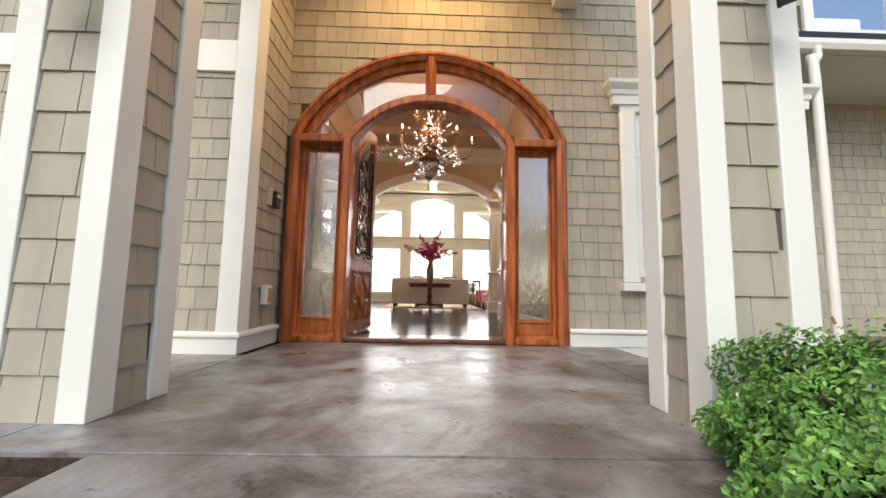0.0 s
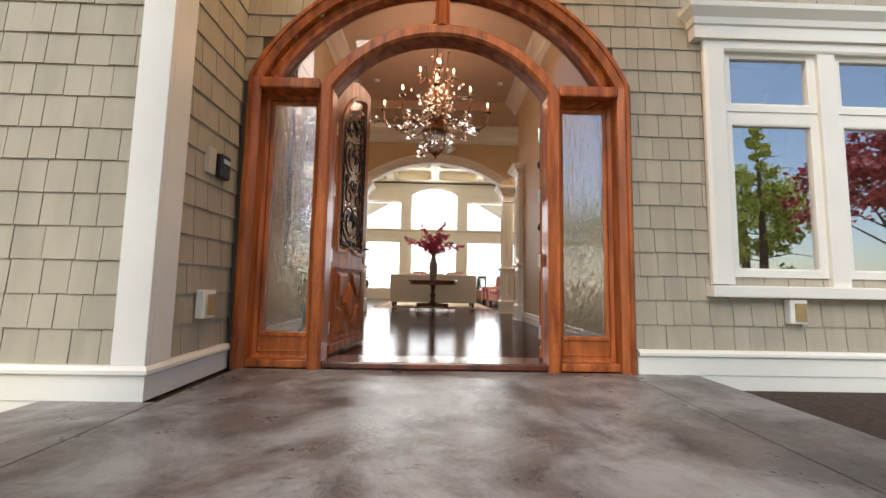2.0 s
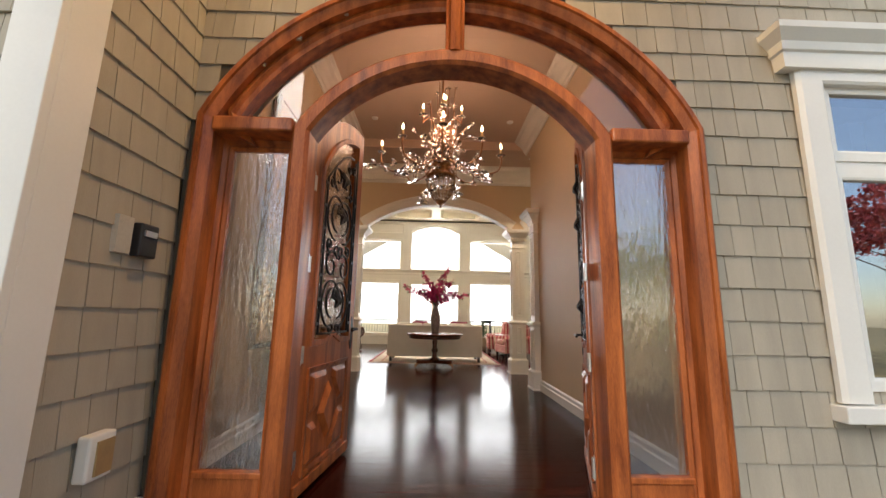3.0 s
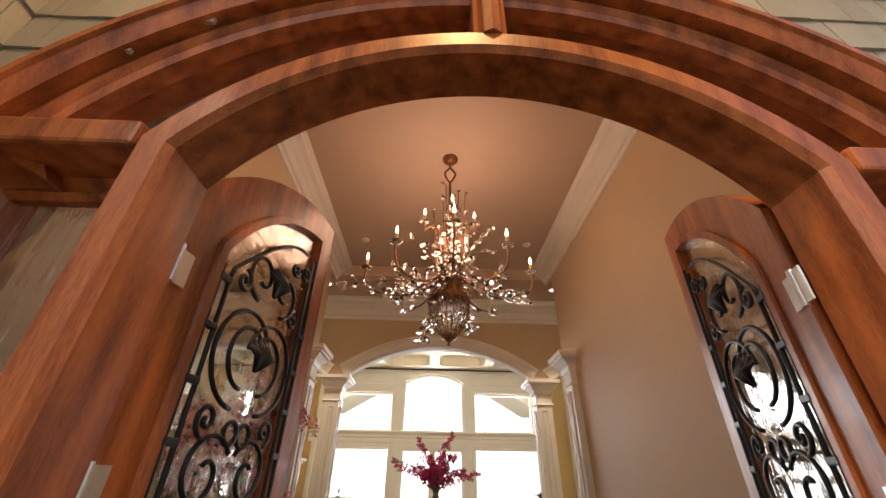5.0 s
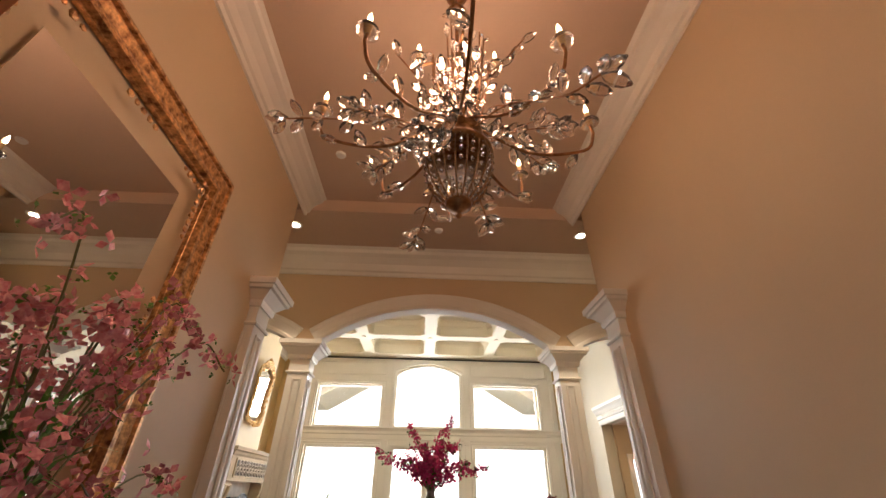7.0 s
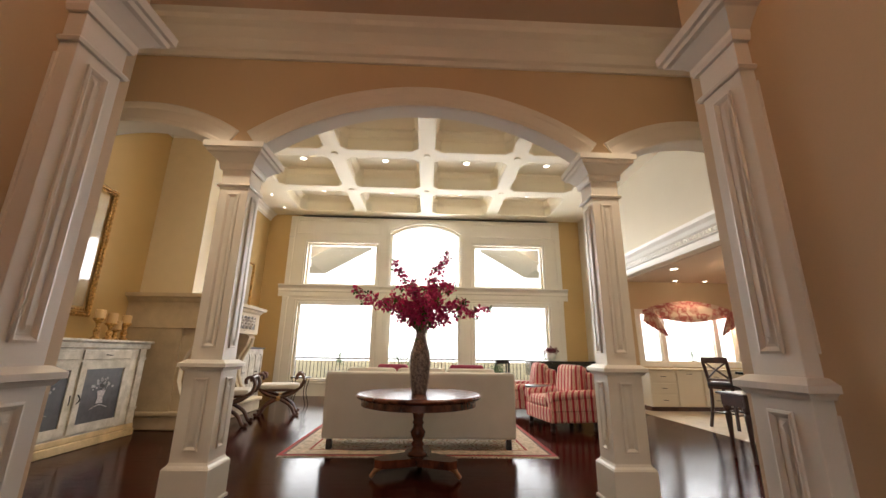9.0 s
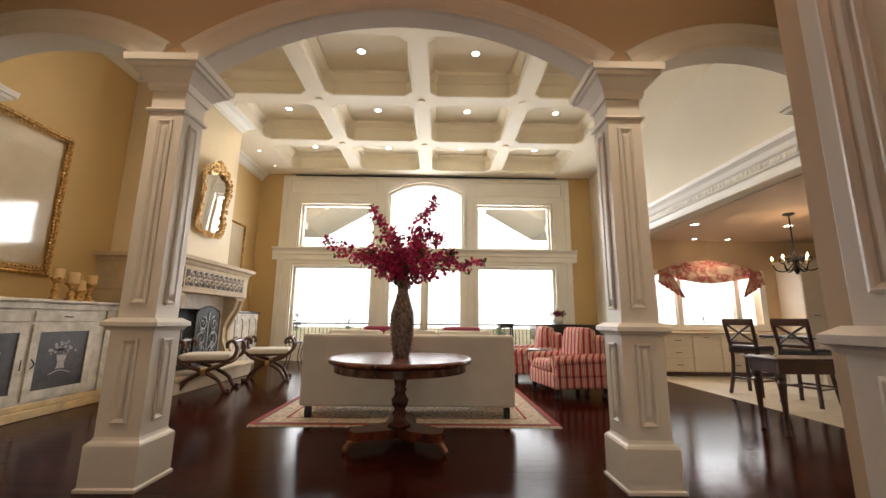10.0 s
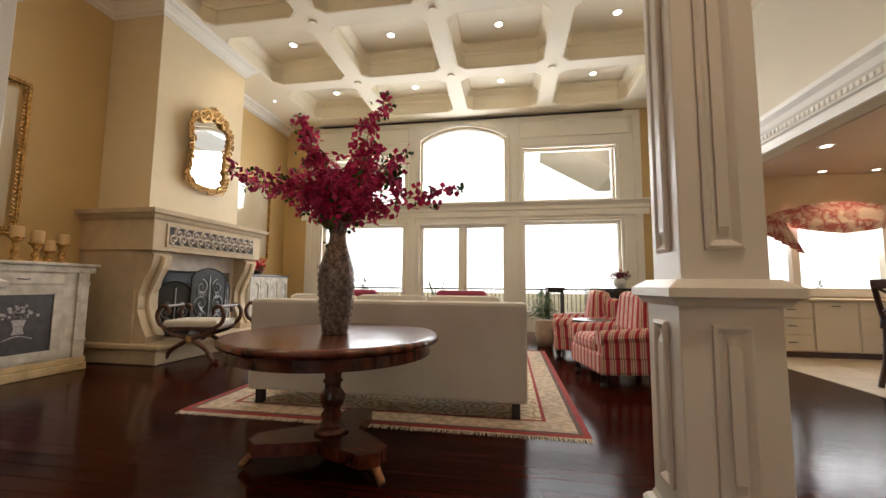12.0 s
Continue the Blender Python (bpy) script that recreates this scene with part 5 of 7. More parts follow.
def chandelier(x, y):
    c = thing("chandelier", (x, y, 0), "bronze branching chandelier with crystal leaves and candle bulbs", "chandelier")
    rnd = random.Random(5)
    part("ceiling_rose", lathe([(0.02, ROSE - 0.06), (0.05, ROSE - 0.05), (0.075, ROSE - 0.02), (0.075, ROSE - 0.001)], 20), BRONZE, c)
    part("hook", tube(curve([(0, 0, ROSE - 0.05), (0.0, 0, ROSE - 0.12), (0.05, 0, ROSE - 0.2), (0.0, 0, ROSE - 0.30), (-0.05, 0, ROSE - 0.2), (0, 0, ROSE - 0.12)]), 0.010), BRONZE, c)
    part("stem", tube([(0, 0, ROSE - 0.30), (0, 0, 2.8)], 0.012), BRONZE, c)
    smooth(part("collar", lathe([(0.10, 2.73), (0.135, 2.75), (0.115, 2.78), (0.11, 2.84), (0.125, 2.86), (0.10, 2.865)], 28), BRONZE, c))
    smooth(part("bowl_ring", lathe([(0.155, 2.70), (0.168, 2.715), (0.168, 2.735), (0.15, 2.745)], 32), BRONZE, c))
    bowl = [(0.160, 2.70), (0.158, 2.64), (0.143, 2.57), (0.110, 2.50), (0.068, 2.45), (0.042, 2.43)]
    for i in range(18):
        a = 2 * math.pi * i / 18
        part("rib", tube([(r * math.cos(a), r * math.sin(a), z) for r, z in bowl], 0.0042, 5), BRONZE, c)
        bm = bmesh.new()
        a += math.pi / 18
        for k in range(9):
            t = k / 8 * 4.99
            j = int(t)
            r = bowl[j][0] + (bowl[min(j + 1, 5)][0] - bowl[j][0]) * (t - j)
            z = bowl[j][1] + (bowl[min(j + 1, 5)][1] - bowl[j][1]) * (t - j)
            q = bmesh.ops.create_icosphere(bm, subdivisions=1, radius=0.0125 * (0.55 + 0.45 * r / 0.18))
            bmesh.ops.translate(bm, verts=q["verts"], vec=(r * math.cos(a), r * math.sin(a), z))
        tagged(part("bead_string", bm, CRYSTAL, c), kind="stuff")
    smooth(part("finial", lathe([(0.006, 2.36), (0.016, 2.372), (0.006, 2.385), (0.025, 2.40), (0.055, 2.42), (0.06, 2.44), (0.03, 2.45)], 16), BRONZE, c))
    drop = bpy.data.meshes.new("crystal")
    bm = bmesh.new()
    lathe([(0.003, -0.034), (0.014, -0.02), (0.020, 0.0), (0.015, 0.02), (0.003, 0.036)], 7, bm)
    bm.to_mesh(drop)
    bm.free()
    drop.materials.append(CRYSTAL)

    def crystal(p, d, k=1.0):
        ob = new("crystal", drop)
        ob.parent = c
        ob.matrix_basis = Matrix.LocRotScale(p, Vector(d).to_track_quat('Z', 'Y'), (k, k * 0.8, k))

    rings = ((0.685, 2.99, 8, 0.0), (0.225, 3.46, 4, 0.05), (0.07, 3.62, 1, 1.0))
    for r0, z, n, ph in rings:
        for i in range(n):
            a = ph + 2 * math.pi * i / n
            ca, sa = math.cos(a), math.sin(a)
            r = 0.585 if (n == 8 and i % 2) else r0
            dip = 0.20 if r > 0.4 else 0.05
            pts = curve([(0.03 * ca, 0.03 * sa, 2.80), (0.05 * ca, 0.05 * sa, 2.95), (r * 0.5 * ca, r * 0.5 * sa, z - dip - (0.02 if r > 0.6 else -0.0)), (r * 0.9 * ca, r * 0.9 * sa, z - dip * 0.95), (r * 1.0 * ca, r * 1.0 * sa, z - 0.08), (r * ca, r * sa, z)])
            arm = smooth(part("arm", tube(pts, 0.0085, 7), BRONZE, c))
            bp = smooth(part("drip_pan", lathe([(0.008, -0.01), (0.03, 0.0), (0.05, 0.018), (0.045, 0.02), (0.012, 0.008)], 16, None, (r * ca, r * sa, z)), CRYSTAL, c))
            cn = smooth(part("candle", lathe([(0.013, 0.005), (0.0125, 0.09), (0.005, 0.095)], 12, None, (r * ca, r * sa, z)), CANDLE, c))
            smooth(part("bulb", lathe([(0.006, 0.095), (0.012, 0.11), (0.010, 0.13), (0.002, 0.16)], 10, None, (r * ca, r * sa, z)), FLAME, c))
            for k in (5, 8, 11, 14, 17):
                if k < len(pts) and (r > 0.3 or k < 12):
                    for q in range(2):
                        d = Vector((rnd.gauss(0, 1), rnd.gauss(0, 1), rnd.gauss(0.2, 0.8))).normalized()
                        crystal(pts[k] + d * 0.05, d, rnd.uniform(1.05, 1.45))
    # long leafy sprays: bearing, reach, height of the tip
    for bearing, l, z1 in ((188, 0.80, 2.80), (215, 0.52, 2.66), (250, 0.40, 2.40), (305, 0.72, 2.52), (335, 0.46, 2.72), (20, 0.50, 2.86), (65, 0.48, 2.66), (110, 0.62, 2.60), (150, 0.50, 2.84)):
        a = radians(bearing)
        ca, sa = math.cos(a), math.sin(a)
        pts = curve([(0.10 * ca, 0.10 * sa, 2.82), (l * 0.45 * ca, l * 0.45 * sa, max(z1, 2.7) + 0.07), (l * 0.8 * ca, l * 0.8 * sa, z1 + 0.04), (l * ca, l * sa, z1)])
        part("spray", tube(pts, 0.0042, 5), BRONZE, c)
        for k in range(6, len(pts), 3):
            for q in (-1, 1):
                d = Vector((ca * 0.6 - q * sa * 0.7, sa * 0.6 + q * ca * 0.7, rnd.uniform(-0.7, 0.5))).normalized()
                crystal(pts[k] + d * 0.05, d, rnd.uniform(1.15, 1.5))
        crystal(pts[-1] + Vector((ca, sa, 0)) * 0.04, (ca, sa, -0.2), 1.4)
    # shorter sprays that fill the middle
    for i in range(11):
        a, l, z1 = 2 * math.pi * i / 11 + 0.35, rnd.uniform(0.26, 0.50), rnd.uniform(2.95, 3.30)
        ca, sa = math.cos(a), math.sin(a)
        pts = curve([(0.06 * ca, 0.06 * sa, 2.82), (l * 0.5 * ca, l * 0.5 * sa, z1 - 0.12), (l * ca, l * sa, z1)], 7)
        part("spray", tube(pts, 0.0042, 5), BRONZE, c)
        for k in range(5, len(pts), 2):
            d = Vector((ca + rnd.gauss(0, 0.6), sa + rnd.gauss(0, 0.6), rnd.gauss(0.2, 0.6))).normalized()
            crystal(pts[k] + d * 0.045, d, rnd.uniform(1.0, 1.4))
    # slender stems that rise through the middle
    for i in range(20):
        a, r, h = 2 * math.pi * i / 20 + 0.2, rnd.uniform(0.05, 0.22), rnd.uniform(3.1, 3.95)
        pts = curve([(0.06 * math.cos(a), 0.06 * math.sin(a), 2.82), (r * 0.7 * math.cos(a), r * 0.7 * math.sin(a), 3.05), (r * math.cos(a), r * math.sin(a), h)])
        part("spray", tube(pts, 0.005, 5), BRONZE, c)
        for k in range(4, len(pts), 2):
            d = Vector((rnd.gauss(0, 1), rnd.gauss(0, 1), rnd.gauss(0.9, 0.5))).normalized()
            crystal(pts[k] + d * 0.04, d, rnd.uniform(0.75, 1.1))
    return c


chandelier(0.02, 6.40).matrix_basis = Matrix.Translation((0.02, 6.40, FC - 1.16 * ROSE)) @ Matrix.Scale(1.16, 4)


# ---- frames, mirrors and pictures ----
def framed(name, loc, turn, w, h, bar, material, inner, label, category, ornate=0.0, seed=1):
    """A framed panel that hangs on a wall; it faces its own -y."""
    p = thing(name, loc, label, category, turn=turn)
    rect_path = [(-w / 2, 0, 0), (-w / 2, 0, h), (w / 2, 0, h), (w / 2, 0, 0)]
    part("frame", sweep([(-bar, 0), (0, 0), (0, 0.03), (-bar * 0.15, 0.06), (-bar * 0.35, 0.045), (-bar * 0.6, 0.055), (-bar * 0.85, 0.03), (-bar, 0.02)], rect_path, (0, -1, 0), True), material, p)
    pane = part("panel", boxes((-w / 2 + bar * 0.9, w / 2 - bar * 0.9, -0.018, -0.006, bar * 0.9, h - bar * 0.9)), inner, p)
    if bar > 0.2:
        part("inner_slip", sweep([(-bar * 1.04, 0.004), (-bar * 0.84, 0.004), (-bar * 0.84, 0.045), (-bar * 0.92, 0.038), (-bar * 1.04, 0.02)], rect_path, (0, -1, 0), True), DARKWOOD, p)
        for k, hgt in ((0.10, 0.075), (0.72, 0.072)):
            part("ridge", sweep([(-bar * k - 0.022, 0.03), (-bar * k + 0.022, 0.03), (-bar * k + 0.012, hgt), (-bar * k - 0.012, hgt)], rect_path, (0, -1, 0), True), material, p)
    if ornate:
        rnd = random.Random(seed)
        for a, b in ((rect_path[i], rect_path[(i + 1) % 4]) for i in range(4)):
            a, b = Vector(a), Vector(b)
            n = int((b - a).length / ornate)
            bm = bmesh.new()
            inw = (Vector((0, 0, h / 2)) - (a + b) / 2).normalized()
            for i in range(n):
                t = (i + 0.5) / n
                if bar > 0.2 and 0.22 < t < 0.78 and abs(t - 0.5) > 0.09:
                    continue
                c = a.lerp(b, t) + inw * bar * 0.35 + Vector((0, -0.05, 0))
                q = bmesh.ops.create_icosphere(bm, subdivisions=1, radius=ornate * rnd.uniform(0.3, 0.55))
                bmesh.ops.scale(bm, vec=(1, 0.5, 1), verts=q["verts"])
                bmesh.ops.rotate(bm, cent=(0, 0, 0), matrix=Matrix.Rotation(rnd.uniform(0, 3), 3, 'Y'), verts=q["verts"])
                bmesh.ops.translate(bm, verts=q["verts"], vec=c)
            tagged(part("carving", bm, material, p), kind="stuff")
    return p


# hall: mirror, console, flowers
framed("wall_mirror", (HX0 + 0.01, 6.36, 1.15), 90, 1.54, 2.18, 0.26, GOLDRED, MIRROR, "large mirror in a carved gilt frame above the console", "mirror", 0.055)


def console(loc, turn):
    p = thing("console_table", loc, "dark carved console table with curved legs against the wall", "console table", turn=turn)
    part("top", boxes((-0.70, 0.70, -0.21, 0.21, 0.80, 0.84), bevel=0.012), DARKWOOD, p)
    part("apron", boxes((-0.62, 0.62, -0.17, 0.17, 0.70, 0.80), bevel=0.008), DARKWOOD, p)
    for sx in (-1, 1):
        for sy in (-1, 1):
            part("leg", tube(curve([(sx * 0.58, sy * 0.13, 0.72), (sx * 0.64, sy * 0.16, 0.60), (sx * 0.56, sy * 0.12, 0.30), (sx * 0.54, sy * 0.12, 0.10), (sx * 0.62, sy * 0.16, 0.02)]), 0.026, 8), DARKWOOD, p)
    return p


console((HX0 + 0.24, 6.42, F), 90)


def blossoms(parent, name, centers, size, material, n_each, spread, rnd, kind="stuff"):
    verts, faces = [], []
    for c in centers:
        for i in range(n_each):
            p = c + Vector((rnd.gauss(0, spread), rnd.gauss(0, spread), rnd.gauss(0, spread)))
            ax = Vector((rnd.gauss(0, 1), rnd.gauss(0, 1), rnd.gauss(0, 1))).normalized()
            u = ax.orthogonal().normalized()
            w = ax.cross(u)
            for k in range(3):
                g = 2.094 * k + rnd.uniform(-0.3, 0.3)
                d = u * math.cos(g) + w * math.sin(g)
                e = ax.cross(d)
                s = size * rnd.uniform(0.75, 1.25)
                b = len(verts)
                verts += [p, p + d * s * 0.6 + e * s * 0.45 + ax * s * 0.3, p + d * s * 1.15 + ax * s * 0.45, p + d * s * 0.6 - e * s * 0.45 + ax * s * 0.3]
                faces.append((b, b + 1, b + 2, b + 3))
    me = bpy.data.meshes.new(name)
    me.from_pydata(verts, [], faces)
    me.materials.append(material)
    ob = new(name, me)
    ob.parent = parent
    return tagged(ob, kind=kind)


def orchids(loc):
    rnd = random.Random(8)
    p = thing("flower_arrangement", loc, "pink silk orchids with green blades in a bowl on the console", "flowers")
    smooth(part("bowl", lathe([(0.08, 0), (0.14, 0.05), (0.16, 0.14), (0.15, 0.16), (0.13, 0.14)], 20), BRONZE, p))
    tips = []
    for i in range(20):
        a = rnd.uniform(0, 6.28)
        r, h = rnd.uniform(0.12, 0.52), rnd.uniform(0.45, 1.25)
        x = max(-0.18, r * math.cos(a) * 0.7)
        y = r * math.sin(a) * 1.35
        pts = curve([(0, 0, 0.1), (x * 0.3, y * 0.3, h * 0.6), (x * 0.8, y * 0.8, h), (x * 1.15, y * 1.15, h * 0.93)])
        part("stem", tube(pts, 0.004, 5), STEMGREEN, p)
        tips += [pts[k] + Vector((rnd.gauss(0, 0.03), rnd.gauss(0, 0.03), rnd.gauss(0, 0.03))) for k in range(7, len(pts), 1) for q in range(2)]
    blossoms(p, "blossoms", tips, 0.034, PETALPINK, 1, 0.015, rnd)
    blossoms(p, "small_leaves", tips[::2], 0.016, LEAF, 1, 0.03, rnd)
    for i in range(36):
        a, h, r = rnd.uniform(0, 6.28), rnd.uniform(0.35, 0.72), rnd.uniform(0.12, 0.36)
        c, s = math.cos(a), math.sin(a)
        bm = bmesh.new()
        prev = None
        for k in range(6):
            t = k / 5
            q = Vector((max(-0.18, r * c * t * t), r * s * t * t * 1.2, 0.1 + h * math.sin(t * 1.9)))
            w = 0.021 * (1 - t) + 0.002
            row = (bm.verts.new(q + Vector((-s * w, c * w, 0))), bm.verts.new(q - Vector((-s * w, c * w, 0))))
            if prev:
                bm.faces.new((prev[0], prev[1], row[1], row[0]))
            prev = row
        part("blade", bm, LEAF, p)
    return p


orchids((HX0 + 0.29, 6.42, F + 0.84)).scale = (1.15, 1.15, 1.15)


# ---- living room: table, vase, sofa, rug ----
TX, TY = 0.02, 11.23
tb = thing("round_table", (TX, TY, F), "round dark mahogany pedestal table with brass claw casters", "table")
smooth(part("tabletop", lathe([(0.55, 0.735), (0.66, 0.74), (0.68, 0.755), (0.68, 0.775), (0.665, 0.79), (0.64, 0.79)], 56), TABLEWOOD, tb))
part("apron", lathe([(0.60, 0.665), (0.625, 0.67), (0.625, 0.735), (0.60, 0.74)], 56), TABLEWOOD, tb)
smooth(part("pedestal", lathe([(0.10, 0.17), (0.11, 0.19), (0.075, 0.21), (0.055, 0.25), (0.07, 0.28), (0.05, 0.31), (0.075, 0.36), (0.082, 0.40), (0.055, 0.44), (0.05, 0.47), (0.065, 0.49), (0.05, 0.51), (0.06, 0.56), (0.07, 0.59), (0.05, 0.61), (0.075, 0.64), (0.12, 0.67)], 20), TABLEWOOD, tb))
tri = [(0.40 * math.cos(a), 0.40 * math.sin(a)) for a in (radians(-90), radians(30), radians(150))]
base = []
for i in range(3):
    a0 = radians(-90 + 120 * i)
    base += [(0.40 * math.cos(a0 - 0.22), 0.40 * math.sin(a0 - 0.22)), (0.43 * math.cos(a0), 0.43 * math.sin(a0)), (0.40 * math.cos(a0 + 0.22), 0.40 * math.sin(a0 + 0.22))]
    base += [(0.20 * math.cos(a0 + radians(40)), 0.20 * math.sin(a0 + radians(40))), (0.15 * math.cos(a0 + radians(60)), 0.15 * math.sin(a0 + radians(60))), (0.20 * math.cos(a0 + radians(80)), 0.20 * math.sin(a0 + radians(80)))]
base = [((u * math.cos(1.0) - v * math.sin(1.0)) * 1.12, (u * math.sin(1.0) + v * math.cos(1.0)) * 1.12) for u, v in base]
part("base", prism(base, 0.10, 0.175, "z"), TABLEWOOD, tb)
for i in range(3):
    a0 = radians(-90 + 120 * i) + 1.0
    ca, sa = math.cos(a0), math.sin(a0)
    smooth(part("claw_foot", tube(curve([(0.36 * ca, 0.36 * sa, 0.10), (0.45 * ca, 0.45 * sa, 0.085), (0.49 * ca, 0.49 * sa, 0.05), (0.52 * ca, 0.52 * sa, 0.018)]), 0.024, 8, None, False, [0.9, 1, 1.1, 1.2, 1.2, 1.2, 1.2, 1.2, 1.1, 1, 1, 1, 1, 1, 1, 1, 1, 0.9, 0.75]), BRONZE, tb))


def vase_flowers(loc):
    rnd = random.Random(21)
    v = thing("vase", loc, "tall grey embossed vase with a fluted body", "vase")
    prof = [(0.075, 0.0), (0.085, 0.02), (0.10, 0.15), (0.118, 0.34), (0.115, 0.42), (0.085, 0.52), (0.058, 0.61), (0.055, 0.65), (0.07, 0.715), (0.085, 0.735), (0.06, 0.735)]
    fine = []
    for (r0, z0), (r1, z1) in zip(prof, prof[1:]):
        for k in range(4):
            fine.append((r0 + (r1 - r0) * k / 4, z0 + (z1 - z0) * k / 4))
    fine.append(prof[-1])
    smooth(part("body", lathe(fine, 12), VASE, v))
    bm = bmesh.new()
    for i in range(12):
        for k in range(9):
            z = 0.06 + k * 0.045
            r = 0.088 + 0.034 * math.sin(min(1.0, z / 0.36) * math.pi / 2)
            for sg in (-1, 1):
                a0 = 2 * math.pi * (i + 0.5) / 12
                tube([((r) * math.cos(a0), (r) * math.sin(a0), z), ((r + 0.001) * math.cos(a0 + sg * 0.22), (r + 0.001) * math.sin(a0 + sg * 0.22), z + 0.03)], 0.0018, 4, bm)
    part("relief", bm, VASE, v)
    f = thing("bougainvillea", (loc[0], loc[1], loc[2] + 0.70), "branching magenta bougainvillea with small green leaves in the vase", "flowers")
    # each branch: reach along x, along y, height of its tip, and how full of blossom it is
    reach = ((-0.78, -0.05, 0.40, 1.0), (0.80, 0.05, 0.24, 1.0), (0.30, 0.05, 0.92, 1.0), (-0.36, 0.05, 0.80, 0.9), (0.42, 0.2, 0.55, 0.5), (-0.10, -0.3, 0.48, 1.0), (0.12, 0.3, 0.60, 0.9), (-0.45, 0.25, 0.35, 1.0), (0.50, -0.25, 0.28, 1.0), (0.05, -0.22, 0.30, 1.0), (-0.30, -0.2, 0.30, 1.0), (0.28, -0.05, 0.55, 0.9))
    for i, (x, y, h, full) in enumerate(reach):
        pts = curve([(0, 0, -0.35), (x * 0.05, y * 0.05, 0.05), (x * 0.4, y * 0.4, h * 0.45 + 0.06), (x * 0.75, y * 0.75, h * 0.78 + 0.02), (x, y, h)], 7)
        br = part("branch", tube(pts, 0.006, 5, None, False, [1 - 0.7 * k / (len(pts) - 1) for k in range(len(pts))]), STEMGREEN, f)
        centers = []
        for k in range(9, len(pts)):
            t = (k - 9) / (len(pts) - 9)
            for q in range(max(1, int((6 - 4.5 * t) * full))):
                centers.append(pts[k] + Vector((rnd.gauss(0, 1), rnd.gauss(0, 1), rnd.gauss(0, 1))) * 0.05 * (1.15 - 0.75 * t))
        blossoms(br, "blossoms", centers, 0.046, PETALMAGENTA, 1, 0.01, rnd)
        blossoms(br, "leaves", [pts[k] + Vector((rnd.gauss(0, 0.04), rnd.gauss(0, 0.04), rnd.gauss(0, 0.04))) for k in range(7, len(pts), 2)] + [pts[-1]] * 2, 0.032, LEAFDARK, 1, 0.02, rnd)
    blossoms(f, "lower_leaves", [Vector((rnd.gauss(0, 0.05), rnd.gauss(0, 0.05), rnd.uniform(0.0, 0.08))) for k in range(30)], 0.045, LEAFDARK, 1, 0.02, rnd)
    return v


vase_flowers((TX, TY, F + 0.79))

rug = tagged(part("rug", boxes((-1.68, 1.74, 11.86, 15.7, F + 0.001, F + 0.010)), RUG), "cream oriental rug with a red border and scrolls", "rug")
for a, b, material in ((0.0, 0.05, RUGRED), (0.05, 0.085, RUGDARK), (0.085, 0.30, RUGBAND), (0.30, 0.33, RUGRED)):
    x0, x1, y0, y1 = -1.68, 1.74, 11.86, 15.7
    part("border", sweep([(-b, 0), (-a, 0), (-a, 0.002), (-b, 0.002)], [(x0, y0, F + 0.0102), (x1, y0, F + 0.0102), (x1, y1, F + 0.0102), (x0, y1, F + 0.0102)], (0, 0, 1), True), material, rug)
bm = bmesh.new()
rnd = random.Random(2)
for i in range(240):
    x = -1.66 + i * 0.0142
    tube([(x, 11.865, F + 0.006), (x + rnd.uniform(-0.01, 0.01), 11.80 + rnd.uniform(-0.01, 0.01), F + 0.004)], 0.004, 4, bm)
tagged(part("fringe", bm, FRINGE, rug), kind="stuff")


def cushion(bm, cx, cy, cz, w, d, h, m=None, seg=4):
    """A plump box."""
    vs = box(bm, -w / 2, w / 2, -d / 2, d / 2, -h / 2, h / 2, min(w, d, h) * 0.32)
    for v in vs:
        k = 1 + 0.10 * (1 - (2 * v.co.x / w) ** 2) * (1 - (2 * v.co.y / d) ** 2) if h <= min(w, d) else 1.0
        v.co.z *= k
        if d <= min(w, h):
            v.co.y *= 1 + 0.12 * (1 - (2 * v.co.x / w) ** 2) * (1 - (2 * v.co.z / h) ** 2)
    mm = Matrix.Translation((cx, cy, cz)) @ (m or Matrix())
    bmesh.ops.transform(bm, matrix=mm, verts=vs)
    return bm


sf = thing("sofa", (0.03, 12.12, F + 0.012), "cream upholstered three-seat sofa with its back to the hall", "sofa")
part("back", boxes((-1.265, 1.265, 0.0, 0.22, 0.13, 0.955), bevel=0.03), SOFA, sf)
part("seat_base", boxes((-1.265, 1.265, 0.22, 0.98, 0.13, 0.36), bevel=0.03), SOFA, sf)
for s in (-1, 1):
    part("arm", boxes((min(s * 1.265, s * 1.06), max(s * 1.265, s * 1.06), 0.21, 0.98, 0.35, 0.66), bevel=0.05), SOFA, sf)
for i in range(3):
    part("seat_cushion", cushion(bmesh.new(), -0.7 + 0.7 * i, 0.62, 0.44, 0.69, 0.70, 0.18), SOFA, sf)
    part("back_cushion", cushion(bmesh.new(), -0.7 + 0.7 * i, 0.32, 0.77, 0.70, 0.20, 0.46, pose(0, 0, 0, -8)), SOFA, sf)
for x in (-1.17, 1.17):
    for y in (0.08, 0.90):
        part("leg", boxes((x - 0.035, x + 0.035, y - 0.035, y + 0.035, 0, 0.135), bevel=0.006), BLACKWOOD, sf)
for x, w in ((-0.42, 0.44), (0.66, 0.5)):
    tp = thing("throw_pillow", (0.03 + x, 12.12 + 0.46, F + 0.86), "magenta silk throw pillow on the sofa", "pillow", "pillows of the sofa")
    part("cover", cushion(bmesh.new(), 0, 0, 0, w, 0.13, 0.40, pose(0, 0, 0, -12)), MAGENTA, tp)


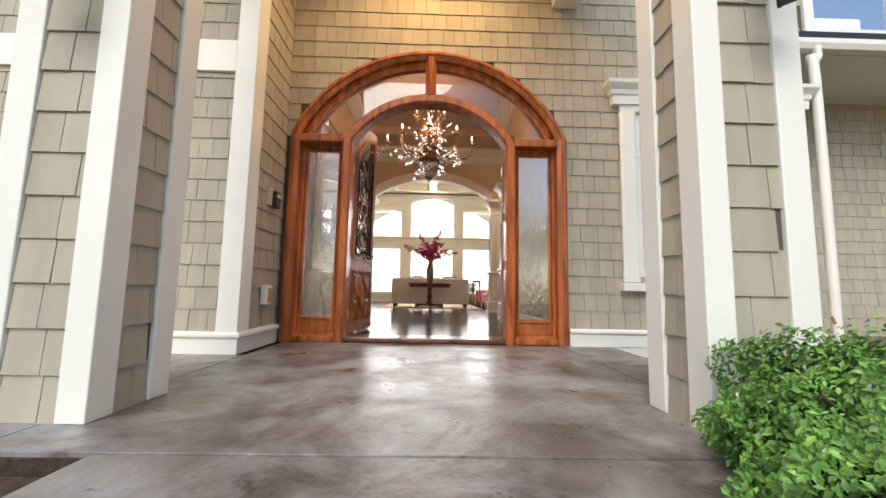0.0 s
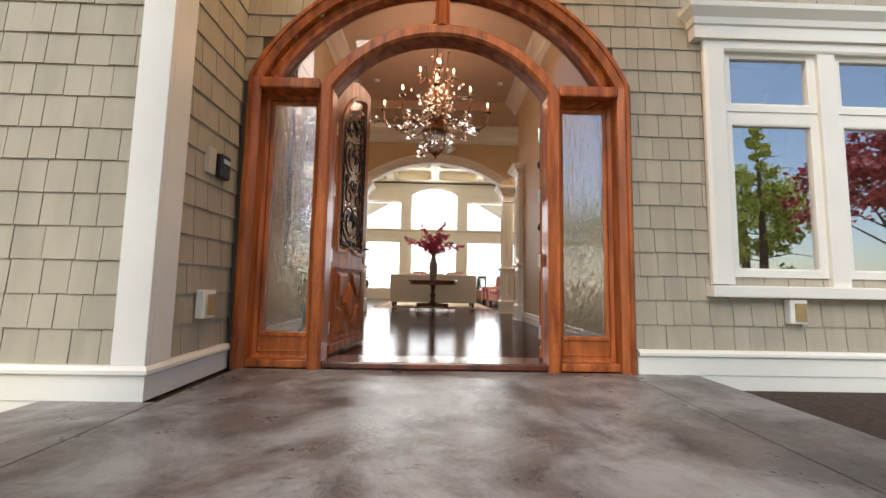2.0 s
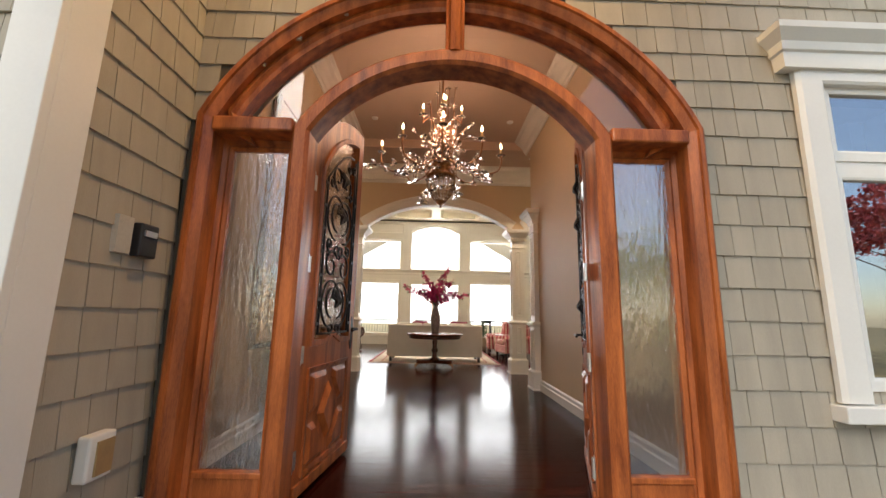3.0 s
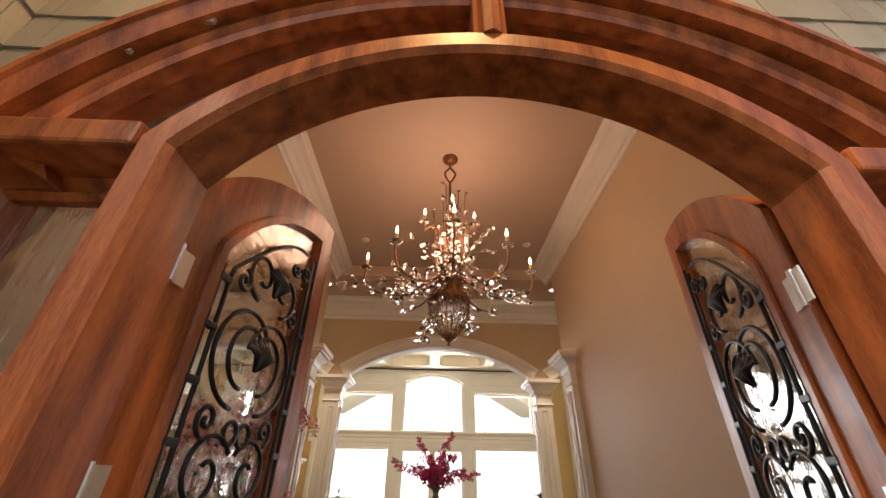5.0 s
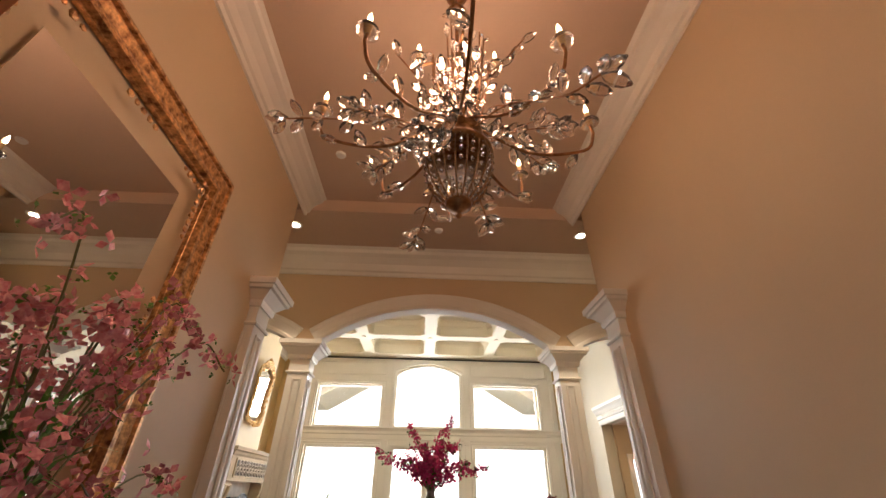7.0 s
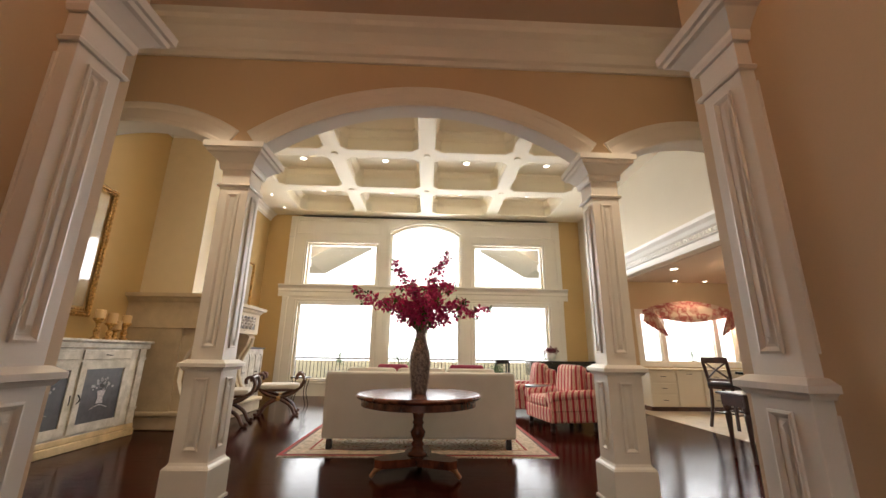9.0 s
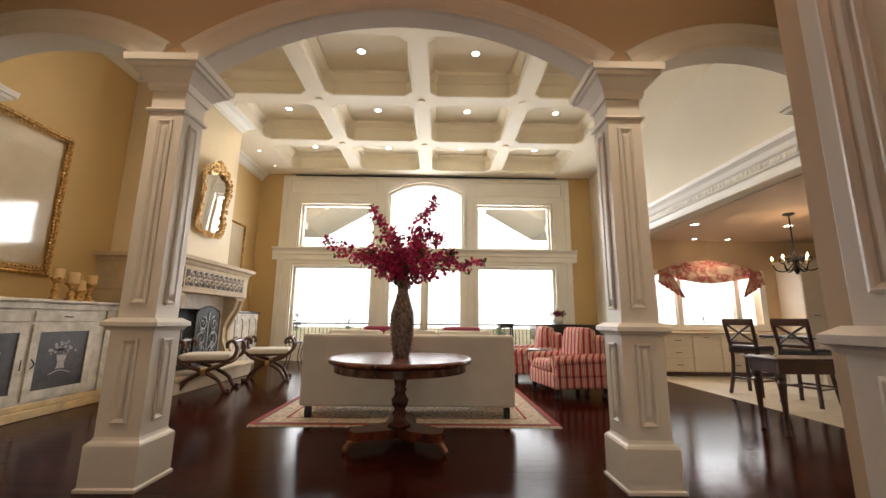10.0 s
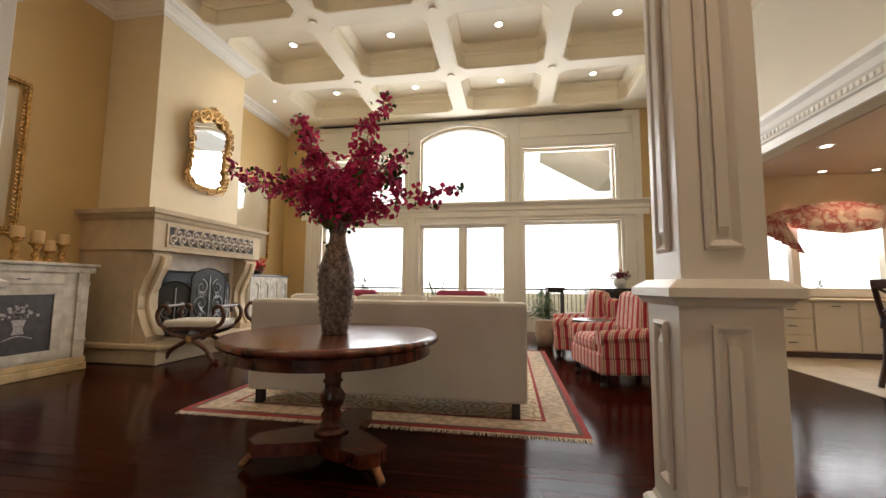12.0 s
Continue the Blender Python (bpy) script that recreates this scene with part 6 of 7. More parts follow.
def armchair(loc, turn, label):
    p = thing("armchair", loc, label, "armchair", "striped armchairs", turn=turn)
    p.scale = (1.10, 1.13, 1.06)
    part("seat_base", boxes((-0.44, 0.44, -0.40, 0.42, 0.14, 0.36), bevel=0.03), STRIPE, p)
    part("seat_cushion", cushion(bmesh.new(), 0, -0.08, 0.43, 0.58, 0.66, 0.17), STRIPE, p)
    part("backrest", boxes((-0.42, 0.42, 0.26, 0.46, 0.34, 0.88), bevel=0.07), STRIPE, p)
    part("back_cushion", cushion(bmesh.new(), 0, 0.19, 0.74, 0.60, 0.24, 0.50, pose(0, 0, 0, -10)), STRIPE, p)
    for s in (-1, 1):
        bm = boxes((min(s * 0.30, s * 0.45), max(s * 0.30, s * 0.45), -0.38, 0.40, 0.30, 0.50), bevel=0.02)
        tube([(s * 0.385, -0.40, 0.51), (s * 0.385, 0.40, 0.55)], 0.082, 16, bm)
        part("arm", bm, STRIPE, p)
    for s in (-1, 1):
        for y in (-0.34, 0.36):
            part("leg", lathe([(0.025, 0.0), (0.04, 0.03), (0.03, 0.06), (0.04, 0.14)], 12, None, (s * 0.37, y, 0)), BLACKWOOD, p)
    return p


armchair((2.48, 13.86, F), -80, "red and cream striped armchair on dark turned legs")
armchair((2.32, 15.42, F), -96, "red and cream striped armchair beyond the low side table")
st = thing("side_table", (2.30, 14.62, F), "small dark round side table between the armchairs", "side table")
part("top", lathe([(0.24, 0.60), (0.26, 0.61), (0.26, 0.64), (0.24, 0.645)], 28), BLACKWOOD, st)
part("stem", lathe([(0.16, 0.0), (0.15, 0.02), (0.03, 0.06), (0.035, 0.3), (0.03, 0.58), (0.1, 0.6)], 16), BLACKWOOD, st)

pn = thing("grand_piano", (3.64, 16.95, F + 0.0), "black grand piano with its lid shut, by the windows", "piano")
body = [(-0.85, -0.72), (0.72, -0.72), (0.72, 0.72), (0.1, 0.75), (-0.35, 0.45), (-0.75, 0.38), (-0.98, 0.1), (-0.98, -0.5)]
part("case", prism(body, 0.72, 1.04, "z"), LACQUER, pn)
part("lid", prism([(u * 1.02, v * 1.02) for u, v in body], 1.045, 1.075, "z"), LACQUER, pn)
for x, y in ((-0.7, -0.1), (0.5, -0.55), (0.5, 0.55)):
    part("leg", lathe([(0.03, 0), (0.05, 0.05), (0.06, 0.4), (0.09, 0.72)], 14, None, (x, y, 0)), LACQUER, pn)
fb = thing("flower_bowl", (3.25, 16.75, F + 1.075), "white bowl of dark red roses on the piano", "flowers")
smooth(part("bowl", lathe([(0.06, 0), (0.11, 0.06), (0.12, 0.13), (0.09, 0.17), (0.10, 0.19)], 20), WHITE, fb))
rnd = random.Random(4)
blossoms(fb, "blossoms", [Vector((rnd.gauss(0, 0.07), rnd.gauss(0, 0.06), 0.24 + rnd.gauss(0, 0.035))) for i in range(120)], 0.035, ROSEDARK, 1, 0.01, rnd)
cv = thing("plant_stand", (2.12, 17.45, F), "black wooden plant stand with slender legs by the window", "stand")
part("top", boxes((-0.19, 0.19, -0.19, 0.19, 1.04, 1.08), (-0.16, 0.16, -0.16, 0.16, 0.97, 1.04)), BLACKWOOD, cv)
for sx in (-1, 1):
    for sy in (-1, 1):
        part("leg", boxes((sx * 0.15 - 0.02, sx * 0.15 + 0.02, sy * 0.15 - 0.02, sy * 0.15 + 0.02, 0, 1.0)), BLACKWOOD, cv)
pp = thing("potted_fern", (1.80, 16.3, F), "fine-leaved green fern in a tall clay pot", "plant")
smooth(part("pot", lathe([(0.13, 0), (0.17, 0.18), (0.19, 0.36), (0.16, 0.44), (0.18, 0.48), (0.15, 0.47)], 24), TERRA, pp))
rnd = random.Random(9)
bm = bmesh.new()
for i in range(170):
    a, r, h = rnd.uniform(0, 6.28), rnd.uniform(0.14, 0.46), rnd.uniform(0.04, 0.50)
    pts = curve([(0, 0, 0.46), (r * 0.5 * math.cos(a), r * 0.5 * math.sin(a), 0.50 + h), (r * math.cos(a), r * math.sin(a), 0.46 + h * 0.7)], 5)
    for k in range(2, len(pts)):
        for s in (-1, 1):
            d = Vector((-math.sin(a), math.cos(a), 0)) * s * 0.045 * (1.2 - k / len(pts))
            q = pts[k]
            bm.faces.new([bm.verts.new(v) for v in (q, q + d + Vector((0, 0, 0.012)), q + d * 0.9 + Vector((0.012 * math.cos(a), 0.012 * math.sin(a), 0)))])
tagged(part("foliage", bm, LEAFFERN, pp), kind="stuff")
op = thing("terrace_plant", (-0.55, BACK - 0.45, F), "spiky leaved plant with pale blossoms by the terrace door", "plant")
part("pot", lathe([(0.12, 0), (0.17, 0.3), (0.18, 0.34), (0.15, 0.34)], 20), TERRA, op)
for i in range(14):
    a, h = rnd.uniform(0, 6.28), rnd.uniform(0.6, 1.0)
    part("blade", tube(curve([(0, 0, 0.3), (0.08 * math.cos(a), 0.08 * math.sin(a), 0.3 + h * 0.6), (0.22 * math.cos(a), 0.22 * math.sin(a), 0.3 + h)]), 0.009, 5), LEAFFERN, op)

# ---- the left side: sideboard, fireplace, cabinet ----
SB0, SB1, SBX = 10.72, 13.14, -4.22
sb = thing("sideboard", (XL + 0.02, 0, F), "cream painted sideboard with dark flower-painted doors", "sideboard")
dpt = SBX - XL - 0.02
part("body", boxes((0, dpt - 0.03, SB0 + 0.05, SB1 - 0.08, 0.16, 1.22)), PAINTCREAM, sb)
part("plinth", boxes((0, dpt, SB0 + 0.02, SB1 - 0.05, 0, 0.10), (0, dpt - 0.015, SB0 + 0.03, SB1 - 0.06, 0.10, 0.17), bevel=0.012), PAINTYELLOW, sb)
part("top", boxes((-0.01, dpt + 0.03, SB0 - 0.03, SB1, 1.30, 1.34), (0, dpt, SB0, SB1 - 0.03, 1.22, 1.30), bevel=0.012), PAINTCREAM, sb)
wd = 0.82
for i in range(2):
    y0 = 11.06 + i * (wd + 0.05)
    fx = dpt - 0.03
    part("drawer", boxes((fx, fx + 0.018, y0, y0 + wd, 1.08, 1.20), bevel=0.006), PAINTCREAM, sb)
    part("pull", tube(curve([(fx + 0.02, y0 + wd / 2 - 0.06, 1.14), (fx + 0.045, y0 + wd / 2, 1.135), (fx + 0.02, y0 + wd / 2 + 0.06, 1.14)]), 0.006, 6), IRON, sb)
    dr = part("door", prism(rect(y0, y0 + wd, 0.20, 1.05), fx, fx + 0.022, "x", [rect(y0 + 0.09, y0 + wd - 0.09, 0.30, 0.96)]), PAINTCREAM, sb)
    part("painted_panel", boxes((fx + 0.002, fx + 0.010, y0 + 0.09, y0 + wd - 0.09, 0.30, 0.96)), PANELDARK, dr, "dark panel with a painted vase of flowers")
    bm = bmesh.new()
    rr = random.Random(30 + i)
    cy = y0 + wd / 2
    for k in range(34):
        a, q = rr.uniform(0, 6.28), rr.uniform(0.02, 0.17)
        u, v = cy + q * math.cos(a) * 1.05, 0.70 + abs(q * math.sin(a)) * 0.9
        m2 = bmesh.ops.create_circle(bm, cap_ends=True, segments=6, radius=rr.uniform(0.010, 0.024))
        bmesh.ops.rotate(bm, cent=(0, 0, 0), matrix=Matrix.Rotation(math.pi / 2, 3, 'Y'), verts=m2["verts"])
        bmesh.ops.translate(bm, verts=m2["verts"], vec=(fx + 0.0125, u, v))
    prism([(cy - 0.06, 0.52), (cy + 0.06, 0.52), (cy + 0.04, 0.58), (cy + 0.07, 0.68), (cy - 0.07, 0.68), (cy - 0.04, 0.58)], fx + 0.0105, fx + 0.0125, "x", (), bm)
    tube(curve([(fx + 0.011, cy - 0.14, 0.46), (fx + 0.011, cy, 0.50), (fx + 0.011, cy + 0.14, 0.46)]), 0.008, 4, bm)
    tagged(part("painted_bouquet", bm, PAINTGREY, dr), kind="stuff")
    part("latch", tube(curve([(fx + 0.03, y0 + 0.03 if i % 2 else y0 + wd - 0.03, 0.55), (fx + 0.05, y0 + 0.05 if i % 2 else y0 + wd - 0.05, 0.60), (fx + 0.03, y0 + 0.03 if i % 2 else y0 + wd - 0.03, 0.66)]), 0.006, 6), IRON, dr)
for y0 in (SB0 + 0.03, SB1 - 0.23):
    part("corner_post", boxes((dpt - 0.035, dpt - 0.005, y0, y0 + 0.13, 0.17, 1.22), (dpt - 0.035, dpt + 0.008, y0 - 0.008, y0 + 0.138, 0.36, 0.40), (dpt - 0.035, dpt + 0.008, y0 - 0.008, y0 + 0.138, 1.06, 1.10), bevel=0.005), PAINTCREAM, sb)
framed("framed_picture", (XL + 0.01, 11.75, 1.78), 90, 1.72, 1.85, 0.075, GOLD, PICGLASS, "wide glazed pale print in a carved gilt frame above the sideboard", "picture", 0.05, 3)
for i, (y, h, ch) in enumerate(((12.46, 0.30, 0.12), (12.64, 0.24, 0.15), (12.80, 0.16, 0.13), (12.92, 0.26, 0.12))):
    cd = thing("candle_holder", (-4.58 + 0.04 * (i % 2), y, F + 1.34), "gold turned candle holder with a thick gold-beige candle", "candle holder", "candles of the sideboard")
    smooth(part("stand", lathe([(0.07, 0), (0.065, 0.02), (0.03, 0.05), (0.045, h * 0.4), (0.024, h * 0.6), (0.04, h * 0.8), (0.078, h - 0.015), (0.078, h)], 16), GOLD, cd))
    part("candle", lathe([(0.062, h), (0.063, h + ch * 0.9), (0.055, h + ch), (0.01, h + ch - 0.01)], 18), CANDLE, cd)

FP0, FP1 = 13.38, 15.82
fpc = (FP0 + FP1) / 2
fp = thing("fireplace", (0, fpc, F), "carved cream stone fireplace with scrolled jambs and a raised hearth", "fireplace", kind="structure")
hl = (FP1 - FP0) / 2
fx0 = XL
part("hearth", boxes((fx0, -3.50, -hl, hl, 0, 0.20), (fx0, -3.46, -hl - 0.03, hl + 0.03, 0.20, 0.27), bevel=0.02), STONE, fp)
jw = 0.30
for s in (-1, 1):
    a, b = sorted((s * (hl - 0.10), s * (hl - 0.10 - jw)))
    prof = [(fx0, 0.27), (-3.80, 0.27), (-3.78, 0.36), (-3.86, 0.50), (-3.95, 0.72), (-3.95, 0.95), (-3.88, 1.15), (-3.78, 1.32), (-3.74, 1.50), (-3.80, 1.56), (fx0, 1.56)]
    side = part("jamb", prism([(u, v) for u, v in prof], a, b, "y"), STONE, fp)
    part("jamb_carving", tube(curve([(-3.77, (a + b) / 2, 0.36), (-3.93, (a + b) / 2, 0.72), (-3.93, (a + b) / 2, 0.95), (-3.77, (a + b) / 2, 1.32), (-3.73, (a + b) / 2, 1.48)]), 0.035, 8), STONE, side)
part("side_wall", boxes((fx0, -3.99, -hl + 0.06, -hl + 0.11, 0.27, 1.56), (fx0, -3.99, hl - 0.11, hl - 0.06, 0.27, 1.56)), STONE, fp)
part("frieze", boxes((fx0, -3.72, -hl + 0.04, hl - 0.04, 1.56, 2.0), bevel=0.01), STONE, fp)
part("frieze_panel", boxes((-3.722, -3.708, -hl + 0.26, hl - 0.26, 1.64, 1.94)), FRIEZEDARK, fp, "dark carved frieze panel")
bm = bmesh.new()
span = 2 * (hl - 0.32)
for i in range(11):
    cy = -hl + 0.32 + span * (i + 0.5) / 11
    for sg in (-1, 1):
        pts = spiral((cy + sg * 0.038, 1.79 + sg * 0.045), 0.078, 1.3, math.pi / 2 * sg, sg, 18)
        tube([(-3.70, u, v) for u, v in pts], 0.019, 5, bm)
part("frieze_scrolls", bm, STONEGREY, fp)
part("frieze_rim", sweep([(-0.015, 0), (0.02, 0), (0.02, 0.02), (-0.015, 0.02)], [(-3.72, -hl + 0.26, 1.64), (-3.72, -hl + 0.26, 1.94), (-3.72, hl - 0.26, 1.94), (-3.72, hl - 0.26, 1.64)], (1, 0, 0), True), STONE, fp)
part("mantel_shelf", sweep([(-0.06, 1.99), (0.0, 1.99), (0.03, 2.02), (0.05, 2.06), (0.10, 2.08), (0.11, 2.14), (-0.06, 2.14)], [(fx0, -hl + 0.04, 0), (-3.72, -hl + 0.04, 0), (-3.72, hl - 0.04, 0), (fx0, hl - 0.04, 0)], (0, 0, 1)), STONE, fp)
part("mantel_top", boxes((fx0, -3.66, -hl - 0.02, hl + 0.02, 2.10, 2.135)), STONE, fp)
part("firebox", boxes((fx0 + 0.05, -4.35, -hl + 0.45, hl - 0.45, 0.27, 1.40)), BLACK, fp)
part("fire_surround", prism([(-hl + 0.40, 0.27), (-hl + 0.40, 1.56), (hl - 0.40, 1.56), (hl - 0.40, 0.27), (hl - 0.5, 0.27), (hl - 0.5, 1.30), (-hl + 0.5, 1.30), (-hl + 0.5, 0.27)], -4.33, -4.0, "x"), STONEGREY, fp)
structure("chimney_breast", boxes((fx0 + 0.002, -4.05, 13.63, 15.5, 2.10, BEAM)), CHIMNEY, "straw-painted chimney breast above the fireplace, window light put into its paler colour", "wall")

fs = thing("fire_screen", (-3.80, fpc, F + 0.27), "folding black iron fire screen with silver scrolls", "fire screen")
for i, (dx, dy, turn, w, h) in enumerate(((0, 0, 90, 0.74, 1.08), (-0.11, -0.55, 65, 0.42, 0.86), (-0.11, 0.55, 115, 0.42, 0.86))):
    m = pose(dx, dy, 0, 0, 0, turn)
    lp = arched(-w / 2, w / 2, 0.04, h - 0.14, 0.14, 12)
    bm = tube([m @ Vector((u, 0, v)) for u, v in lp], 0.012, 6, None, True)
    pnl = part("screen_panel", bm, IRON, fs)
    bm = prism(lp, -0.003, 0.003, "y")
    bm.transform(m)
    part("mesh", bm, BLACKMESH, pnl)
    bm = bmesh.new()
    for sg in (-1, 1):
        for cz, r, st in ((0.25, 0.13, 1.57), (0.50, 0.15, -1.57), (0.77, 0.12, 1.57), (0.38, 0.06, 0.0), (0.64, 0.06, 3.14)):
            if cz + r < h - 0.04:
                tube([m @ Vector((u, -0.012, v)) for u, v in spiral((sg * w * 0.23, cz * h / 1.08), r * w / 0.74 * 1.1, 1.4, st, sg, 20)], 0.009, 5, bm)
    tube([m @ Vector((0, -0.012, 0.1)), m @ Vector((0, -0.012, h - 0.1))], 0.01, 5, bm)
    part("scrollwork", bm, SILVER, pnl)


def rococo_mirror(loc, turn):
    p = thing("rococo_mirror", loc, "shaped mirror in a gilt rococo frame on the chimney breast", "mirror", turn=turn)
    half = [(0.0, -0.72), (0.22, -0.70), (0.36, -0.62), (0.40, -0.48), (0.36, -0.2), (0.38, 0.1), (0.42, 0.34), (0.38, 0.50), (0.24, 0.56), (0.12, 0.66), (0.0, 0.70)]
    loop = half + [(-u, v) for u, v in half[-2:0:-1]]
    pts = curve([(u, 0, v) for u, v in loop + loop[:1]], 4)[:-1]
    smooth(part("frame", tube([Vector((q.x, -0.035, q.z)) for q in pts], 0.032, 10, None, True), GOLD, p))
    part("glass", prism([(q.x, q.z) for q in pts], -0.025, -0.01, "y"), MIRROR, p)
    rnd = random.Random(6)
    for i in range(46):
        q = pts[i * len(pts) // 46]
        nrm = Vector((q.x, 0, q.z)).normalized()
        big = 1.7 if (q.z > 0.55 and abs(q.x) < 0.25) else 1.0
        bm = bmesh.new()
        c = (q.x + nrm.x * 0.035, q.z + nrm.z * 0.035)
        tube([(u, -0.055 - 0.01 * (k % 3), v) for k, (u, v) in enumerate(spiral(c, 0.062 * big * rnd.uniform(0.8, 1.35), 1.3, rnd.uniform(0, 6.28), rnd.choice((-1, 1)), 12))], 0.016 * big, 6, bm)
        part("scroll", bm, GOLD, p)
    for k in range(7):
        a = (k - 3) * 0.4
        part("crest_leaf", tube([(0, -0.05, 0.70), (0.09 * math.sin(a), -0.07, 0.74 + 0.05 * math.cos(a)), (0.17 * math.sin(a), -0.05, 0.72 + 0.16 * math.cos(a))], 0.026, 6, None, False, (0.6, 1, 0.4)), GOLD, p)
    return p


mir = rococo_mirror((-4.045, 14.60, 3.42), 90)
mir.matrix_basis = pose(-3.985, 14.60, 3.42, 0, 0, 90) @ pose(0, 0, 0, 3.4) @ Matrix.Diagonal((1.02, 1.0, 0.90, 1.0))
framed("framed_picture", (XL + 0.01, 17.05, 1.78), 90, 1.45, 1.85, 0.05, GOLD, PICGLASS, "tall glazed print in a thin gilt frame", "picture")
cb = thing("cabinet", (XL + 0.02, 17.2, F), "cream four-door cabinet with arched panels and a dark top", "cabinet")
part("body", boxes((0, 0.52, -0.75, 0.75, 0.08, 1.26)), PAINTCREAM, cb)
part("top", boxes((-0.01, 0.56, -0.79, 0.79, 1.26, 1.31), bevel=0.01), BLACKWOOD, cb)
part("plinth", boxes((0, 0.53, -0.76, 0.76, 0, 0.09), bevel=0.008), PAINTCREAM, cb)
for i in range(4):
    y0 = -0.72 + i * 0.36
    dr = part("door", prism(rect(y0, y0 + 0.35, 0.14, 1.22), 0.52, 0.54, "x", [arched(y0 + 0.06, y0 + 0.29, 0.22, 1.02, 0.11, 10)]), PAINTCREAM, cb)
    part("knob", lathe([(0.01, 0), (0.016, 0.02), (0.004, 0.03)], 10, None, (0.55, y0 + (0.31 if i % 2 == 0 else 0.04), 0.68)), IRON, dr)
fl = thing("flower_bowl", (-4.62, 17.0, F + 1.31), "pink and red flowers in a dark bowl on the cabinet", "flowers")
smooth(part("bowl", lathe([(0.06, 0), (0.12, 0.04), (0.13, 0.09), (0.10, 0.10)], 18), BLACKWOOD, fl))
rnd = random.Random(14)
blossoms(fl, "blossoms", [Vector((rnd.gauss(0, 0.07), rnd.gauss(0, 0.10), 0.20 + rnd.gauss(0, 0.07))) for i in range(110)], 0.04, PETALRED, 1, 0.01, rnd)
blossoms(fl, "leaves", [Vector((rnd.gauss(0, 0.08), rnd.gauss(0, 0.1), 0.14 + rnd.gauss(0, 0.04))) for i in range(40)], 0.04, LEAFFERN, 1, 0.01, rnd)


def curule(loc, turn):
    """A low X-legged seat with scrolled arms."""
    p = thing("curule_chair", loc, "carved walnut curule bench with a cream cushion and scrolled arms", "chair", "curule chairs by the hearth", turn=turn)
    for sy in (-1, 1):
        y = sy * 0.24
        for s in (-1, 1):
            part("leg", tube(curve([(s * 0.30, y, 0.42), (s * 0.22, y, 0.36), (0.0, y, 0.28), (-s * 0.20, y, 0.16), (-s * 0.28, y, 0.03), (-s * 0.33, y, 0.02), (-s * 0.34, y, 0.055)]), 0.027, 8), WALNUT, p)
            part("arm", tube(curve([(s * 0.28, y, 0.42), (s * 0.36, y, 0.47), (s * 0.39, y, 0.58), (s * 0.34, y, 0.67), (s * 0.27, y, 0.65), (s * 0.27, y, 0.58)]), 0.025, 8), WALNUT, p)
        part("boss", boxes((-0.04, 0.04, y - 0.03, y + 0.03, 0.24, 0.32), bevel=0.02), GOLD, p)
    for s in (-1, 1):
        part("arm_rail", tube([(s * 0.34, -0.25, 0.67), (s * 0.34, 0.25, 0.67)], 0.018, 8), WALNUT, p)
    part("stretcher", tube([(0, -0.24, 0.28), (0, 0.24, 0.28)], 0.018, 8), WALNUT, p)
    part("seat_frame", boxes((-0.32, 0.32, -0.26, 0.26, 0.39, 0.43), bevel=0.01), WALNUT, p)
    part("seat", cushion(bmesh.new(), 0, 0, 0.46, 0.64, 0.52, 0.09), SOFA, p)
    return p


curule((-3.30, 13.90, F), 14).scale = (1.14, 1.14, 1.16)
curule((-2.86, 15.15, F), 16).scale = (1.14, 1.14, 1.16)
sl = thing("side_stand", (-2.9, 16.6, F), "small black iron side table by the hearth", "side table")
part("top", boxes((-0.2, 0.2, -0.15, 0.15, 0.60, 0.63)), IRON, sl)
for s in (-1, 1):
    for q in (-1, 1):
        part("leg", tube(curve([(s * 0.17, q * 0.12, 0.6), (s * 0.12, q * 0.1, 0.3), (s * 0.19, q * 0.13, 0.0)]), 0.011, 6), IRON, sl)

# ---- kitchen ----
structure("ceiling_kitchen", boxes((XR + 0.3, 13.5, A1, KB + 0.2, KC, KC + 0.1)), CEILWARM, "warm white flat kitchen ceiling", "ceiling")
structure("wall_kitchen_back", prism(rect(XR + 0.3, 13.5, 0, KC), KB, KB + 0.25, "y", [rect(5.55, 8.15, 1.10, 2.35), rect(9.5, 11.3, 1.10, 2.30)]), WALLTAN, "tan kitchen wall with wide windows", "wall")
structure("wall_kitchen_far", boxes((13.5, 13.7, 8, KB + 0.25, 0, KC)), WALLTAN, "tan end wall of the kitchen", "wall")
for x0, x1, bars in ((5.55, 8.15, (6.15, 7.55)), (9.5, 11.3, (10.4,))):
    w = thing("window_kitchen", (0, KB, 0), "white kitchen window over the worktop", "window", "windows of the kitchen", "structure")
    lp = rect(x0, x1, 1.10, 2.35)
    part("casing", sweep([(-0.05, 0), (0.09, 0), (0.09, 0.03), (-0.05, 0.03)], [(u, 0, v) for u, v in lp], (0, -1, 0), True), INWHITE, w)
    for bx in bars:
        part("bar", boxes((bx - 0.06, bx + 0.06, -0.02, 0.1, 1.10, 2.35)), INWHITE, w)
    g = part("pane", boxes((x0, x1, 0.1, 0.106, 1.10, 2.35)), PANE, w)
    g.visible_shadow = False


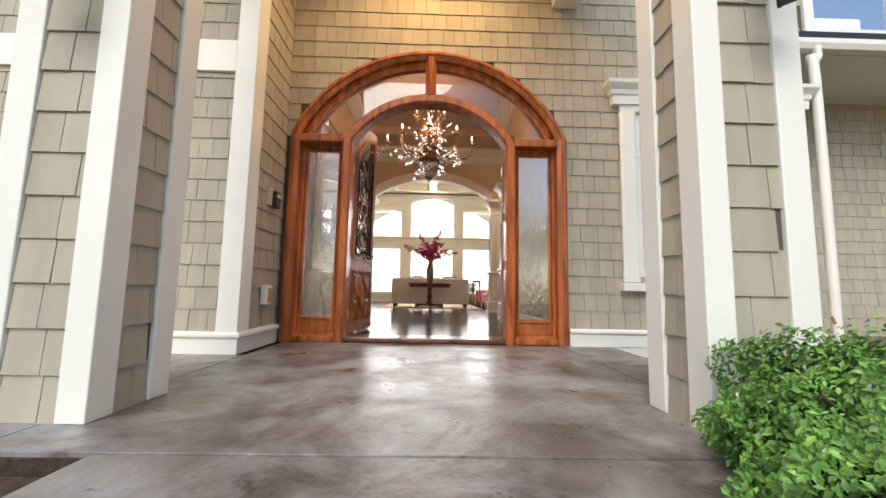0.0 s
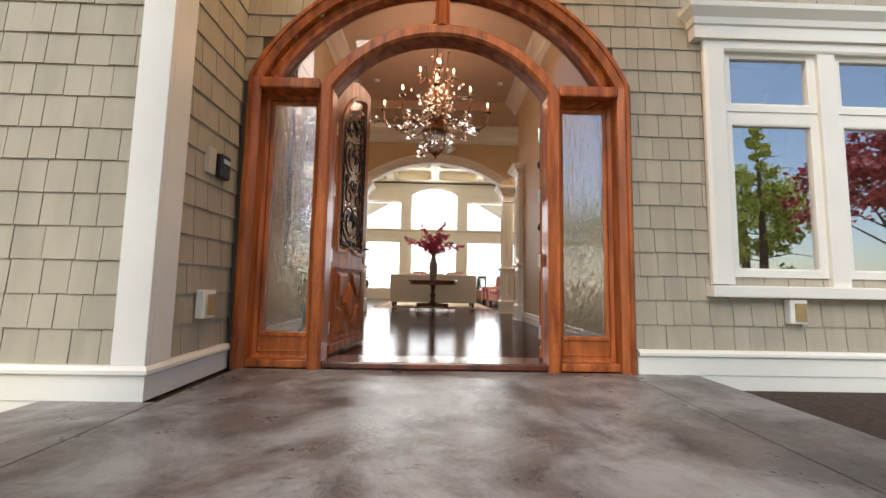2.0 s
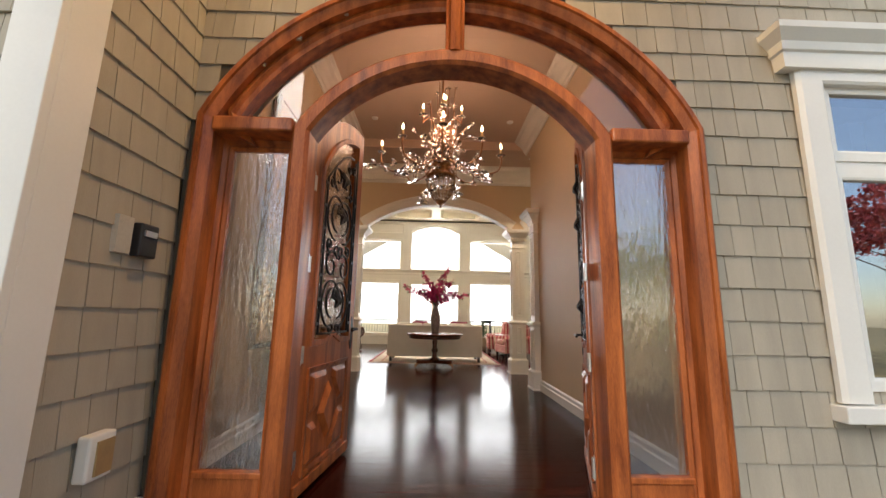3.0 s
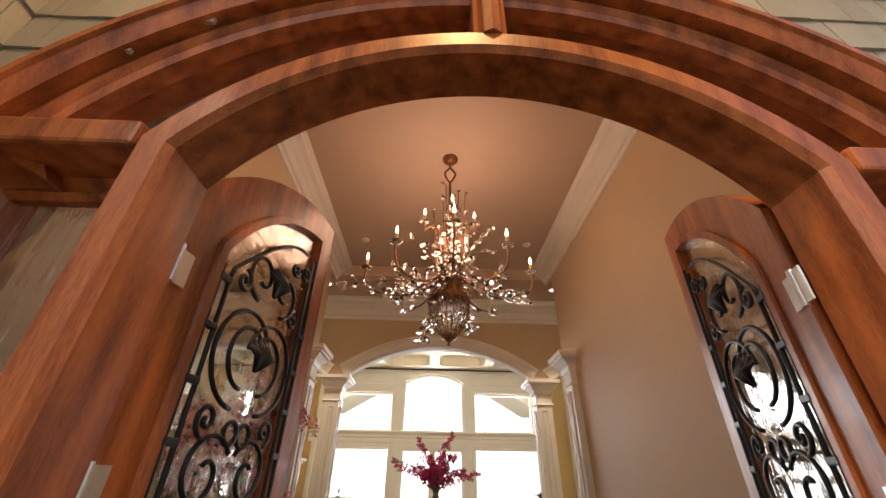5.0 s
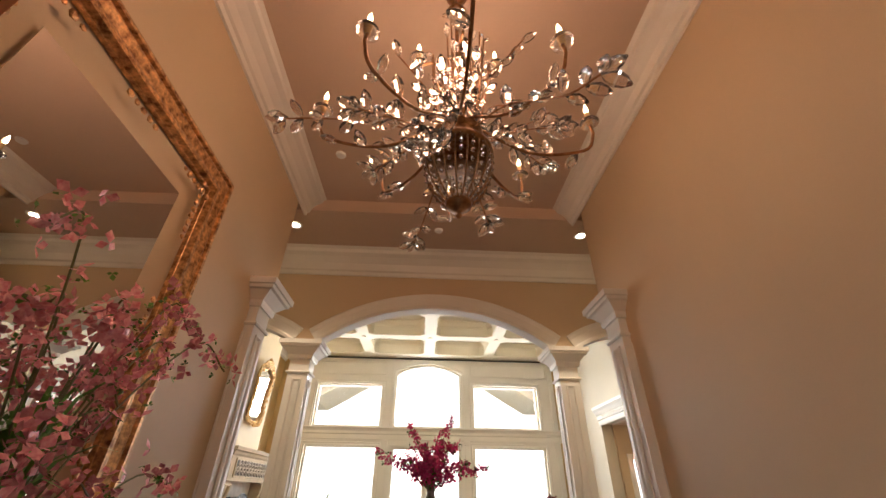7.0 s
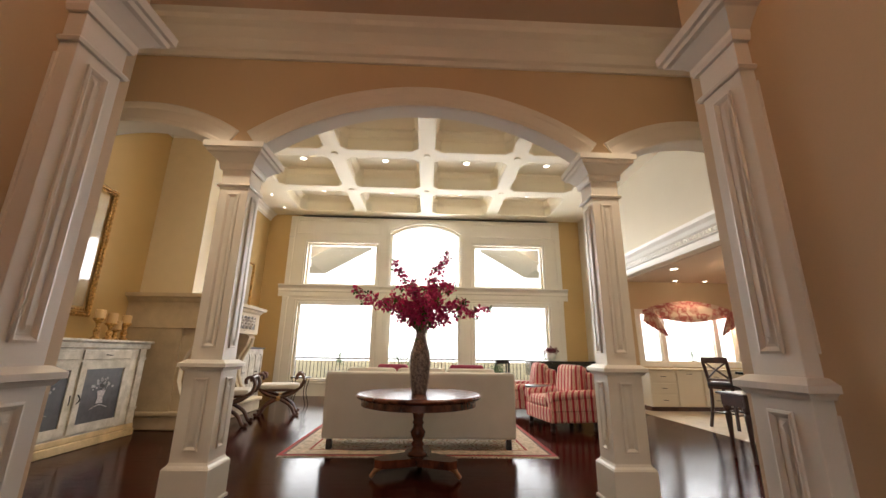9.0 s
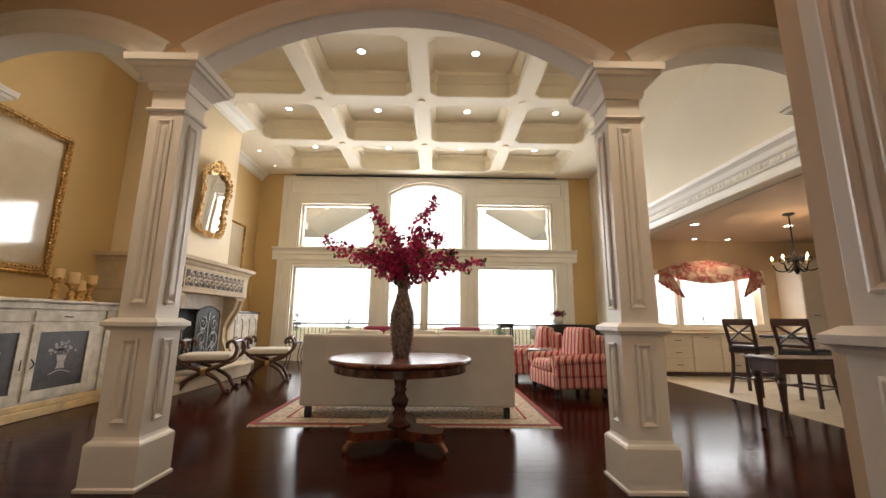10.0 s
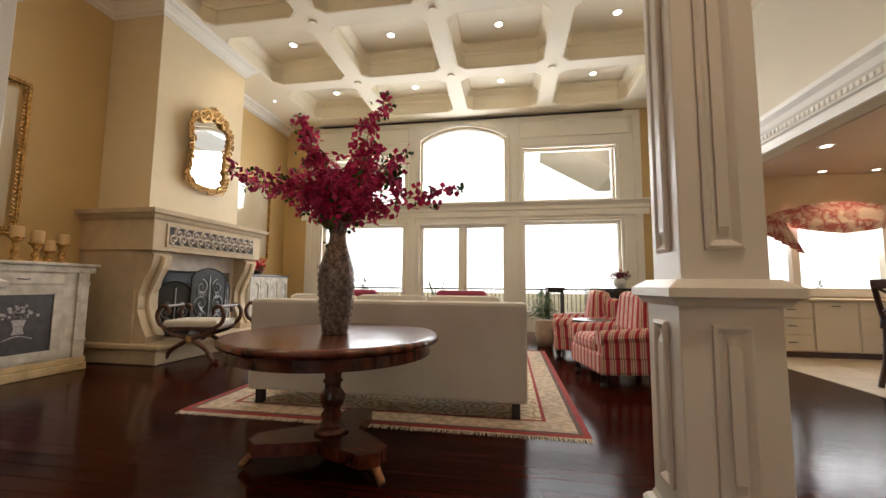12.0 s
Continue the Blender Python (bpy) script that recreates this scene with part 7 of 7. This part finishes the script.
def valance(x0, x1, y, zt):
    p = thing("valance", (0, y, 0), "red and cream floral swag valance over the kitchen window", "valance")
    n, q = 40, 8
    bm = bmesh.new()
    rows = []
    for i in range(n + 1):
        t = i / n
        x = x0 + (x1 - x0) * t
        top = zt - 0.26 * (2 * t - 1) ** 2
        bot = zt - 0.46 + 0.10 * abs(2 * t - 1) - 0.10 * math.sin(math.pi * t)
        rows.append([bm.verts.new((x, -0.04 - 0.05 * math.sin(math.pi * j / q) * (1.1 + 0.5 * math.sin(j * 2.3 + t * 2)), top + (bot - top) * j / q)) for j in range(q + 1)])
    for a, b in zip(rows, rows[1:]):
        for j in range(q):
            bm.faces.new((a[j], a[j + 1], b[j + 1], b[j]))
    smooth(part("swag", bm, TOILE, p))
    for s, xc in ((-1, x0 + 0.02), (1, x1 - 0.02)):
        bm = bmesh.new()
        top, bot = [], []
        for i in range(17):
            t = i / 16
            top.append(bm.verts.new((xc - s * 0.02 - s * 0.22 * t, -0.10 - 0.02 * math.sin(i * 2.1), zt - 0.24 + 0.02 * t)))
            bot.append(bm.verts.new((xc + s * 0.06 - s * 0.62 * t, -0.12 - 0.05 * math.sin(i * 2.1), zt - 0.55 - 0.38 * t)))
        for i in range(16):
            bm.faces.new((top[i], top[i + 1], bot[i + 1], bot[i]))
        smooth(part("tail", bm, TOILE, p))
    return p


valance(5.62, 8.12, KB - 0.03, 2.66)
wt = thing("worktop", (0, 0, F), "pale stone worktop under the kitchen window", "worktop")
part("slab", boxes((5.3, 8.5, KB - 0.68, KB - 0.01, 0.90, 0.94), bevel=0.008), STONE, wt)
for i in range(5):
    x0 = 5.32 + i * 0.63
    c = thing("base_cabinet", (x0, KB - 0.63, F), "cream panelled base cabinet under the worktop", "cabinet", "base cabinets of the kitchen")
    part("body", boxes((0, 0.625, 0.02, 0.61, 0.10, 0.90)), KITCHENWHITE, c)
    part("toe_kick", boxes((0, 0.625, 0.08, 0.61, 0, 0.10)), WALNUT, c)
    if i % 2 == 0:
        for z0, z1 in ((0.12, 0.36), (0.38, 0.62), (0.64, 0.88)):
            d = part("drawer", boxes((0.015, 0.61, 0.0, 0.02, z0, z1), bevel=0.006), KITCHENWHITE, c)
            part("pull", boxes((0.25, 0.37, -0.025, -0.01, (z0 + z1) / 2, (z0 + z1) / 2 + 0.012)), IRON, d)
    else:
        d = part("door", boxes((0.015, 0.61, 0.0, 0.02, 0.12, 0.88), bevel=0.006), KITCHENWHITE, c)
        part("pull", boxes((0.25, 0.37, -0.025, -0.01, 0.82, 0.832)), IRON, d)
tc = thing("tall_cabinet", (8.55, KB - 0.66, F), "cream floor-to-ceiling kitchen cabinet", "cabinet")
part("body", boxes((0, 0.9, 0.02, 0.64, 0, 2.45)), KITCHENWHITE, tc)
part("cornice", boxes((-0.05, 0.95, -0.05, 0.64, 2.45, 2.6), bevel=0.03), KITCHENWHITE, tc)
for x0 in (0.01, 0.455):
    for z0, z1 in ((0.12, 1.25), (1.28, 2.42)):
        d = part("door", boxes((x0, x0 + 0.435, 0, 0.02, z0, z1), bevel=0.006), KITCHENWHITE, tc)
        part("pull", boxes((x0 + 0.15, x0 + 0.28, -0.02, -0.008, z0 + 0.05, z0 + 0.062)), IRON, d)
il = thing("kitchen_island", (6.15, 11.4, F), "cream panelled kitchen island with a dark stone top", "island")
part("body", boxes((0.25, 1.25, 0, 2.9, 0, 0.90)), KITCHENWHITE, il)
part("top", boxes((0, 1.35, -0.1, 3.0, 0.90, 0.95), bevel=0.008), LACQUER, il)
for i in range(4):
    bm = bmesh.new()
    panel_frame(bm, 0.08 + i * 0.70, 0.70 + i * 0.70, 0.12, 0.82, lambda u, v, d: (0.249 - d, u, v), 0.04, 0.016)
    part("panel", bm, KITCHENWHITE, il)


def bar_stool(loc, turn):
    p = thing("bar_stool", loc, "dark wooden bar stool with a crossed back and a leather seat", "bar stool", "bar stools at the island", turn=turn)
    for s in (-1, 1):
        part("front_leg", tube(curve([(s * 0.18, -0.17, 0.66), (s * 0.19, -0.19, 0.35), (s * 0.22, -0.24, 0.0)]), 0.027, 8), STOOLWOOD, p)
        part("back_leg", tube(curve([(s * 0.20, 0.27, 1.10), (s * 0.19, 0.20, 0.80), (s * 0.18, 0.17, 0.62), (s * 0.19, 0.19, 0.3), (s * 0.22, 0.25, 0.0)]), 0.027, 8), STOOLWOOD, p)
        part("cross_bar", tube(curve([(s * 0.19, 0.25, 1.05), (0, 0.25, 0.92), (-s * 0.18, 0.20, 0.78)]), 0.016, 6), STOOLWOOD, p)
        part("side_stretcher", tube([(s * 0.205, -0.21, 0.22), (s * 0.205, 0.22, 0.22)], 0.013, 6), STOOLWOOD, p)
    part("top_rail", boxes((-0.22, 0.22, 0.245, 0.285, 1.03, 1.13), bevel=0.012), STOOLWOOD, p)
    part("lower_rail", boxes((-0.19, 0.19, 0.185, 0.215, 0.74, 0.78), bevel=0.008), STOOLWOOD, p)
    part("front_stretcher", tube([(-0.21, -0.21, 0.24), (0.21, -0.21, 0.24)], 0.014, 6), STOOLWOOD, p)
    part("back_stretcher", tube([(-0.2, 0.2, 0.24), (0.2, 0.2, 0.24)], 0.014, 6), STOOLWOOD, p)
    part("seat_frame", boxes((-0.22, 0.22, -0.21, 0.20, 0.61, 0.66), bevel=0.015), STOOLWOOD, p)
    part("seat", cushion(bmesh.new(), 0, -0.005, 0.68, 0.44, 0.42, 0.09), BLACKLEATHER, p)
    return p


bar_stool((5.62, 13.95, F), 112).scale = (1.06, 1.06, 1.08)
bar_stool((5.80, 13.18, F), 112).scale = (1.06, 1.06, 1.08)
dt = thing("dining_table", (4.0, 11.56, F), "dark wooden table with turned tapered legs", "table")
part("top", boxes((-0.06, 1.4, -0.06, 0.42, 0.755, 0.785), bevel=0.01), STOOLWOOD, dt)
part("apron", boxes((-0.02, 1.36, -0.02, 0.02, 0.62, 0.755), (-0.02, 0.02, 0.02, 0.38, 0.62, 0.755), (-0.02, 1.36, 0.35, 0.38, 0.62, 0.755), bevel=0.006), STOOLWOOD, dt)
for x, y in ((0.02, 0.02), (1.32, 0.02), (0.02, 0.34), (1.32, 0.34)):
    part("leg", lathe([(0.02, 0), (0.028, 0.02), (0.018, 0.06), (0.03, 0.35), (0.04, 0.52), (0.028, 0.55), (0.045, 0.58), (0.045, 0.62)], 14, None, (x, y, 0)), STOOLWOOD, dt)
kc = thing("kitchen_chandelier", (6.75, 14.1, 0), "black iron scrolled chandelier with small candle bulbs", "chandelier")
part("rose", lathe([(0.02, KC - 0.05), (0.09, KC - 0.02), (0.09, KC)], 18), IRON, kc)
part("chain", tube([(0, 0, KC - 0.04), (0, 0, 2.45)], 0.012, 6), IRON, kc)
part("body", lathe([(0.015, 2.05), (0.05, 2.12), (0.03, 2.22), (0.06, 2.3), (0.02, 2.45)], 14), IRON, kc)
for i in range(6):
    a = 2 * math.pi * i / 6 + 0.3
    ca, sa = math.cos(a), math.sin(a)
    part("arm", tube(curve([(0.03 * ca, 0.03 * sa, 2.25), (0.14 * ca, 0.14 * sa, 2.12), (0.26 * ca, 0.26 * sa, 2.13), (0.32 * ca, 0.32 * sa, 2.24)]), 0.011, 6), IRON, kc)
    part("scroll", tube([(u * ca, u * sa, v) for u, v in spiral((0.16, 2.32), 0.07, 1.3, -1.57, 1, 16)], 0.009, 5), IRON, kc)
    part("candle", lathe([(0.025, 2.24), (0.013, 2.25), (0.013, 2.32)], 10, None, (0.32 * ca, 0.32 * sa, 0)), CANDLE, kc)
    part("bulb", lathe([(0.006, 2.32), (0.018, 2.345), (0.012, 2.37), (0.003, 2.39)], 10, None, (0.32 * ca, 0.32 * sa, 0)), FLAME, kc)
for x, y in ((5.60, 14.97), (7.53, 14.97), (6.4, 12.6), (8.6, 12.6)):
    downlight(x, y, KC - 0.002, 0.07, "downlights of the kitchen")
for x in (6.5, 7.3):
    downlight(x, KB - 0.25, KC - 0.002, 0.05, "downlights over the kitchen window")

# ---- the shingles of the walls ----
shingles(wall_front, pose(0, 4.0, 0), AX + hw, 4.4, 0.185, 4.85, off_front, 300)
shingles(wall_front, pose(0, 4.0, 0.0), -1.56, AX + hw, 0.185 + 0.19 * 11, 4.85, off_front, 300)
shingles(wall_left_out, pose(0, 3.16, 0), -4.2, -1.72, 0.185, 2.52, None, 300)
shingles(wall_left_out, pose(0, 3.16, 0), -4.2, -1.72, 2.82, 4.85, None, 0)
shingles(wall_left_out, pose(-1.57, 0, 0, 0, 0, 90), 3.33, 4.0, 0.185, 4.85, None, 200)
shingles(wing, pose(0, 5.4, 0), 4.42, 7.4, -0.1, 3.58, None, 0)
shingles(wing, pose(0, 5.4, 0), 4.42, 7.4, 3.88, 5.6, lambda u, v: 5.85 < u < 7.75 and 4.6 < v, 0)
